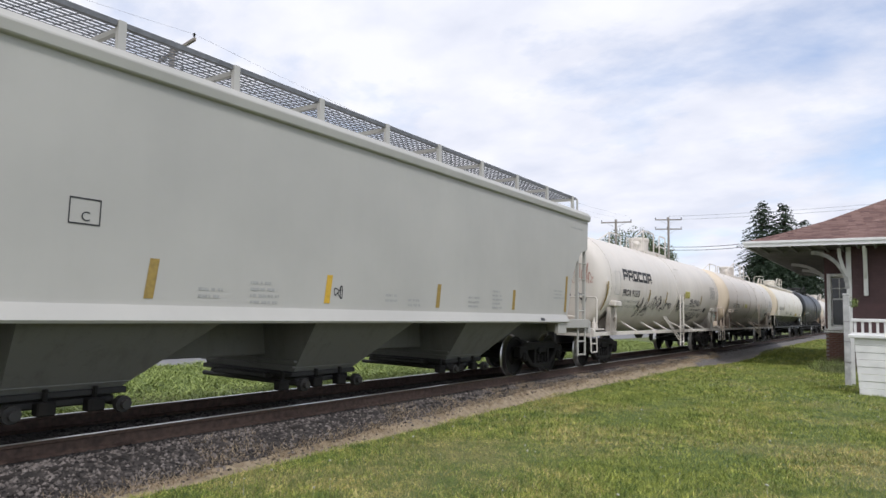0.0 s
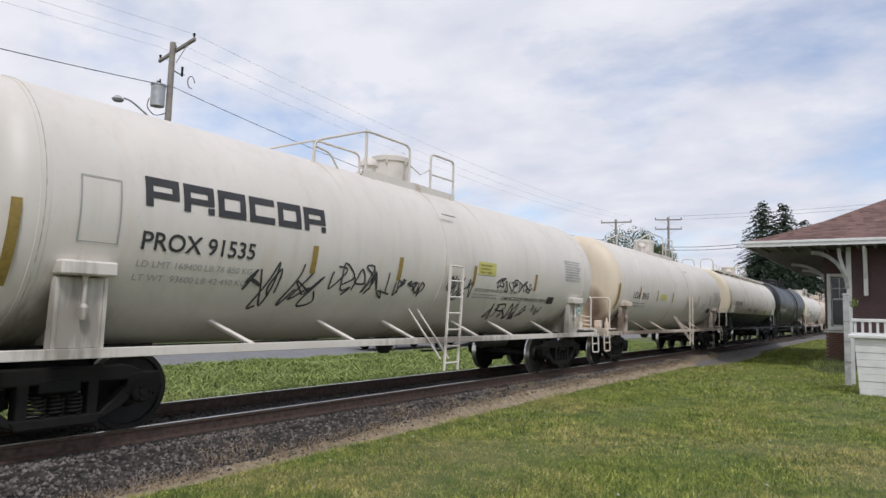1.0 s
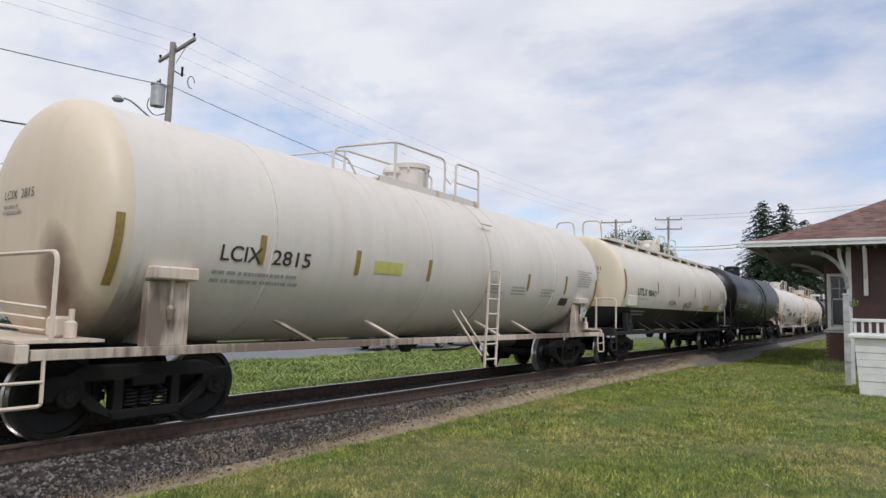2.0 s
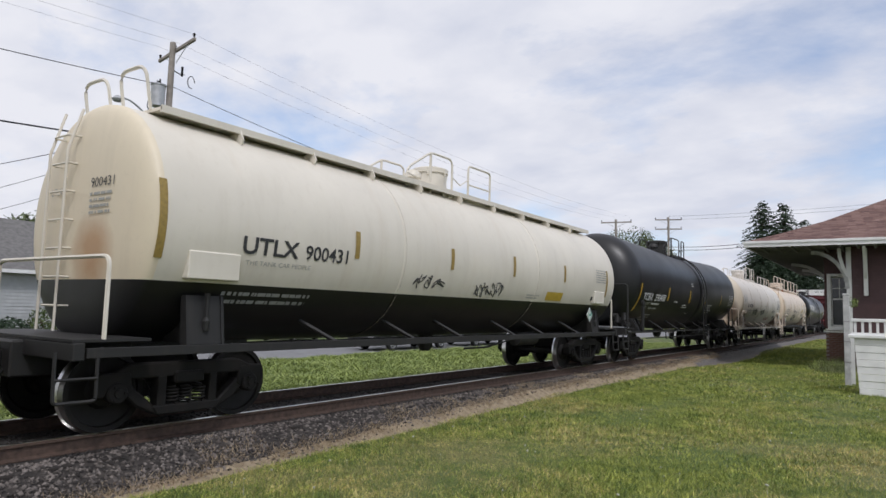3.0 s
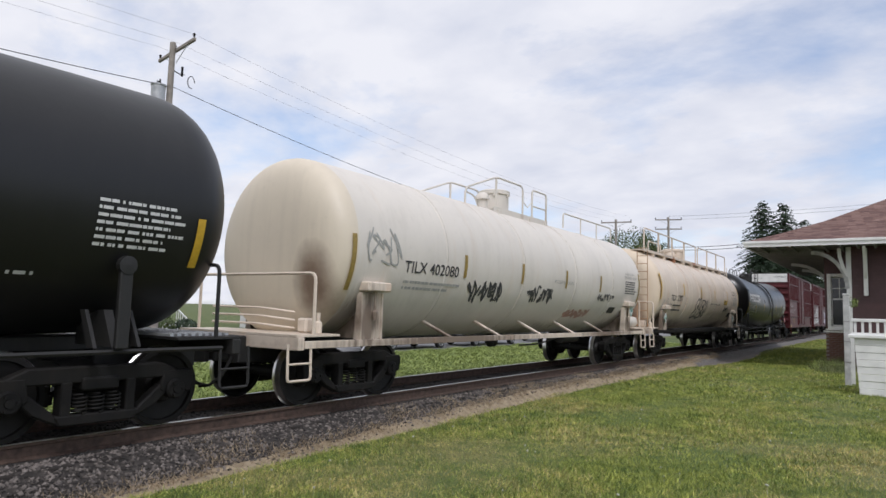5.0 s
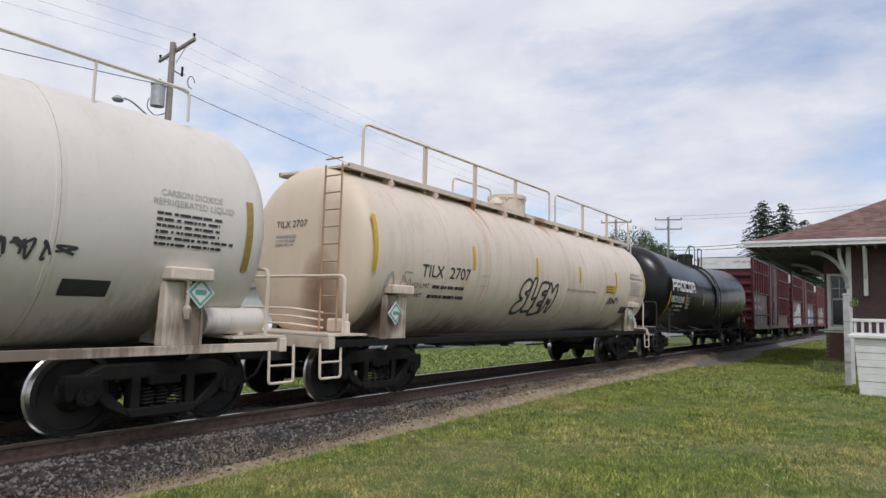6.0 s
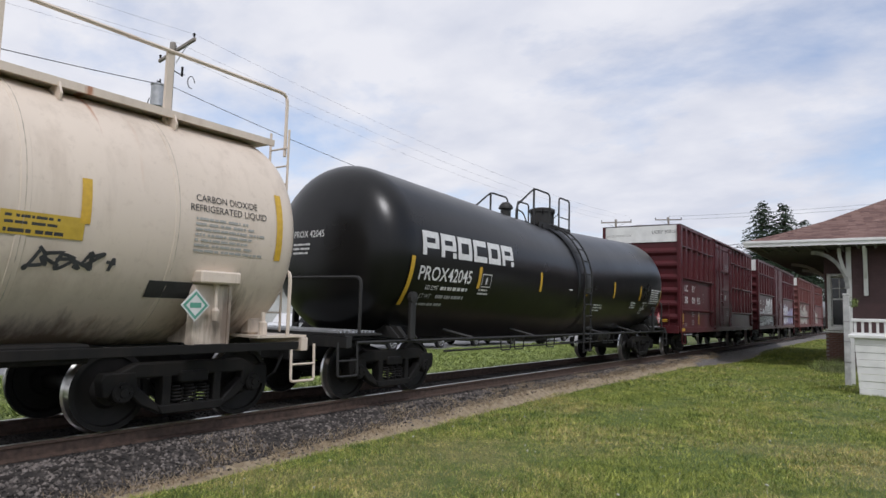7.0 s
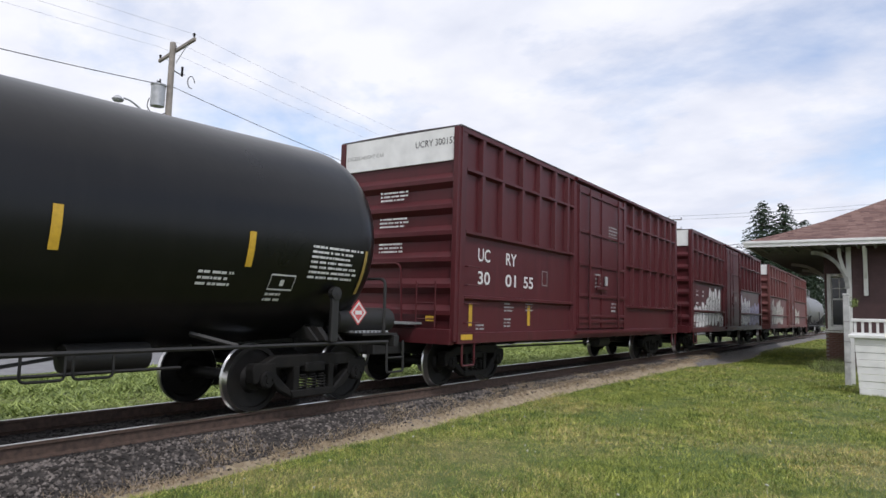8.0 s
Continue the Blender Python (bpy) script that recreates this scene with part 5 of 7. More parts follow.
# ---- boxcars ----
def boxcar(label, at, half, paint_m, marks, seed, band=True, post_foot=2.98):
    rng = random.Random(seed)
    car = tagged(new("boxcar"), label, "boxcar", "freight train")
    TRAIN.append((car, at))
    y0, y1, zb, zt = -half, half, 0.98, 4.93
    d0, d1 = -1.87, 1.60              # door opening
    k = half / 7.25
    bm = bmesh.new()
    box(bm, -1.44, 1.44, y0, y1, zb, zt)
    part("body", bm, paint_m, car)
    bm = bmesh.new()
    prism(bm, [(-1.53, 4.93), (1.53, 4.93), (1.53, 4.965), (0, 4.985), (-1.53, 4.965)], "y", y0 - 0.04, y1 + 0.04)
    for i in range(13):
        y = y0 + 0.6 + i * (2 * half - 1.2) / 12
        prism(bm, [(-1.45, 4.96), (1.45, 4.96), (0, 5.0)], "y", y - 0.04, y + 0.04)
    part("roof", bm, M_ROOFSTEEL, car)
    for s in (1, -1):
        def px(a, b):
            return min(a * s, b * s), max(a * s, b * s)
        bm = bmesh.new()
        box(bm, *px(1.44, 1.53), y0, y1, 0.86, 1.06, 0.006)
        box(bm, *px(1.44, 1.53), y0, y1, 4.84, 4.95, 0.006)
        part("side_sill", bm, paint_m, car)
        for y in [-half + 0.1, -6.44 * k, -5.65 * k, -4.77 * k, -3.95 * k, -3.12 * k, -2.4 * k, d0 - 0.1] + [d1 + 0.1, 2.45 * k, 3.3 * k, 4.15 * k, 5.0 * k, 5.8 * k, 6.5 * k, half - 0.1]:
            bm = bmesh.new()
            ends = abs(y) > half - 0.2 or abs(y) < 2.0
            w = 0.09 if ends else 0.05
            prism(bm, [(1.44 * s, y - w - 0.03), (1.53 * s, y - w), (1.53 * s, y + w), (1.44 * s, y + w + 0.03)], "z", 1.06 if ends else post_foot if y > 0 else 2.98, 4.84)
            part("side_post", bm, paint_m, car)
        for z in (1.72, 2.95, 4.15):
            for a, b in ((-half + 0.2, d0 - 0.1), (d1 + 0.1, half - 0.2)):
                bm = bmesh.new()
                prism(bm, [(1.44 * s, z - 0.06), (1.535 * s, z - 0.02), (1.535 * s, z + 0.03), (1.44 * s, z + 0.045)], "y", a, b)
                part("side_rail", bm, paint_m, car)
        bm = bmesh.new()
        box(bm, *px(1.46, 1.545), d0, d1, 1.10, 4.80, 0.01)
        door = part("door", bm, paint_m, car)
        for z in (1.28, 1.42, 1.95, 2.75, 3.6, 4.62):
            bm = bmesh.new()
            box(bm, *px(1.545, 1.585), d0 + 0.03, d1 - 0.03, z - 0.04, z + 0.04, 0.006)
            part("door_rib", bm, paint_m, door)
        for y in (d0 + 0.08, -0.25, d1 - 0.08):
            bm = bmesh.new()
            box(bm, *px(1.545, 1.572), y - 0.04, y + 0.04, 1.12, 4.78)
            part("door_stile", bm, paint_m, door)
        for y in (-1.2, 0.9):
            bm = bmesh.new()
            tube(bm, [(1.61 * s, y, 1.1), (1.61 * s, y, 4.75)], 0.026, 6)
            part("lock_rod", bm, paint_m, door)
        bm = bmesh.new()
        box(bm, *px(1.585, 1.64), -0.75, 0.05, 2.12, 2.2, 0.01)
        part("door_handle", bm, paint_m, door)
        for y in (-0.62, -0.05):
            bm = bmesh.new()
            box(bm, *px(1.585, 1.64), y - 0.06, y + 0.06, 2.25, 2.5, 0.012)
            part("lock_box", bm, M_DIMLET if y > -0.3 else paint_m, door)
        for z in (4.86, 0.96):
            bm = bmesh.new()
            box(bm, *px(1.53, 1.60), -2.0, 5.2, z, z + 0.07)
            part("door_track", bm, paint_m, car)
        for e in (1, -1):
            bm = bmesh.new()
            yy = (half - 0.4) * e
            tube(bm, bent([(1.5 * s, yy - 0.2, 0.86), (1.5 * s, yy - 0.2, 0.45), (1.5 * s, yy + 0.22, 0.45), (1.5 * s, yy + 0.22, 0.86)], 0.05), 0.02, 5)
            part("sill_step", bm, paint_m, car)
            for z in (1.25, 1.6, 1.95, 2.3):
                bm = bmesh.new()
                tube(bm, bent([(1.53 * s, yy - 0.22, z), (1.6 * s, yy - 0.22, z), (1.6 * s, yy + 0.22, z), (1.53 * s, yy + 0.22, z)], 0.03), 0.012, 5)
                part("grab_iron", bm, paint_m, car)
    for e in (1, -1):
        ye = half * e
        for z in (1.42, 1.92, 2.42, 2.92, 3.42, 3.92):
            bm = bmesh.new()
            prism(bm, [(ye, z - 0.15), (ye + e * 0.09, z - 0.04), (ye + e * 0.09, z + 0.04), (ye, z + 0.15)], "x", -1.40, 1.40)
            part("end_rib", bm, paint_m, car)
        if band:
            bm = bmesh.new()
            box(bm, -1.46, 1.46, min(ye, ye + e * 0.045), max(ye, ye + e * 0.045), 4.30, 4.93)
            part("end_band", bm, M_TRIM, car, "white painted band")
        bm = bmesh.new()
        for s in (1, -1):
            box(bm, min(1.40 * s, 1.51 * s), max(1.40 * s, 1.51 * s), min(ye - e * 0.05, ye + e * 0.1), max(ye - e * 0.05, ye + e * 0.1), 0.9, 4.93, 0.01)
        box(bm, -1.45, 1.45, min(ye, ye + e * 0.16), max(ye, ye + e * 0.16), 0.84, 1.12, 0.01)
        part("end_sill", bm, paint_m, car)
        bm = bmesh.new()
        box(bm, -0.7, 0.7, min(ye, ye + e * 0.42), max(ye, ye + e * 0.42), 1.19, 1.23)
        part("crossover_step", bm, M_GALV, car)
        bm = bmesh.new()
        sum_ladder(bm, 0, 0.68, 1.12, [1.3, 1.6, 1.9], 1.15, 2.0)
        for q in bm.verts:
            q.co = (q.co.y, ye + e * 0.17 + q.co.x, q.co.z)
        part("end_ladder", bm, paint_m, car)
        if e < 0:
            bm = bmesh.new()
            tube(bm, bent([(-0.9, ye - 0.2, 2.35), (0.3, ye - 0.2, 2.35), (0.36, ye - 0.2, 1.2)], 0.15), 0.022, 6)
            part("brake_pipe", bm, paint_m, car)
        bm = bmesh.new()
        box(bm, -0.3, 0.3, min(ye - e * 3, ye + e * 0.9), max(ye - e * 3, ye + e * 0.9), 0.62, 0.98, 0.02)
        part("draft_sill", bm, M_BLACK2, car)
        share("coupler", ME_COUPLER, car, pose(0, ye + e * 1.12, 0, 0, 0, 0 if e > 0 else 180))
        truck(car, (half - 1.4) * e)
    bm = bmesh.new()
    box(bm, -0.2, 0.2, -half + 1.4, half - 1.4, 0.72, 0.97, 0.02)
    for x in (0.5, -0.6):
        tube(bm, [(x, -5, 0.66), (x, 5, 0.6)], 0.025, 5)
    lathe(bm, [(-0.5, 0.0), (-0.46, 0.17), (0.4, 0.17), (0.45, 0.0)], "y", 14, (0.8, 1.6, 0.68))
    part("underframe", bm, M_BLACK2, car)

    def side(u, v):
        return Vector((1.4455, u + 7.7 - half, v))

    def front(u, v):
        return Vector((u, -half - (0.05 if v > 4.28 else 0.094), v))
    spec = (car, side, front, rng, 1.5, 3, 7.7, 6.3)
    marks(spec)
    return car


def near_marks(T):
    for s, u, v in (("UC", -6.93, 2.45), ("RY", -5.83, 2.45), ("30", -6.93, 2.0), ("01", -5.83, 2.0), ("55", -5.03, 2.0)):
        write(T, s, u, v, 0.26, M_LETTER, 0.015, width=0.46)
    for u in (-7.15, -4.75):
        bm = bmesh.new()
        quad_uv(bm, u - 0.06, u + 0.06, 1.18, 1.62)
        decal(T[0], "reflective_strip", bm, T[1], M_YELLOW)
    for uv in ((-5.85, 1.62, 0.4, 3), (-5.85, 1.3, 0.3, 3), (-6.95, 1.18, 0.35, 2), (-4.9, 1.64, 0.4, 3), (-2.45, 1.25, 0.25, 2), (-2.4, 2.75, 0.3, 3), (6.0, 2.3, 0.3, 8), (6.6, 1.4, 0.4, 5)):
        small_print(T, uv[0], uv[1], uv[2], uv[3], 0.07, M_DIMLET)
    bm = bmesh.new()
    ribbon_uv(bm, [(-4.1, 2.1), (-3.85, 2.1), (-3.85, 2.42), (-4.1, 2.42)], 0.02, True)
    decal(T[0], "stencil_box", bm, T[1], M_DIMLET)
    dm = T[:1] + (lambda u, v: Vector((1.548, u + 0.2, v)),) + T[2:]
    small_print(dm, 0.1, 3.9, 0.8, 5, 0.09, M_DIMLET)
    small_print(dm, -0.9, 2.5, 0.5, 4, 0.11, M_DIMLET)
    small_print(dm, 0.3, 1.75, 0.4, 3, 0.1, M_DIMLET)
    write(T, "UCRY 300155", 0.45, 4.62, 0.14, M_INK, surf="front", width=0.95)
    write(T, "EXCESS HEIGHT CAR", -1.35, 4.55, 0.08, M_FAINT, surf="front", width=1.0)
    for v in (3.75, 3.22, 2.72):
        small_print(T, -0.35, v, 0.75, 3, 0.075, M_LETTER, "front")
    patch_on(T, 0.85, 1.05, 1.26, 1.36, M_YELLOW, surf="front")
    bm = bmesh.new()
    quad_uv(bm, -7.6, -7.2, 0.93, 1.03)
    decal(T[0], "reflective_strip", bm, lambda u, v: Vector((1.535, u + 0.45, v)), M_YELLOW)


def mid_marks(T):
    rng = T[3]
    for uv in ((-6.8, 2.5, 0.4, 2), (-5.8, 2.5, 0.4, 2), (-6.8, 2.0, 0.4, 1), (3.0, 2.2, 0.5, 3)):
        small_print(T, uv[0], uv[1], uv[2], uv[3], 0.18, M_LETTER)
    throw_piece(T, -7.5, 1.02, 2.6, 1.15, 5, M_SILVER, M_MID)
    throw_piece(T, -5.2, 1.08, 2.7, 1.85, 5, M_SILVER, M_MID)
    throw_piece(T, -2.6, 1.02, 0.7, 0.8, 2, M_SILVER, M_MID)
    throw_piece(T, 2.3, 1.1, 2.6, 1.65, 5, M_SILVER, M_VIOLET)
    throw_piece(T, 4.7, 1.1, 3.1, 1.45, 6, M_LILAC, M_VIOLET)
    small_print(T, -0.5, 4.6, 0.9, 1, 0.1, M_FAINT, "front")


def back_marks(T):
    for uv in ((-6.8, 2.4, 0.4, 3), (3.0, 2.2, 0.5, 3)):
        small_print(T, uv[0], uv[1], uv[2], uv[3], 0.16, M_DIMLET)
    throw_piece(T, -6.4, 1.1, 5.0, 1.8, 8, M_PALEPAINT, M_MID)
    throw_piece(T, 3.2, 1.1, 4.6, 1.4, 7, M_PALEPAINT, M_MID)


boxcar("maroon high boxcar with white end band", 138.05, 7.25, M_MAROON, near_marks, 31, post_foot=1.75)
boxcar("maroon boxcar with silver and lilac graffiti", 155.5, 7.95, M_MAROON, mid_marks, 32)
boxcar("faded maroon boxcar with pale graffiti", 176.9, 10.2, M_MAROON2, back_marks, 33)


# ---- covered hopper ----
def hopper():
    car = tagged(new("hopper_car"), "light grey covered hopper car with roof walk", "hopper car", "freight train")
    TRAIN.append((car, 7.2))
    # lengths are along the car from its middle; rear truck at +7.2
    rear = [(7.45, 1.43), (7.62, 1.95), (7.75, 2.35), (8.0, 2.75), (8.32, 3.02), (8.68, 3.12), (8.70, 3.86)]
    outline = rear + [(-y, z) for y, z in reversed(rear)]
    bm = bmesh.new()
    prism(bm, outline, "x", 1.575, 1.60)
    prism(bm, outline, "x", -1.60, -1.575)
    part("side_sheet", bm, M_GREY, car)
    bm = bmesh.new()
    ins = [(7.0, 1.3), (7.9, 2.95), (8.3, 3.86), (-8.3, 3.86), (-7.9, 2.95), (-7.0, 1.3)]
    prism(bm, ins, "x", -1.57, 1.57)
    part("bin", bm, M_GREY, car)
    bm = bmesh.new()
    for s in (1, -1):
        pts = [(1.56, 3.84), (1.66, 3.86), (1.68, 3.98), (1.60, 4.08), (1.48, 4.08)]
        prism(bm, [(x * s, z) for x, z in pts], "y", -8.72, 8.72, 0.012)
    part("top_chord", bm, M_GREY, car)
    bm = bmesh.new()
    prism(bm, [(-1.5, 4.0), (1.5, 4.0), (1.48, 4.09), (0.75, 4.26), (0, 4.32), (-0.75, 4.26), (-1.48, 4.09)], "y", -8.6, 8.6)
    part("roof", bm, M_GREY, car)
    bm = bmesh.new()
    for s in (1, -1):
        prism(bm, [(1.5 * s, 1.25), (1.70 * s, 1.25), (1.72 * s, 1.28), (1.63 * s, 1.44), (1.5 * s, 1.44)], "y", -7.35, 7.35)
    part("side_sill", bm, M_GREY, car)
    # roof walk of open mesh on posts
    for s in (1, -1):
        bm = bmesh.new()
        for k in range(9):
            x = s * (0.62 + 0.085 * k)
            box(bm, x - 0.004, x + 0.004, -8.3, 8.6, 4.455, 4.475)
        for k in range(110):
            y = -8.3 + k * 16.9 / 109
            tube(bm, [(0.62 * s, y - 0.1, 4.466), (1.30 * s, y + 0.1, 4.466)], 0.0065, 4)
        box(bm, min(1.28 * s, 1.32 * s), max(1.28 * s, 1.32 * s), -8.3, 8.6, 4.44, 4.50)
        part("roof_walk", bm, M_GRATE, car)
        for k in range(12):
            y = 8.35 - k * 1.5
            bm = bmesh.new()
            prism(bm, [(1.30 * s, 4.06), (1.36 * s, 4.06), (1.34 * s, 4.50), (1.28 * s, 4.50)], "y", y - 0.045, y + 0.045)
            box(bm, min(0.55 * s, 1.3 * s), max(0.55 * s, 1.3 * s), y - 0.03, y + 0.03, 4.38, 4.44)
            part("walk_post", bm, M_GREY, car)
    # discharge hoppers
    for y in (-3.8, -0.05, 3.8):
        bm = bmesh.new()
        lo, hi = 0.52, 1.26
        b0, b1 = 0.6, 1.5
        bx0, bx1 = 1.0, 1.55
        vs = [(-bx0, y - b0, lo), (bx0, y - b0, lo), (bx0, y + b0, lo), (-bx0, y + b0, lo), (-bx1, y - 0.72, hi), (bx1, y - 0.72, hi), (bx1, y + b1, hi), (-bx1, y + b1, hi)]
        v = [bm.verts.new(p) for p in vs]
        for q in ((0, 1, 2, 3), (4, 7, 6, 5), (0, 4, 5, 1), (1, 5, 6, 2), (2, 6, 7, 3), (3, 7, 4, 0)):
            bm.faces.new([v[i] for i in q])
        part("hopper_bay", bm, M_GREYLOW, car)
        bm = bmesh.new()
        box(bm, -1.04, 1.04, y - 0.66, y + 0.66, 0.46, 0.53, 0.01)
        box(bm, -1.0, 1.0, y - 0.55, y + 0.55, 0.36, 0.45, 0.02)
        box(bm, -0.6, 0.6, y - 0.8, y - 0.6, 0.42, 0.5, 0.02)
        gate = part("discharge_gate", bm, M_BLACK2, car)
        for z, out in ((0.60, 1.06), (0.68, 1.10)):
            bm = bmesh.new()
            box(bm, -out, out, y - 0.68, y + 0.68 + (z - 0.6), z - 0.012, z + 0.012)
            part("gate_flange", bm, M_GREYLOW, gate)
        for d in (-0.55, 0.55):
            bm = bmesh.new()
            tube(bm, [(-1.15, y + d, 0.36), (1.15, y + d, 0.36)], 0.035, 8)
            lathe(bm, [(1.12, 0.09), (1.2, 0.09), (1.2, 0.05), (1.26, 0.05)], "x", 10, (0, y + d, 0.36))
            part("gate_shaft", bm, M_BLACK2, gate)
        for d in (-0.85, -0.2, 0.3):
            bm = bmesh.new()
            box(bm, 0.98, 1.12, y + d - 0.09, y + d + 0.09, 0.30, 0.44, 0.015)
            tube(bm, [(1.05, y + d, 0.44), (1.05, y + d, 0.56)], 0.03, 6)
            part("gate_latch", bm, M_TRUCK, gate)
    bm = bmesh.new()
    box(bm, -0.42, 0.42, -8.9, 8.9, 0.74, 1.25, 0.02)
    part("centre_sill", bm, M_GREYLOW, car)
    for e in (1, -1):
        bm = bmesh.new()
        box(bm, -1.62, 1.62, min(8.75 * e, 8.9 * e), max(8.75 * e, 8.9 * e), 0.98, 1.28, 0.015)
        box(bm, -1.6, 1.6, min(7.35 * e, 8.8 * e), max(7.35 * e, 8.8 * e), 1.2, 1.25)
        for s in (1, -1):
            box(bm, min(1.45 * s, 1.62 * s), max(1.45 * s, 1.62 * s), min(7.3 * e, 8.8 * e), max(7.3 * e, 8.8 * e), 1.12, 1.33, 0.01)
            box(bm, min(1.55 * s, 1.66 * s), max(1.55 * s, 1.66 * s), min(6.85 * e, 7.3 * e), max(6.85 * e, 7.3 * e), 1.0, 1.26, 0.01)
        part("end_frame", bm, M_GREY, car)
        for s in (1, -1):
            bm = bmesh.new()
            for y in (8.22, 8.66):
                box(bm, 1.52 * s - 0.035, 1.52 * s + 0.035, e * y - 0.035, e * y + 0.035, 1.25, 3.15)
            for z in (1.55, 1.95, 2.35, 2.75):
                tube(bm, [(1.55 * s, e * 8.22, z), (1.55 * s, e * 8.66, z)], 0.014, 5)
            part("end_post", bm, M_GREY, car)
            bm = bmesh.new()
            for y in (8.2, 8.66):
                box(bm, 1.56 * s - 0.015, 1.56 * s + 0.015, e * y - 0.03, e * y + 0.03, 0.42, 1.2)
            for z in (0.45, 0.78):
                box(bm, 1.53 * s - 0.05, 1.53 * s + 0.05, min(e * 8.2, e * 8.66), max(e * 8.2, e * 8.66), z - 0.015, z + 0.015)
            part("sill_step", bm, M_GREY, car)
        if e > 0:
            bm = bmesh.new()
            box(bm, -0.9, -0.65, 8.6, 8.78, 1.3, 2.1, 0.02)
            part("brake_stand", bm, M_BLACK2, car)
            share("brake_wheel", ME_BRAKE, car, pose(-0.6, 8.86, 1.95))
        share("coupler", ME_COUPLER, car, pose(0, e * 9.25, 0, 0, 0, 0 if e > 0 else 180))
        truck(car, 7.2 * e)
        bm = bmesh.new()
        tube(bm, bent([(0.62, e * 8.5, 4.5), (0.62, e * 8.75, 4.5), (1.28, e * 8.75, 4.5), (1.28, e * 8.75, 4.05)], 0.06), 0.025, 6)
        part("roof_handrail", bm, M_GREY, car)

    def side(u, v):
        return Vector((1.605, u, v))
    T = (car, side, side, random.Random(7), 1.6, 3, 8, 7.2)
    for u, v0, v1, m in ((7.32, 1.51, 2.36, M_OCHRE), (4.75, 1.52, 1.93, M_OCHRE), (2.03, 1.51, 1.92, M_OCHRE), (-0.65, 1.52, 1.92, M_YELLOW), (-3.3, 1.51, 1.94, M_OCHRE)):
        bm = bmesh.new()
        quad_uv(bm, u - 0.055, u + 0.055, v0, v1, 0.12)
        decal(car, "reflective_strip", bm, side, m)
    for u, v, w, r in ((6.68, 1.97, 0.6, 3), (3.9, 1.85, 0.4, 5), (3.02, 1.7, 0.46, 3), (0.62, 1.66, 0.3, 2), (1.2, 1.6, 0.35, 2), (-1.97, 1.73, 0.46, 4), (-2.7, 1.62, 0.38, 2), (7.64, 3.58, 0.75, 1)):
        small_print(T, u, v, w, r, 0.08, M_FAINT)
    tag_paint(T, -0.5, 1.58, 0.2, 0.2, 3, M_INK, 0.015)
    bm = bmesh.new()
    ribbon_uv(bm, [(-4.17, 2.22), (-3.87, 2.22), (-3.87, 2.47), (-4.17, 2.47)], 0.02, True)
    decal(car, "stencil_box", bm, side, M_INK)
    write(T, "C", -4.06, 2.25, 0.1, M_INK)
    bm = bmesh.new()
    quad_uv(bm, 5.85, 6.05, 1.30, 1.36)
    decal(car, "sill_plate", bm, lambda u, v: Vector((1.725 - (v - 1.28) * 0.5, u, v)), M_INK)


hopper()


# ---- ground, track, roads ----
def lawn_z(x, y):
    """Height of the ground: a shallow bank of ballast under the rails, level turf either side."""
    if abs(x) <= 1.25:
        z = -0.178
    elif x > 1.25:
        z = -0.178 - 0.262 * min(1.0, (x - 1.25) / 0.45)
    else:
        z = -0.178 - 0.322 * min(1.0, (-x - 1.25) / 1.1)
    return z


def ground():
    xs = sorted(set([-1500, -600, -200, -80, -40, -25, -18, -14, -10, -6, -4, -3, -2.35, -1.8, -1.25, -0.6, 0, 0.6, 1.25, 1.4, 1.55, 1.7, 2.2] + [3 + i for i in range(12)] + [18, 25, 40, 80, 200, 600, 1500]))
    ys = sorted(set([-1500, -600, -200, -80, -40, -20, -10] + [i * 2 for i in range(-4, 40)] + [90, 120, 160, 220, 320, 600, 1500]))
    bm = bmesh.new()
    rng = random.Random(5)
    g = [[bm.verts.new((x, y, lawn_z(x, y) + (rng.uniform(-0.02, 0.02) if 2.2 < x < 15 and -5 < y < 75 else 0))) for x in xs] for y in ys]
    for j in range(len(ys) - 1):
        for i in range(len(xs) - 1):
            bm.faces.new((g[j][i], g[j][i + 1], g[j + 1][i + 1], g[j + 1][i]))
    ob = part("ground", bm, M_GROUND, smooth=True)
    tagged(ob, "mown lawn with ballast and dirt along the track", "ground", kind="structure")


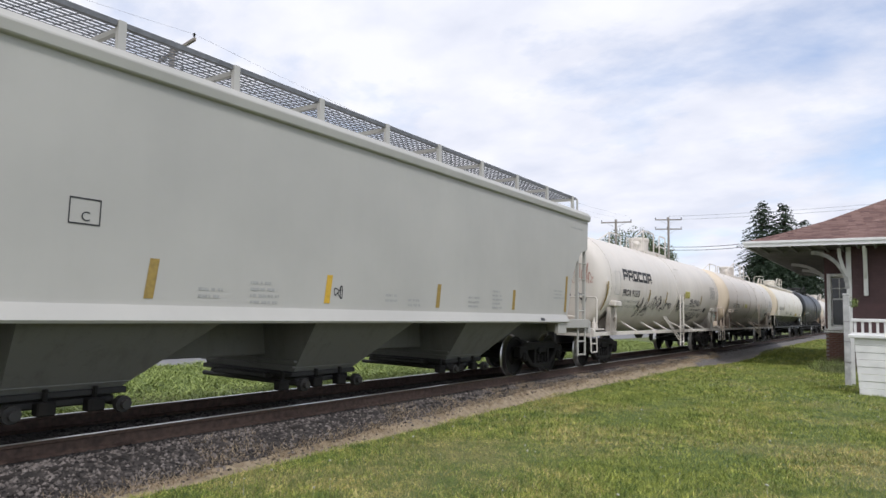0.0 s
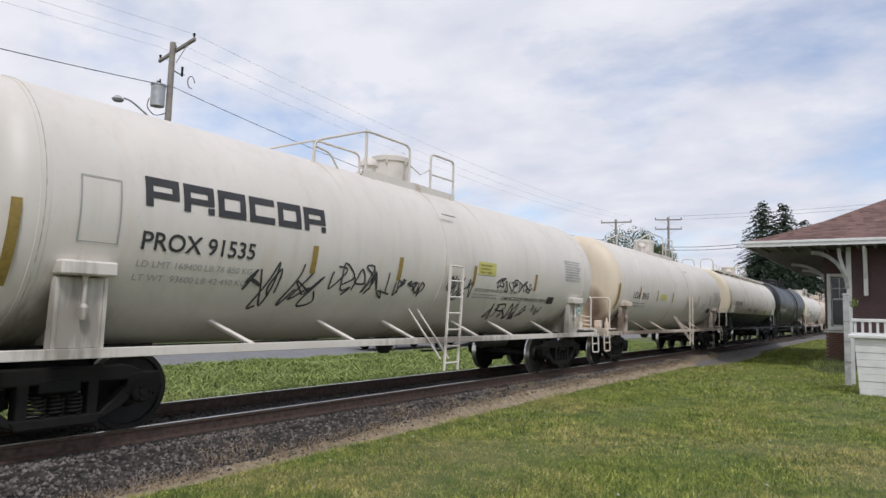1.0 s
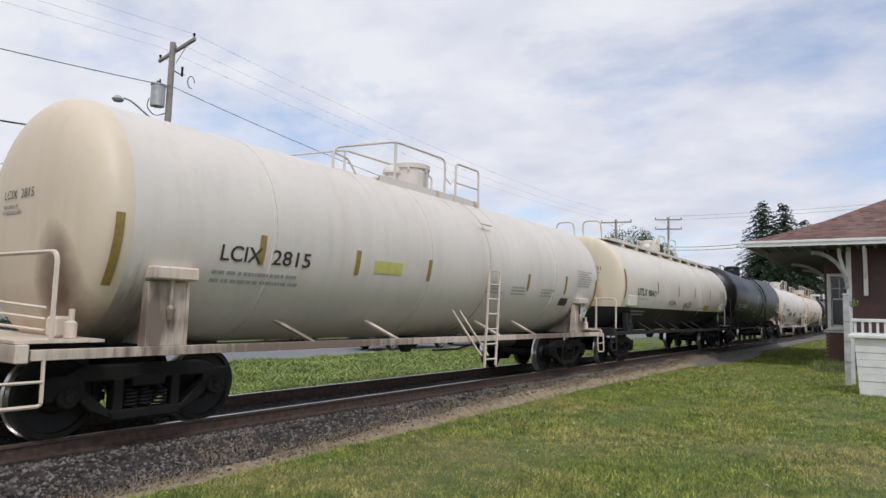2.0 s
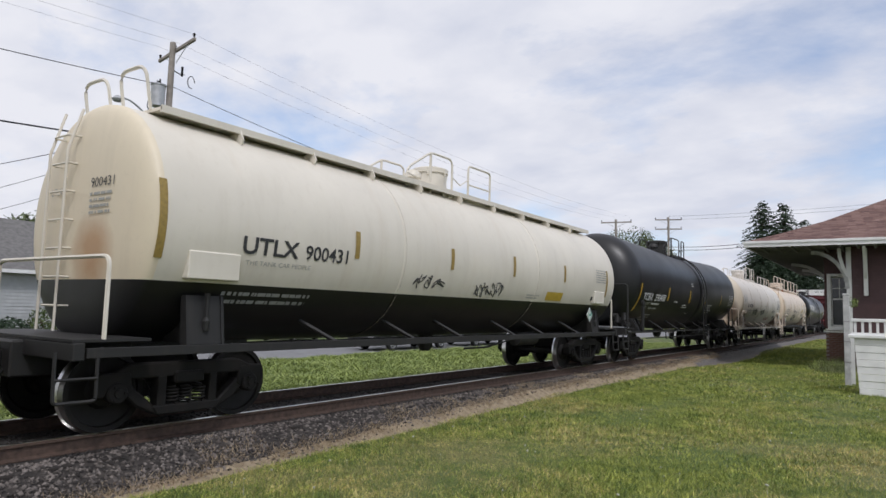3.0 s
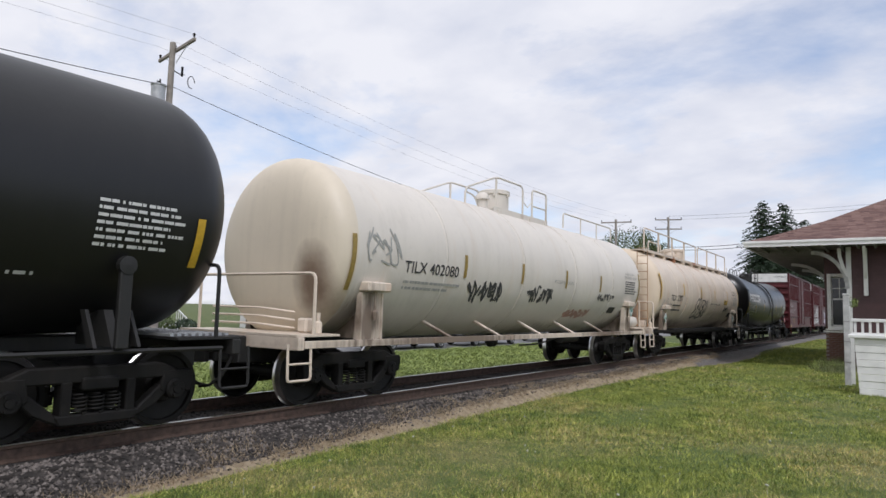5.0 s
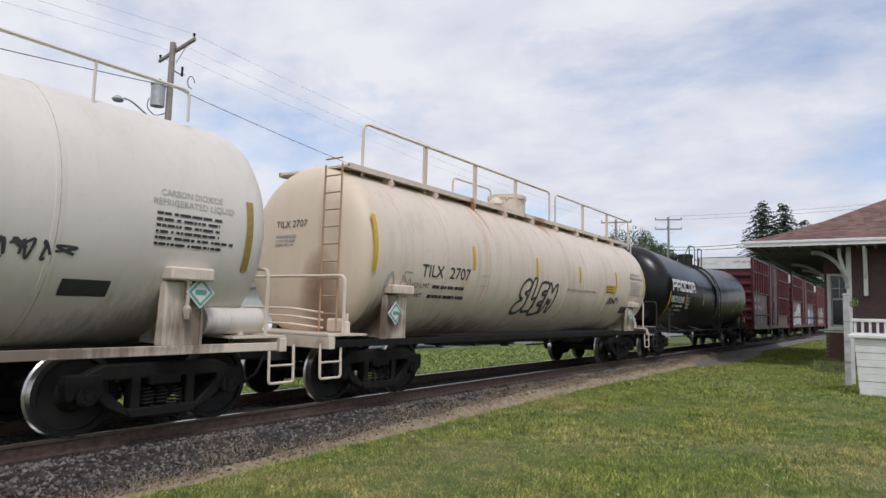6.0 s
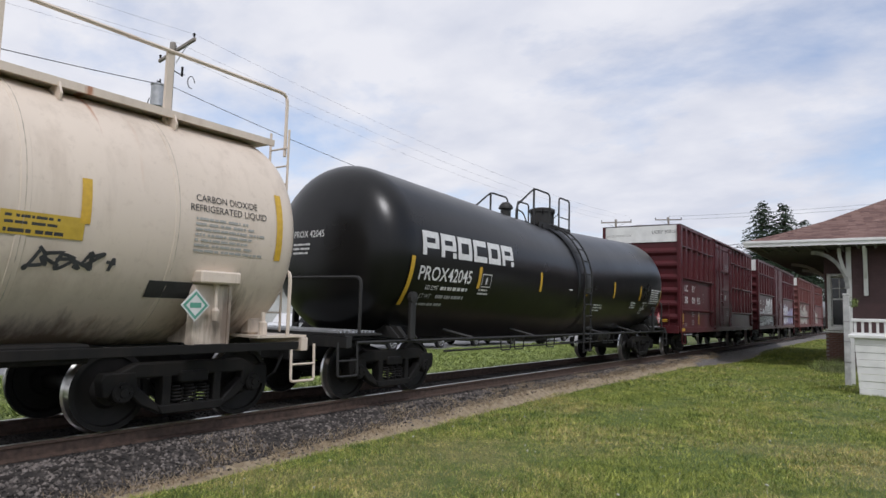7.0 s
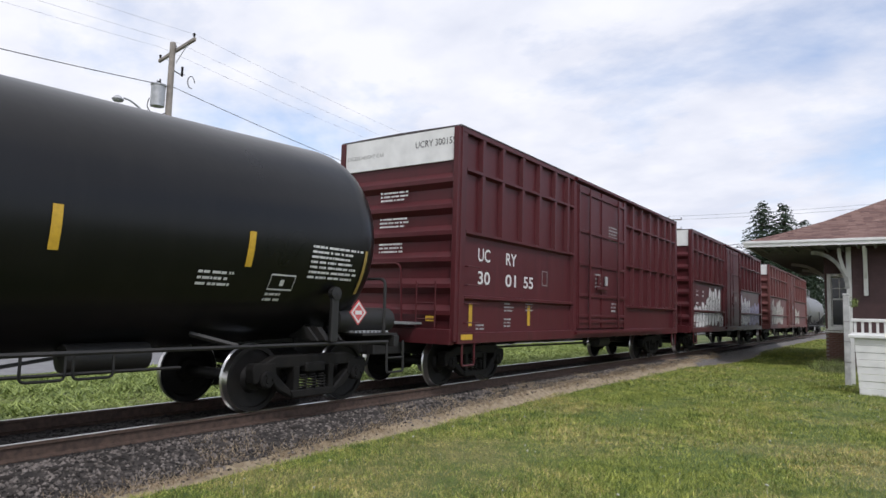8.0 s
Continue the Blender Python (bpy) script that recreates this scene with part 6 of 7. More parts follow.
def track():
    t = tagged(new("track"), "worn steel railway track on dark sleepers", "railway track", kind="structure")
    for s in (1, -1):
        bm = bmesh.new()
        c = 0.7525 * s
        web = [(-0.07, -0.172), (0.07, -0.172), (0.07, -0.160), (0.012, -0.140), (0.012, -0.045), (0.036, -0.032), (0.036, -0.006), (0.028, -0.001), (-0.028, -0.001), (-0.036, -0.006), (-0.036, -0.032), (-0.012, -0.045), (-0.012, -0.140), (-0.07, -0.160)]
        prism(bm, [(c + u, v) for u, v in web], "y", -150, 320)
        rail = part("rail", bm, M_RAILSIDE, t)
        bm = bmesh.new()
        box(bm, c - 0.022, c + 0.026, -150, 320, -0.003, 0.003)
        part("rail_head", bm, M_TREAD, rail, "polished running surface")
    bm = bmesh.new()
    box(bm, -1.28, 1.28, -0.11, 0.11, -0.36, -0.185, 0.012)
    me = mesh_of("sleeper", bm, M_TIE)
    rng = random.Random(3)
    for k in range(150):
        share("sleeper", me, t, pose(rng.uniform(-0.03, 0.03), -4 + k * 0.52, 0.0125, 0, 0, rng.uniform(-1, 1)))
    bm = bmesh.new()
    for k in range(240):
        y = 74.5 + k * 0.52
        box(bm, -1.28, 1.28, y - 0.11, y + 0.11, -0.36, -0.185)
    tagged(part("far_sleepers", bm, M_TIE, t), kind="stuff")


def scatter(name, label, cat, mat, verts, faces):
    me = bpy.data.meshes.new(name)
    nv, nf = len(verts), len(faces)
    me.vertices.add(nv)
    me.vertices.foreach_set("co", np.asarray(verts, dtype=np.float32).ravel())
    me.loops.add(nf * 3)
    me.loops.foreach_set("vertex_index", np.asarray(faces, dtype=np.int32).ravel())
    me.polygons.add(nf)
    me.polygons.foreach_set("loop_start", np.arange(0, nf * 3, 3, dtype=np.int32))
    me.update(calc_edges=True)
    me.materials.append(mat)
    ob = new(name, me)
    tagged(ob, label, cat, kind="stuff")
    return ob


def blades(x, y, z, h, w, rng, lean=0.6):
    """One tapered blade of grass for each place."""
    n = len(x)
    a = rng.uniform(0, 2 * np.pi, n)
    dx, dy = np.cos(a) * w / 2, np.sin(a) * w / 2
    lx, ly = rng.normal(0, lean, n) * h, rng.normal(0, lean, n) * h
    v = np.empty((n, 3, 3))
    v[:, 0] = np.stack([x - dx, y - dy, z], 1)
    v[:, 1] = np.stack([x + dx, y + dy, z], 1)
    v[:, 2] = np.stack([x + lx, y + ly, z + h], 1)
    return v.reshape(-1, 3), np.arange(n * 3).reshape(-1, 3)


def rocks(x, y, z, r, rng):
    """Rough eight-sided stones."""
    n = len(x)
    base = np.array([(1, 0, 0), (-1, 0, 0), (0, 1, 0), (0, -1, 0), (0, 0, 1), (0, 0, -1)], float)
    tri = np.array([(0, 2, 4), (2, 1, 4), (1, 3, 4), (3, 0, 4), (2, 0, 5), (1, 2, 5), (3, 1, 5), (0, 3, 5)])
    a = rng.uniform(0, 2 * np.pi, n)
    c, s = np.cos(a), np.sin(a)
    v = base[None] * rng.uniform(0.55, 1.25, (n, 6, 1)) * r[:, None, None] + rng.normal(0, 0.18, (n, 6, 3)) * r[:, None, None]
    v[:, :, 2] *= 0.75
    X = v[:, :, 0] * c[:, None] - v[:, :, 1] * s[:, None] + x[:, None]
    Y = v[:, :, 0] * s[:, None] + v[:, :, 1] * c[:, None] + y[:, None]
    Z = v[:, :, 2] + z[:, None]
    return np.stack([X, Y, Z], 2).reshape(-1, 3), (tri[None] + np.arange(n)[:, None, None] * 6).reshape(-1, 3)


def ground_cover():
    rng = np.random.default_rng(4)
    # lawn: thick near, thinner far
    P = []
    for n, x0, x1, y0, y1, h0, h1, w in ((150000, 1.6, 9.0, 3.2, 9.0, 0.025, 0.07, 0.009), (110000, 1.6, 10.0, 9.0, 17.0, 0.03, 0.075, 0.014), (60000, 1.6, 8.5, 17.0, 32.0, 0.035, 0.09, 0.024), (36000, 1.6, 5.7, 32.0, 76.0, 0.04, 0.1, 0.04), (40000, 2.0, 14.0, -6.0, 3.2, 0.03, 0.07, 0.016)):
        x, y = rng.uniform(x0, x1, n), rng.uniform(y0, y1, n)
        edge = 1.64 + 0.034 * np.clip(13 - y, 0, 9.5) + 0.04 * np.sin(y * 1.7) + 0.03 * np.sin(y * 4.3 + 1) + rng.normal(0, 0.03, n)
        edge = edge + 0.75 * np.clip((y - 25.5) / 4, 0, 1) * np.clip((42 - y) / 7, 0, 1)
        k = x > edge
        x, y = x[k], y[k]
        z = np.where(x < 1.7, -0.178 - 0.262 * np.clip((x - 1.25) / 0.45, 0, 1), -0.44) - 0.012
        P.append(blades(x, y, z, rng.uniform(h0, h1, len(x)), np.full(len(x), w), rng))
    off, V, F = 0, [], []
    for v, f in P:
        V.append(v)
        F.append(f + off)
        off += len(v)
    scatter("lawn_grass", "short green lawn with dry straw patches", "grass", M_BLADE, np.concatenate(V), np.concatenate(F))
    # taller growth across the track
    n = 170000
    x, y = rng.uniform(-10.3, -1.7, n), rng.uniform(1, 48, n)
    clump = 0.5 + 0.5 * np.sin(x * 2.1 + 3 * np.sin(y * 0.7)) * np.sin(y * 1.3 + 1.7 * np.sin(x))
    z = np.where(x > -2.35, -0.178 - 0.322 * np.clip((-x - 1.25) / 1.1, 0, 1), -0.5) - 0.01
    v, f = blades(x, y, z + rng.uniform(0, 0.09, n) * clump, rng.uniform(0.03, 0.10, n) * (0.5 + 1.2 * clump), rng.uniform(0.022, 0.052, n), rng, 1.3)
    scatter("verge_grass", "rough bright green verge beyond the rails", "grass", M_WEED, v, f)
    # ballast
    n = 60000
    x, y = rng.uniform(-2.0, 1.9, n), 2 + 40 * rng.uniform(0, 1, n) ** 1.6
    k = (x < 1.40 + 0.034 * np.clip(13 - y, 0, 9.5) + rng.normal(0, 0.09, n)) & (np.abs(np.abs(x) - 0.7525) > 0.10) & ((x > 0.5) | (rng.uniform(0, 1, n) < 0.5))
    x, y = x[k], y[k]
    z = np.where(x > 1.25, -0.178 - 0.262 * np.clip((x - 1.25) / 0.45, 0, 1), np.where(x < -1.25, -0.178 - 0.322 * np.clip((-x - 1.25) / 1.1, 0, 1), -0.178))
    size = rng.uniform(0.014, 0.038, len(x)) * np.where(y > 26, 0.6, 1.0)
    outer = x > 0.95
    for nm, lab, mt, k in (("ballast", "crushed grey and brown ballast stones", M_STONE, outer), ("track_ballast", "ballast between and beyond the rails, coloured dark as train shadow", M_STONE_DARK, ~outer)):
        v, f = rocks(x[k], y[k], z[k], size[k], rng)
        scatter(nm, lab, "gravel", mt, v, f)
    # dry stalks at the edge of the ballast
    n = 15000
    y = rng.uniform(3, 32, n)
    tuft = np.sin(y * 1.1 + 2) * np.sin(y * 2.7)
    x = 1.40 + 0.034 * np.clip(13 - y, 0, 9.5) + rng.normal(0, 0.07, n) - np.abs(rng.normal(0, 0.2, n)) * (tuft > 0.25)
    z = -0.178 - 0.262 * np.clip((x - 1.25) / 0.45, 0, 1)
    v, f = blades(x, y, z, rng.uniform(0.02, 0.09, n), np.full(n, 0.008), rng, 0.9)
    scatter("dry_stalks", "dry straw-coloured stalks along the verge", "grass", M_STRAW, v, f)
    # weeds at the foot of the station wall
    n = 1500
    x, y = rng.normal(5.95, 0.3, n), rng.uniform(28.9, 30.6, n)
    v, f = blades(x, y, np.full(n, -0.45), rng.uniform(0.08, 0.55, n) * rng.uniform(0.4, 1.0, n), rng.uniform(0.02, 0.045, n), rng, 0.7)
    scatter("wall_weeds", "straggling green weeds at the station wall", "weeds", M_WEED, v, f)
    # dandelion clocks and clover heads in the lawn
    n = 130
    x, y = rng.uniform(2.2, 8.5, n), rng.uniform(4, 26, n)
    up = rng.uniform(0.06, 0.16, n)
    v, f = rocks(x, y, -0.44 + up, rng.uniform(0.010, 0.024, n), rng)
    vs, fs = blades(x, y, np.full(n, -0.45), up, np.full(n, 0.008), rng, 0.02)
    v, f = np.concatenate([v, vs]), np.concatenate([f, fs + len(v)])
    scatter("seed_heads", "pale dandelion seed heads in the lawn", "flowers", M_SEED, v, f)


M_STRAW = leafy("dry_straw", (0.20, 0.14, 0.08), (0.45, 0.36, 0.24), 0.8)
M_SEED = leafy("seed_head", (0.30, 0.31, 0.24), (0.5, 0.5, 0.42), 0.8)
ground()
track()


def roads():
    bm = bmesh.new()
    box(bm, -17.5, -10.6, -120, 300, -0.56, -0.488)
    tagged(part("road", bm, M_ASPHALT), "pale worn asphalt road beyond the grass", "road", kind="structure")
    bm = bmesh.new()
    pts = [(1.3, 26), (1.8, 26.5), (2.15, 28.5), (2.4, 31), (2.42, 35), (2.0, 40), (1.8, 46), (1.75, 60), (2.0, 78), (30, 80), (30, 96), (2.0, 97), (1.8, 200), (1.3, 200)]
    prism(bm, pts, "z", -0.50, -0.425)
    tagged(part("gravel_lot", bm, M_GRAVEL), "grey gravel crossing beside the track", "gravel lot", kind="structure")


roads()


# ---- station ----
def station():
    st = tagged(new("station_building"), "old railway station with deep bracketed eaves", "station")
    X0, X1, Y0, Y1 = 5.71, 16.0, 30.7, 45.0
    ex, ey, ez = 3.2, 28.2, 4.33
    G = -0.45

    # walls: brick base, clapboard above, window opening in the end wall
    bm = bmesh.new()
    wx0, wx1, wz0, wz1 = 5.95, 6.55, 1.25, 3.25
    YN, XN = 29.5, 6.62
    box(bm, XN, X1, YN, YN + 0.2, G, 4.4)
    box(bm, XN, XN + 0.2, YN + 0.2, Y0 + 0.02, G, 4.4)
    for a, b, c, d in ((X0 + 0.02, wx0, 1.02, 4.45), (wx1, XN + 0.2, 1.02, 4.45), (wx0, wx1, 1.02, wz0), (wx0, wx1, wz1, 4.45)):
        box(bm, a, b, Y0 + 0.02, Y0 + 0.25, c, d)
    box(bm, X0 + 0.02, X0 + 0.25, Y0 + 0.25, Y1, 1.02, 4.45)
    box(bm, X1 - 0.25, X1, Y0 + 0.25, Y1, G, 4.45)
    box(bm, X0 + 0.25, X1 - 0.25, Y1 - 0.25, Y1, G, 4.45)
    wall = part("wall", bm, M_SIDING, st)
    for k in range(40):
        z = -0.40 + k * 0.12
        bm = bmesh.new()
        prism(bm, [(YN, z), (YN - 0.03, z), (YN - 0.01, z + 0.12), (YN, z + 0.12)], "x", XN, X1)
        part("clapboard", bm, M_SIDING, wall)
    bm = bmesh.new()
    box(bm, X0 + 0.03, XN, Y0 + 0.03, Y0 + 0.25, G, 1.02)
    box(bm, X0 + 0.03, X0 + 0.25, Y0 + 0.25, Y1, G, 1.02)
    base = part("brick_base", bm, M_MORTAR, st)
    bm = bmesh.new()
    box(bm, 0, 0.2, 0, 0.03, 0, 0.062, 0.004)
    me = mesh_of("brick", bm, M_BRICK)
    rng = random.Random(8)
    for r in range(20):
        for c in range(4):
            x = X0 + 0.03 + c * 0.213 + (r % 2) * 0.106
            share("brick", me, base, pose(x, Y0 + 0.002 + rng.uniform(-0.003, 0.003), G + r * 0.0735))
    bm = bmesh.new()
    box(bm, X0 - 0.03, XN, Y0 - 0.05, Y0 + 0.02, 1.0, 1.07)
    box(bm, X0 - 0.05, X0 + 0.02, Y0 + 0.02, Y1, 1.0, 1.07)
    part("water_table", bm, M_TRIM, st)
    # sash window
    bm = bmesh.new()
    for a, b, c, d in ((wx0 - 0.13, wx0, wz0 - 0.1, wz1 + 0.12), (wx1, wx1 + 0.13, wz0 - 0.1, wz1 + 0.12), (wx0, wx1, wz1, wz1 + 0.12), (wx0, wx1, wz0 - 0.1, wz0)):
        box(bm, a, b, Y0 - 0.05, Y0 + 0.05, c, d, 0.005)
    win = part("window", bm, M_TRIM, st, "white sash window with dark panes")
    bm = bmesh.new()
    zm = (wz0 + wz1) / 2 + 0.1
    for a, b, c, d in ((wx0, wx0 + 0.05, wz0, wz1), (wx1 - 0.05, wx1, wz0, wz1), (wx0, wx1, zm - 0.03, zm + 0.03), (wx0, wx1, wz0, wz0 + 0.06), (wx0, wx1, wz1 - 0.05, wz1), (wx0 + 0.28, wx0 + 0.31, zm, wz1), (wx0, wx1, zm + 0.42, zm + 0.45)):
        box(bm, a, b, Y0 + 0.05, Y0 + 0.09, c, d)
    part("sash", bm, M_TRIM, win)
    bm = bmesh.new()
    box(bm, wx0, wx1, Y0 + 0.095, Y0 + 0.105, wz0, wz1)
    part("pane", bm, M_GLASS, win)
    bm = bmesh.new()
    box(bm, wx0 - 0.2, wx1 + 0.2, Y0 - 0.12, Y0 - 0.05, wz0 - 0.16, wz0 - 0.1)
    part("window_sill", bm, M_TRIM, win)
    # soffit and fascia
    bm = bmesh.new()
    box(bm, ex, 18.5, ey, 47.5, ez + 0.02, ez + 0.06)
    part("soffit", bm, M_SOFFIT, st)
    bm = bmesh.new()
    box(bm, ex - 0.04, 18.5, ey - 0.04, ey, ez - 0.03, ez + 0.17)
    box(bm, ex - 0.07, 18.5, ey - 0.08, ey - 0.04, ez + 0.10, ez + 0.20, 0.01)
    box(bm, ex - 0.04, ex, ey, 47.5, ez - 0.03, ez + 0.17)
    box(bm, ex - 0.08, ex - 0.04, ey - 0.04, 47.5, ez + 0.10, ez + 0.20, 0.01)
    part("fascia", bm, M_TRIM, st)
    for k in range(26):
        x = ex + 0.5 + k * 0.55
        bm = bmesh.new()
        box(bm, x - 0.04, x + 0.04, ey + 0.05, Y0 + 0.05, ez - 0.08, ez + 0.02)
        part("rafter_tail", bm, M_SOFFIT, st)
    for k in range(30):
        y = Y0 + k * 0.55
        bm = bmesh.new()
        box(bm, ex + 0.05, X0 + 0.05, y - 0.04, y + 0.04, ez - 0.08, ez + 0.02)
        part("rafter_tail", bm, M_SOFFIT, st)
    # hipped roof with flared eaves
    ridge = [(0.0, 0.19), (1.2, 0.62), (2.6, 1.22), (4.6, 2.25), (7.5, 4.1)]
    xe1, ye1 = 18.5, 47.5
    bm = bmesh.new()
    rings = []
    for d, h in ridge:
        z = ez + h
        rings.append([bm.verts.new(p) for p in ((ex + d, ey + d, z), (xe1 - d, ey + d, z), (xe1 - d, ye1 - d, z), (ex + d, ye1 - d, z))])
    for a, b in zip(rings, rings[1:]):
        for k in range(4):
            bm.faces.new((a[k], a[(k + 1) % 4], b[(k + 1) % 4], b[k]))
    bm.faces.new(rings[-1])
    roof = part("roof", bm, M_ROOFB, st)
    # courses of shingles on the two slopes that show
    dist = [0]
    for (d0, h0), (d1, h1) in zip(ridge, ridge[1:]):
        dist.append(dist[-1] + math.hypot(d1 - d0, h1 - h0))

    def on(sl):
        for i in range(len(ridge) - 1):
            if sl <= dist[i + 1]:
                t = (sl - dist[i]) / (dist[i + 1] - dist[i])
                return ridge[i][0] + t * (ridge[i + 1][0] - ridge[i][0]), ridge[i][1] + t * (ridge[i + 1][1] - ridge[i][1])
        return ridge[-1]
    rng = random.Random(12)
    bm = bmesh.new()
    sl, row = 0.0, 0
    while sl < dist[-1] - 0.2:
        d0, h0 = on(sl - 0.0)
        d1, h1 = on(sl + 0.19)
        for slope in (0, 1):
            a0, a1 = (ex + d0, xe1 - d0) if slope == 0 else (ey + d0, ye1 - d0)
            p = a0 - 0.02
            first = True
            while p < min(a1, a0 + 14):
                w = rng.uniform(0.26, 0.36) * (0.5 if first and row % 2 else 1)
                first = False
                q = min(p + w - 0.012, a1)
                lift = 0.014 + rng.uniform(0, 0.006)
                c = [(p, d0, h0 + lift), (q, d0, h0 + lift), (q, d1, h1 + 0.003), (p, d1, h1 + 0.003), (p, d0, h0 - 0.005), (q, d0, h0 - 0.005)]
                vs = []
                for u, dd, hh in c:
                    vs.append(bm.verts.new((max(u, ex + dd), ey + dd, ez + hh) if slope == 0 else (ex + dd, max(u, ey + dd), ez + hh)))
                bm.faces.new(vs[:4])
                bm.faces.new((vs[4], vs[5], vs[1], vs[0]))
                p += w
        sl += 0.145
        row += 1
    tagged(part("shingles", bm, M_SHINGLE, roof), kind="stuff")
    # curved brackets
    for bx in (7.2, 9.6, 12.0):
        bm = bmesh.new()
        box(bm, bx - 0.07, bx + 0.07, YN - 0.16, YN - 0.032, 2.45, ez - 0.08, 0.01)
        prism(bm, [(YN - 0.16, 3.1), (YN - 0.16, 3.3), (YN - 0.95, ez - 0.08), (YN - 1.15, ez - 0.08)], "x", bx - 0.05, bx + 0.05)
        part("bracket", bm, M_TRIM, st)
    bm = bmesh.new()
    box(bm, XN - 0.05, XN + 0.12, YN - 0.06, YN - 0.032, 1.0, ez)
    part("corner_board", bm, M_TRIM, st)
    # greyer than the other brackets: shade under the eaves put into its colour
    bm = bmesh.new()
    arc = [(XN - 0.02 - 1.2 * (1 - math.cos(t)), 2.72 + 1.42 * math.sin(t)) for t in [math.pi / 2 * k / 10 for k in range(11)]]
    arc_beam(bm, arc, 0.14, "y", YN - 0.08, YN + 0.06)
    part("bracket", bm, M_POSTW, st)
    bm = bmesh.new()
    arc_beam(bm, [(6.36, ez - 0.05), (6.38, ez - 0.4), (6.48, ez - 0.8), (6.64, ez - 1.15)], 0.12, "y", YN - 0.3, YN - 0.18)
    part("bracket", bm, M_TRIM, st)
    for by in (36.5, 41.0):
        bm = bmesh.new()
        box(bm, X0 - 0.14, X0 - 0.01, by - 0.07, by + 0.07, 2.45, ez - 0.08, 0.01)
        arc = [(X0 - 0.14 - 1.7 * (1 - math.cos(t)), 2.75 + 1.45 * math.sin(t)) for t in [math.pi / 2 * k / 8 for k in range(9)]]
        arc_beam(bm, arc, 0.14, "y", by - 0.05, by + 0.05)
        part("bracket", bm, M_TRIM, st)


def arc_beam(bm, pts, w, axis, a, b):
    """A curved timber of even width along a line of (u, v)."""
    lo, hi = [], []
    for i, p in enumerate(pts):
        q0, q1 = Vector(pts[max(0, i - 1)]), Vector(pts[min(len(pts) - 1, i + 1)])
        d = (q1 - q0).normalized() * w / 2
        lo.append((p[0] - d.y, p[1] + d.x))
        hi.append((p[0] + d.y, p[1] - d.x))
    va = [[bm.verts.new({"x": (c, u, v), "y": (u, c, v)}[axis]) for u, v in line] for line in (lo, hi) for c in (a, b)]
    for i in range(len(pts) - 1):
        for p, q in ((0, 1), (1, 3), (3, 2), (2, 0)):
            bm.faces.new((va[p][i], va[p][i + 1], va[q][i + 1], va[q][i]))
    for i in (0, len(pts) - 1):
        bm.faces.new((va[0][i], va[1][i], va[3][i], va[2][i]))


def shingle_mat():
    m, n, l, b = shader("red_brown_shingle")
    g = n.new("ShaderNodeNewGeometry").outputs["Random Per Island"]
    f = nz(n, l, obco(n), 1.2, 5)
    k = math_node(n, l, "MULTIPLY", math_node(n, l, "ADD", g, f), 0.5)
    l.new(ramp(n, l, k, 0.2, 0.8, (0.10, 0.052, 0.045), (0.235, 0.145, 0.125)), b.inputs["Base Color"])
    b.inputs["Roughness"].default_value = 0.9
    bump(n, l, b, nz(n, l, obco(n), 60, 4), 0.4, 0.004)
    return m


M_SHINGLE = shingle_mat()
station()


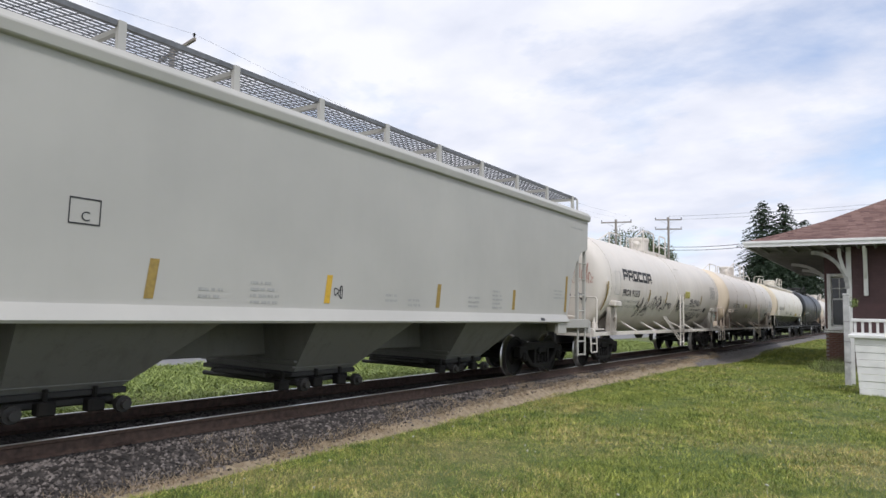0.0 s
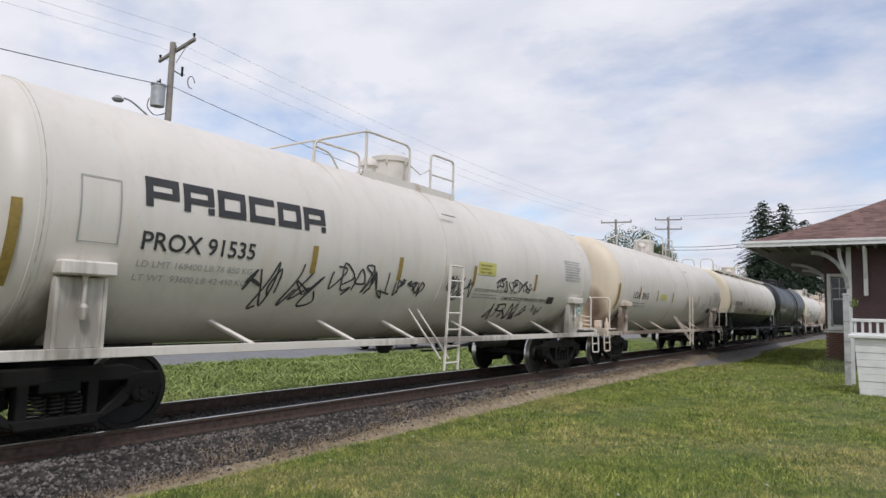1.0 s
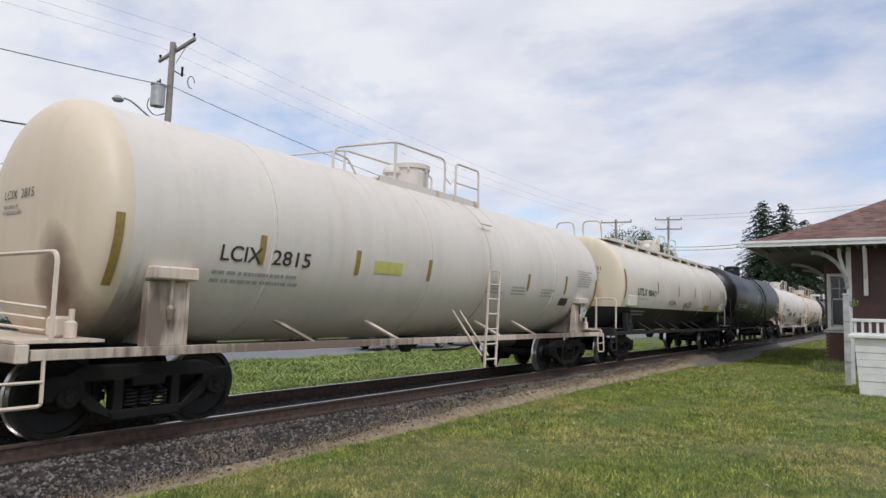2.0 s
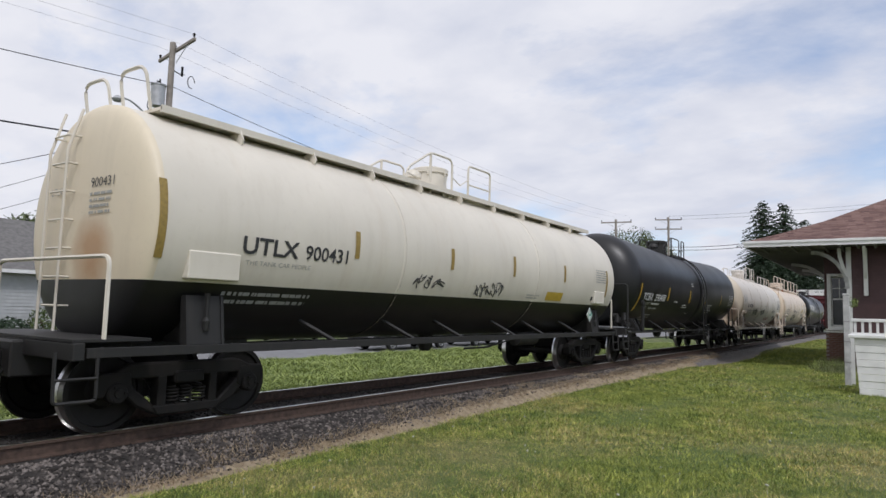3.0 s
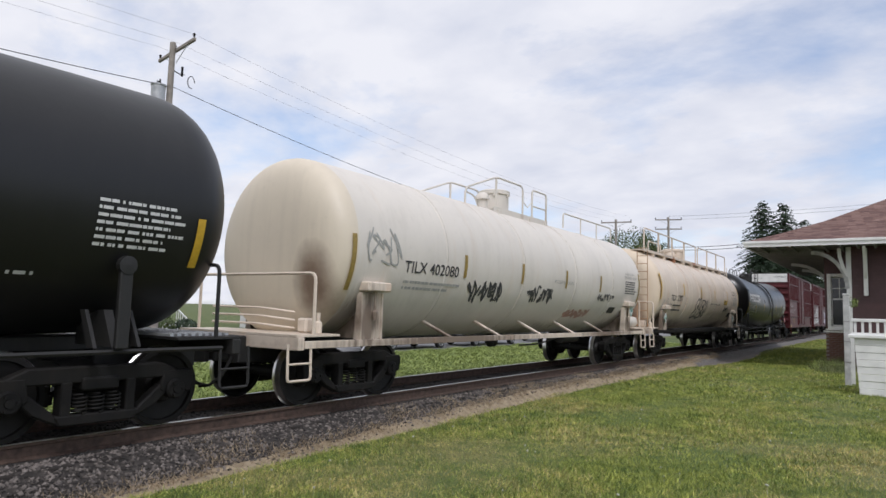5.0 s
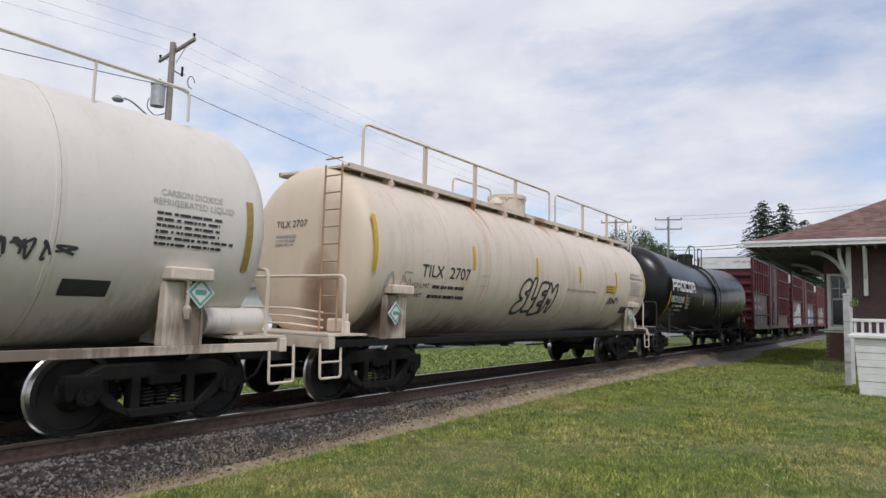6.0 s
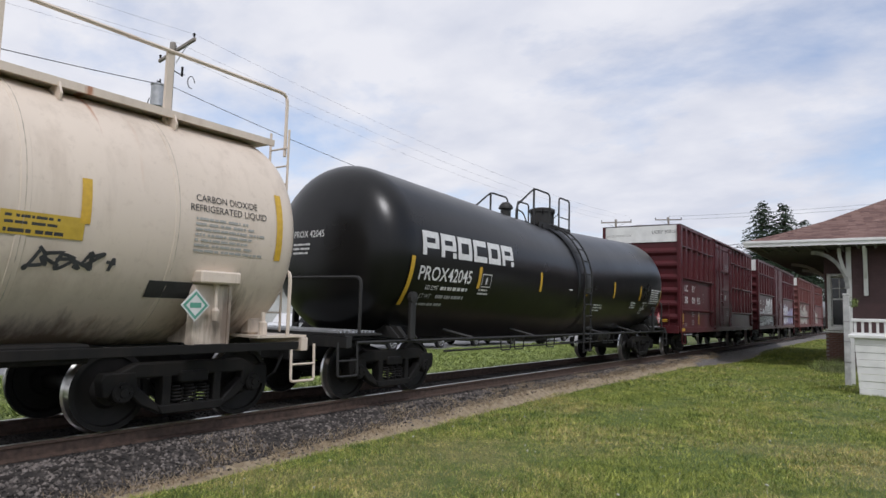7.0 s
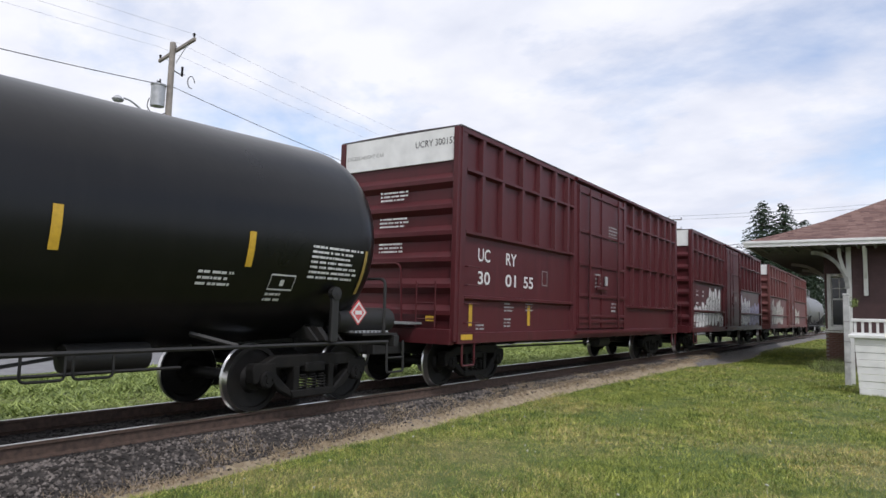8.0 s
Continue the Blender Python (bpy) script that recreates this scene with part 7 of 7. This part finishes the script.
def yard_things():
    G = -0.44
    # white post
    bm = bmesh.new()
    box(bm, 6.80, 6.96, 23.02, 23.18, G, 2.24, 0.012)
    box(bm, 6.79, 6.97, 23.01, 23.19, 2.24, 2.3, 0.015)
    post = part("post", bm, M_POSTW)
    tagged(post, "weathered white wooden post in the grass", "post")
    bm = bmesh.new()
    for z in (0.25, 0.85, 1.45):
        box(bm, 6.79, 6.97, 23.005, 23.195, z, z + 0.02)
    part("post_joint", bm, M_SOFFIT, post)
    # boarded box
    b = tagged(new("storage_box"), "white boarded storage box on the lawn", "storage box")
    for k in range(8):
        bm = bmesh.new()
        z = G + k * 0.185
        d = 0.012 if k % 2 else 0.0
        box(bm, 7.27 - k * 0.012, 9.4, 20.40 + d, 20.44 + d, z, z + 0.178, 0.006)
        box(bm, 7.27 - k * 0.012, 7.31 - k * 0.012, 20.46, 21.6, z, z + 0.178, 0.006)
        part("board", bm, M_TRIM, b)
    bm = bmesh.new()
    box(bm, 7.05, 9.5, 20.30, 21.7, 1.04, 1.13, 0.015)
    part("lid", bm, M_TRIM, b)
    # balustrade behind the box
    f = tagged(new("balustrade"), "white wooden porch balustrade with square spindles", "railing")
    bm = bmesh.new()
    box(bm, 6.98, 10.5, 23.4, 23.52, 1.46, 1.56, 0.01)
    box(bm, 6.98, 10.5, 23.42, 23.50, 1.06, 1.14, 0.01)
    part("hand_rail", bm, M_TRIM, f)
    bm = bmesh.new()
    box(bm, -0.035, 0.035, -0.03, 0.03, 1.14, 1.46)
    me = mesh_of("spindle", bm, M_TRIM)
    for k in range(17):
        share("spindle", me, f, pose(7.08 + k * 0.19, 23.46, 0))
    for x in (7.0, 8.6, 10.4):
        bm = bmesh.new()
        box(bm, x - 0.05, x + 0.05, 23.41, 23.51, G, 1.06)
        part("leg", bm, M_TRIM, f)
    # weeds at the foot of the wall
    rng = np.random.default_rng(9)
    n = 2600
    x, y = rng.normal(6.15, 0.28, n), 27.5 + 3.0 * rng.uniform(0, 1, n) ** 0.5
    v, fc = blades(x, y, np.full(n, G), rng.uniform(0.1, 0.6, n) * (y - 25.5) / 5, rng.uniform(0.01, 0.03, n), rng, 0.4)
    scatter("tall_weeds", "tall ragged weeds by the station wall", "weeds", M_LAWNWEED, v, fc)
    # shrub on the post
    n = 160
    d = rng.normal(0, 0.06, (n, 3))
    v, fc = blades(7.08 + d[:, 0], 23.3 + d[:, 1], 2.0 + d[:, 2], np.full(n, 0.05), np.full(n, 0.035), rng, 0.9)
    scatter("climbing_vine", "small green vine at the post", "vine", M_WEED, v, fc)


M_LAWNWEED = leafy("tall_weed_stems", (0.07, 0.10, 0.03), (0.26, 0.27, 0.12), 0.7)
yard_things()


# ---- poles and wires ----
def pole(x, y, top, label, transformer=False, arm=1.25, lamp=False, lean=0.0, turn=0.0, arms=1):
    p = tagged(new("utility_pole"), label, "utility pole", "utility poles")
    p.matrix_basis = pose(x, y, -0.5, 0, lean, turn)
    H = top + 0.5
    bm = bmesh.new()
    lathe(bm, [(0, 0.17), (H * 0.5, 0.145), (H, 0.115), (H + 0.01, 0.0)], "z", 14)
    part("shaft", bm, M_POLE, p, smooth=True)
    for a in range(arms):
        z = H - 0.35 - a * 1.1
        bm = bmesh.new()
        box(bm, -arm, arm, 0.10, 0.21, z, z + 0.13, 0.01)
        part("crossarm", bm, M_POLE, p)
        for s in (-0.95 * arm, -0.12, 0.95 * arm):
            bm = bmesh.new()
            lathe(bm, [(z + 0.13, 0.02), (z + 0.2, 0.02), (z + 0.2, 0.055), (z + 0.25, 0.035), (z + 0.28, 0.06), (z + 0.33, 0.03), (z + 0.33, 0.0)], "z", 10, (s, 0.155, 0))
            part("insulator", bm, M_TRUCK, p, smooth=True)
        bm = bmesh.new()
        for s in (-1, 1):
            tube(bm, [(s * 0.6 * arm, 0.15, z), (s * 0.1, 0.13, z - 0.5)], 0.018, 5)
        part("arm_brace", bm, M_GALV, p)
    if transformer:
        bm = bmesh.new()
        lathe(bm, [(H - 2.8, 0.0), (H - 2.8, 0.27), (H - 1.98, 0.27), (H - 1.95, 0.30), (H - 1.9, 0.30), (H - 1.86, 0.1), (H - 1.86, 0.0)], "z", 20, (0.0, -0.46, 0))
        tr = part("transformer", bm, M_GALV, p, "grey can transformer", smooth=True)
        bm = bmesh.new()
        for s in (-0.12, 0.12):
            lathe(bm, [(H - 1.88, 0.05), (H - 1.72, 0.035), (H - 1.66, 0.0)], "z", 8, (s, -0.46, 0))
        tube(bm, bent([(-0.1, -0.75, H - 2.5), (-0.1, -0.85, H - 2.9), (-0.1, -0.5, H - 3.2), (0, -0.1, H - 3.0)], 0.2), 0.018, 5)
        part("bushing", bm, M_TRUCK, tr)
        bm = bmesh.new()
        tube(bm, bent([(0, 0.1, H - 1.15), (0, 0.4, H - 1.25), (0, 0.55, H - 1.2)], 0.1), 0.022, 5)
        lathe(bm, [(H - 1.3, 0.05), (H - 0.9, 0.05), (H - 0.88, 0.0)], "z", 8, (0, 0.45, 0))
        tube(bm, [(0, 0.85 + 0.15 * math.cos(t), H - 1.45 + 0.26 * math.sin(t)) for t in [k * math.pi / 5 for k in range(9)]], 0.02, 5)
        part("cutout_fuse", bm, M_TRUCK, p)
    if lamp:
        bm = bmesh.new()
        tube(bm, bent([(0, -0.1, H - 3.65), (0, -0.9, H - 3.2), (0, -1.45, H - 2.82), (0, -1.75, H - 2.78)], 0.3), 0.035, 6)
        la = part("lamp_arm", bm, M_GALV, p, smooth=True)
        bm = bmesh.new()
        lathe(bm, [(H - 2.96, 0.0), (H - 2.96, 0.17), (H - 2.88, 0.22), (H - 2.78, 0.14), (H - 2.71, 0.0)], "z", 14, (0, -1.95, 0))
        part("lamp_head", bm, M_GALV, la, smooth=True)
    return p


def wire(a, b, sag, r=0.012):
    a, b = Vector(a), Vector(b)
    n = 24
    bm = bmesh.new()
    tube(bm, [a + (b - a) * (k / n) - Vector((0, 0, sag * 4 * (k / n) * (1 - k / n))) for k in range(n + 1)], r, 4)
    ob = part("overhead_wire", bm, M_WIRE)
    tagged(ob, "thin dark overhead cable between utility poles", "cable", "overhead cables")


pole(-16.0, 14.72, 12.12, "weathered wooden utility pole with transformer and street lamp", True, 1.75, True, turn=-10, lean=0)
pole(-16.0, 66.3, 11.5, "bare wooden utility pole with one crossarm", arm=1.6, turn=10)
pole(-13.5, 76.8, 13.0, "tall wooden utility pole with two crossarms", arm=1.5, arms=2, turn=20)
tops = [(-17.2, 14.87, 12.25), (-16.1, 14.87, 12.25), (-14.75, 14.87, 12.25)]
for i, (x, y, z) in enumerate(tops):
    wire((x, y, z), (x, -32, z - 0.6), 0.9, 0.004)
    wire((x, y, z), (-16 + (i - 1) * 1.5, 66.4, 11.7), 0.9, 0.004)
wire((-16, 14.72, 10.27), (-16, -30, 10.2), 1.2, 0.016)
wire((-16, 14.72, 7.8), (-16, -30, 7.7), 1.05, 0.03)
wire((-16, 14.72, 10.3), (-16, 66.3, 9.2), 1.3, 0.014)
wire((-16, 66.3, 9.2), (-13.5, 76.8, 9.6), 0.1, 0.02)
for z in (13.1, 12.7):
    wire((-13.5, 76.8, z), (16.0, 84.0, z + 1.6), 0.35, 0.012)
for z in (9.5, 9.15):
    wire((-13.5, 76.8, z), (-1.0, 72.0, z), 0.3, 0.03)
wire((-16, 14.72, 8.75), (-27.0, 9.5, 6.6), 0.3, 0.016)
wire((-16, 14.72, 8.3), (-30.0, 10.5, 5.6), 0.3, 0.012)
wire((-16, 14.72, 7.3), (-30.0, 11.5, 4.9), 0.2, 0.012)


# ---- houses, parked cars and trees beyond ----
def house(label, x0, x1, y0, y1, wall_h, ridge, wall_m, windows, along="y"):
    h = tagged(new("house"), label, "house", "houses beyond the road")
    G = -0.5
    bm = bmesh.new()
    box(bm, x0, x1, y0, y1, G, wall_h)
    w = part("wall", bm, wall_m, h)
    bm = bmesh.new()
    for k in range(int((wall_h - G) / 0.16)):
        z = G + k * 0.16
        prism(bm, [(x1, z), (x1 + 0.025, z), (x1 + 0.004, z + 0.16), (x1, z + 0.16)], "y", y0, y1)
    part("siding", bm, wall_m, w)
    bm = bmesh.new()
    o = 0.45
    if along == "y":
        xm = (x0 + x1) / 2
        e = min(2.2, (y1 - y0) * 0.25)
        v = [bm.verts.new(p) for p in ((x0 - o, y0 - o, wall_h), (x1 + o, y0 - o, wall_h), (x1 + o, y1 + o, wall_h), (x0 - o, y1 + o, wall_h), (xm, y0 + e, ridge), (xm, y1 - e, ridge))]
        for q in ((0, 1, 4), (1, 2, 5, 4), (2, 3, 5), (3, 0, 4, 5), (3, 2, 1, 0)):
            bm.faces.new([v[i] for i in q])
    else:
        ym = (y0 + y1) / 2
        prism(bm, [(y0 - o, wall_h), (y1 + o, wall_h), (ym, ridge)], "x", x0 - o, x1 + o)
    part("roof", bm, M_HROOF, h)
    bm = bmesh.new()
    box(bm, x1 + o - 0.02, x1 + o + 0.06, y0 - o, y1 + o, wall_h - 0.14, wall_h + 0.02)
    part("gutter", bm, M_TRIM, h)
    for y, z, ww, hh in windows:
        bm = bmesh.new()
        for a, b, c, d in ((y - ww / 2 - 0.08, y - ww / 2, z, z + hh), (y + ww / 2, y + ww / 2 + 0.08, z, z + hh), (y - ww / 2 - 0.08, y + ww / 2 + 0.08, z + hh, z + hh + 0.08), (y - ww / 2 - 0.08, y + ww / 2 + 0.08, z - 0.08, z), (y - 0.03, y + 0.03, z, z + hh), (y - ww / 2, y + ww / 2, z + hh / 2 - 0.03, z + hh / 2 + 0.03)):
            box(bm, x1 + 0.03, x1 + 0.08, a, b, c, d)
        wi = part("window", bm, M_TRIM, h)
        bm = bmesh.new()
        box(bm, x1 + 0.027, x1 + 0.04, y - ww / 2, y + ww / 2, z, z + hh)
        part("pane", bm, M_GLASS, wi)


house("pale grey sided house with hipped grey roof", -33, -25, 6, 20, 2.75, 5.5, M_HSIDE, [(9.2, 0.6, 0.9, 1.3), (16.0, 0.5, 1.0, 1.5), (17.6, 0.5, 0.9, 1.5)])
house("small white gabled house behind parked cars", -38, -32, 36, 44, 2.9, 5.0, M_HWHITE, [(38, 0.6, 1.0, 1.3), (41.5, 0.6, 1.2, 1.3)], "x")


def parked_car(x, y, turn, mat, label, tall=0.0, k=1.0):
    c = tagged(new("parked_car"), label, "car", "parked cars")
    c.matrix_basis = pose(x, y, -0.488, 0, 0, turn)
    L, W = 2.25, 0.88
    bm = bmesh.new()
    prof = [(-2.2, 0.32), (-2.25, 0.6), (-2.15, 0.85), (-1.0, 0.98 + tall * 0.2), (1.75, 1.0 + tall * 0.2), (2.2, 0.92 + tall * 0.2), (2.25, 0.55), (2.15, 0.32), (1.75, 0.28), (-1.75, 0.28)]
    prof = [(u * k, v) for u, v in prof]
    prism(bm, prof, "x", -W, W, 0.05)
    body = part("body", bm, mat, c, smooth=True)
    bm = bmesh.new()
    cab = [(-1.05, 0.97), (-0.35, 1.42 + tall), (1.1, 1.45 + tall), (1.9, 1.0)]
    cab = [(u * k, v) for u, v in cab]
    prism(bm, cab, "x", -W + 0.10, W - 0.10, 0.06)
    part("cabin", bm, mat, c, smooth=True)
    for s in (1, -1):
        bm = bmesh.new()
        prism(bm, [(-0.85 * k, 1.02), (-0.3 * k, 1.36 + tall), (0.32 * k, 1.38 + tall), (0.32 * k, 1.02)], "x", s * (W - 0.095), s * (W - 0.085))
        part("side_glass", bm, M_GLASS, c)
        bm = bmesh.new()
        prism(bm, [(0.42 * k, 1.02), (0.42 * k, 1.38 + tall), (1.02 * k, 1.38 + tall), (1.55 * k, 1.04)], "x", s * (W - 0.095), s * (W - 0.085))
        part("side_glass", bm, M_GLASS, c)
    for s in (1, -1):
        for y2 in (-1.38 * k, 1.36 * k):
            bm = bmesh.new()
            lathe(bm, [(-0.11, 0.2), (-0.11, 0.31), (-0.08, 0.335), (0.08, 0.335), (0.11, 0.31), (0.11, 0.2)], "x", 20, (s * 0.82, y2, 0.335))
            wh = part("wheel", bm, M_TIRE, c, smooth=True)
            bm = bmesh.new()
            for i in range(5):
                t = 2 * math.pi * i / 5
                tube(bm, [(s * 0.93, y2, 0.335), (s * 0.93, y2 + 0.2 * math.cos(t), 0.335 + 0.2 * math.sin(t))], 0.035, 5)
            ring = [(s * 0.925, y2 + 0.205 * math.cos(2 * math.pi * i / 16), 0.335 + 0.205 * math.sin(2 * math.pi * i / 16)) for i in range(16)]
            tube(bm, ring, 0.025, 5, True)
            part("rim", bm, M_RIM, wh)
    bm = bmesh.new()
    for s in (0.6, -0.6):
        box(bm, s - 0.16, s + 0.16, -2.27 * k, -2.18 * k, 0.62, 0.74, 0.02)
    part("headlight", bm, M_RIM, c)
    return c


parked_car(-12.1, 25.75, 0, M_CARDARK, "black pickup parked on the road", 0.35, 1.42)
parked_car(-12.1, 33.2, 0, M_CARDARK, "black van with alloy wheels on the road", 0.35, 1.5)
parked_car(-12.2, 41.8, 0, M_CARGREY, "grey estate car parked on the road", 0.1, 1.0)
parked_car(-12.3, 49.0, 180, M_CARDARK, "dark car parked on the road", 0.25, 1.1)
parked_car(-20.5, 26.0, 20, M_CARWHITE, "white car parked by the house", 0.1)


def shrub(x, y, r, seed):
    rng = random.Random(seed)
    t = tagged(new("shrub"), "dark clipped shrub before the house", "shrub", "garden shrubs")
    t.matrix_basis = pose(x, y, -0.5)
    bm = bmesh.new()
    for i in range(5):
        a = i * 1.26
        tube(bm, [(0, 0, 0), (math.cos(a) * r * 0.5, math.sin(a) * r * 0.5, r)], 0.03, 5)
    part("stem", bm, M_BARK, t)
    bm = bmesh.new()
    for i in range(900):
        d = Vector((rng.gauss(0, 1), rng.gauss(0, 1), rng.gauss(0, 1))).normalized() * r * rng.uniform(0.7, 1.05)
        u = Vector((rng.gauss(0, 1), rng.gauss(0, 1), rng.gauss(0, 1))).normalized() * 0.07
        w = u.cross(d).normalized() * 0.05
        c = Vector((d.x, d.y, d.z * 0.8 + r * 0.85))
        bm.faces.new([bm.verts.new(c + q) for q in (u, w, -u, -w)])
    part("foliage", bm, M_CONIFER if seed % 2 else M_LEAF, t)


for i, (x, y, r) in enumerate(((-23.6, 10.5, 0.9), (-23.4, 12.6, 0.7), (-23.8, 14.4, 1.0), (-23.3, 17.0, 0.75), (-23.0, 19.2, 0.9), (-22.6, 20.6, 0.7))):
    shrub(x, y, r, 60 + i)


def porch_steps():
    p = tagged(new("porch_steps"), "white wooden porch steps with railing", "steps")
    for i in range(4):
        bm = bmesh.new()
        box(bm, -24.9 + 0.3 * i, -24.6 + 0.3 * i, 20.0, 21.4, -0.5, 0.25 - 0.18 * i, 0.01)
        part("step", bm, M_HWHITE, p)
    for y in (20.0, 21.4):
        bm = bmesh.new()
        tube(bm, [(-24.9, y, 1.2), (-23.6, y, 0.5)], 0.045, 6)
        tube(bm, [(-23.6, y, 0.5), (-23.6, y, -0.5)], 0.05, 6)
        part("hand_rail", bm, M_HWHITE, p)
        for i in range(7):
            bm = bmesh.new()
            x = -24.8 + i * 0.19
            tube(bm, [(x, y, 1.14 - i * 0.1), (x, y, 0.2 - i * 0.1)], 0.022, 5)
            part("spindle", bm, M_HWHITE, p)


porch_steps()


def conifer(x, y, h, r, seed):
    rng = random.Random(seed)
    t = tagged(new("conifer"), "tall dark spruce with ragged top", "tree", "trees")
    t.matrix_basis = pose(x, y, -0.5)
    bm = bmesh.new()
    lathe(bm, [(0, 0.28), (h * 0.5, 0.16), (h, 0.02)], "z", 8)
    part("trunk", bm, M_BARK, t)
    bm = bmesh.new()
    z = h * 0.12
    while z < h:
        f = 1 - z / h
        n = int(8 + 14 * f)
        for k in range(n):
            a = 2 * math.pi * k / n + rng.uniform(-0.3, 0.3)
            zb = z + rng.uniform(-0.35, 0.35)
            ln = r * (f ** 0.64) * rng.uniform(0.55, 1.15) + 0.18
            d = Vector((math.cos(a), math.sin(a), 0))
            s = Vector((-d.y, d.x, 0))
            steps = max(3, int(ln / 0.36))
            for i in range(steps):
                q = (i + 0.6) / steps
                p = d * ln * q + Vector((0, 0, zb - ln * 0.30 * q * q + rng.uniform(-0.08, 0.08)))
                for e in (1, -1, 0):
                    w = s * e * rng.uniform(0.3, 0.65) * (1.15 - q * 0.7) + d * rng.uniform(0.1, 0.35) + Vector((0, 0, rng.uniform(-0.22, 0.06)))
                    o = Vector((rng.uniform(-1, 1), rng.uniform(-1, 1), rng.uniform(-1, 1))) * 0.19
                    bm.faces.new([bm.verts.new(c) for c in (p - o, p + o, p + w)])
        z += h * 0.021
    part("crown", bm, M_CONIFER, t)


def broadleaf(x, y, h, r, seed, squash=0.75):
    rng = random.Random(seed)
    t = tagged(new("broadleaf_tree"), "round leafy green tree in the distance", "tree", "trees")
    t.matrix_basis = pose(x, y, -0.5)
    bm = bmesh.new()
    lathe(bm, [(0, 0.3), (h * 0.35, 0.2), (h * 0.6, 0.1)], "z", 8)
    for k in range(6):
        a = k * 1.05
        tube(bm, [(0, 0, h * 0.3), (math.cos(a) * r * 0.4, math.sin(a) * r * 0.4, h * 0.55), (math.cos(a) * r * 0.7, math.sin(a) * r * 0.7, h * 0.75)], 0.07, 5)
    part("trunk", bm, M_BARK, t)
    bm = bmesh.new()
    for k in range(46):
        a, q = rng.uniform(0, 2 * math.pi), rng.uniform(-0.75, 1)
        c = Vector((math.cos(a) * r * math.sqrt(1 - q * q) * 0.75, math.sin(a) * r * math.sqrt(1 - q * q) * 0.75, h - r * squash + q * r * squash * 0.8))
        cr = r * rng.uniform(0.2, 0.36)
        for i in range(70):
            d = Vector((rng.gauss(0, 1), rng.gauss(0, 1), rng.gauss(0, 1))).normalized() * cr * rng.uniform(0.55, 1.05)
            u = Vector((rng.gauss(0, 1), rng.gauss(0, 1), rng.gauss(0, 1))).normalized()
            v = u.cross(d).normalized()
            s = rng.uniform(0.1, 0.2)
            bm.faces.new([bm.verts.new(c + d + w) for w in (u * s, v * s * 0.7, -u * s, -v * s * 0.7)])
    part("crown", bm, M_LEAF, t)


conifer(-11.6, 130, 23.6, 8.4, 1)
conifer(-8.4, 132, 23.2, 8.6, 2)
conifer(-5.6, 136, 20.4, 7.2, 3)
conifer(-13.2, 138, 17.0, 6.0, 4)
conifer(-9.8, 128, 15.5, 5.6, 8)
broadleaf(-30, 112, 17.0, 5.5, 5)
broadleaf(-33, 128, 17.5, 6.0, 6)
broadleaf(-24, 105, 14.0, 4.0, 9)
for i in range(7):
    broadleaf(-46 + 3 * (i % 3), -6 + i * 13, 6.0 + (i * 37 % 5) * 0.4, 3.2, 20 + i)
for i in range(8):
    broadleaf(-24 + i * 6, 185 + (i * 53 % 17), 12 + (i * 29 % 5), 5.5, 40 + i)
ground_cover()


# ---- what moves ----
def motions():
    for thing, at in TRAIN:
        walk(thing, [(t, pose(0, at - SPEED * t, 0)) for t in (0.0, 2.0, 4.0, 6.0, 8.0)])
    turn = math.degrees(SPEED / 30 / 0.46)
    for w, y in WHEELSETS:
        a0 = random.Random(int(y * 100)).uniform(0, 90)
        walk(w, [(k / 30, pose(0, y, 0.46, a0 + turn * k)) for k in range(241)])


motions()
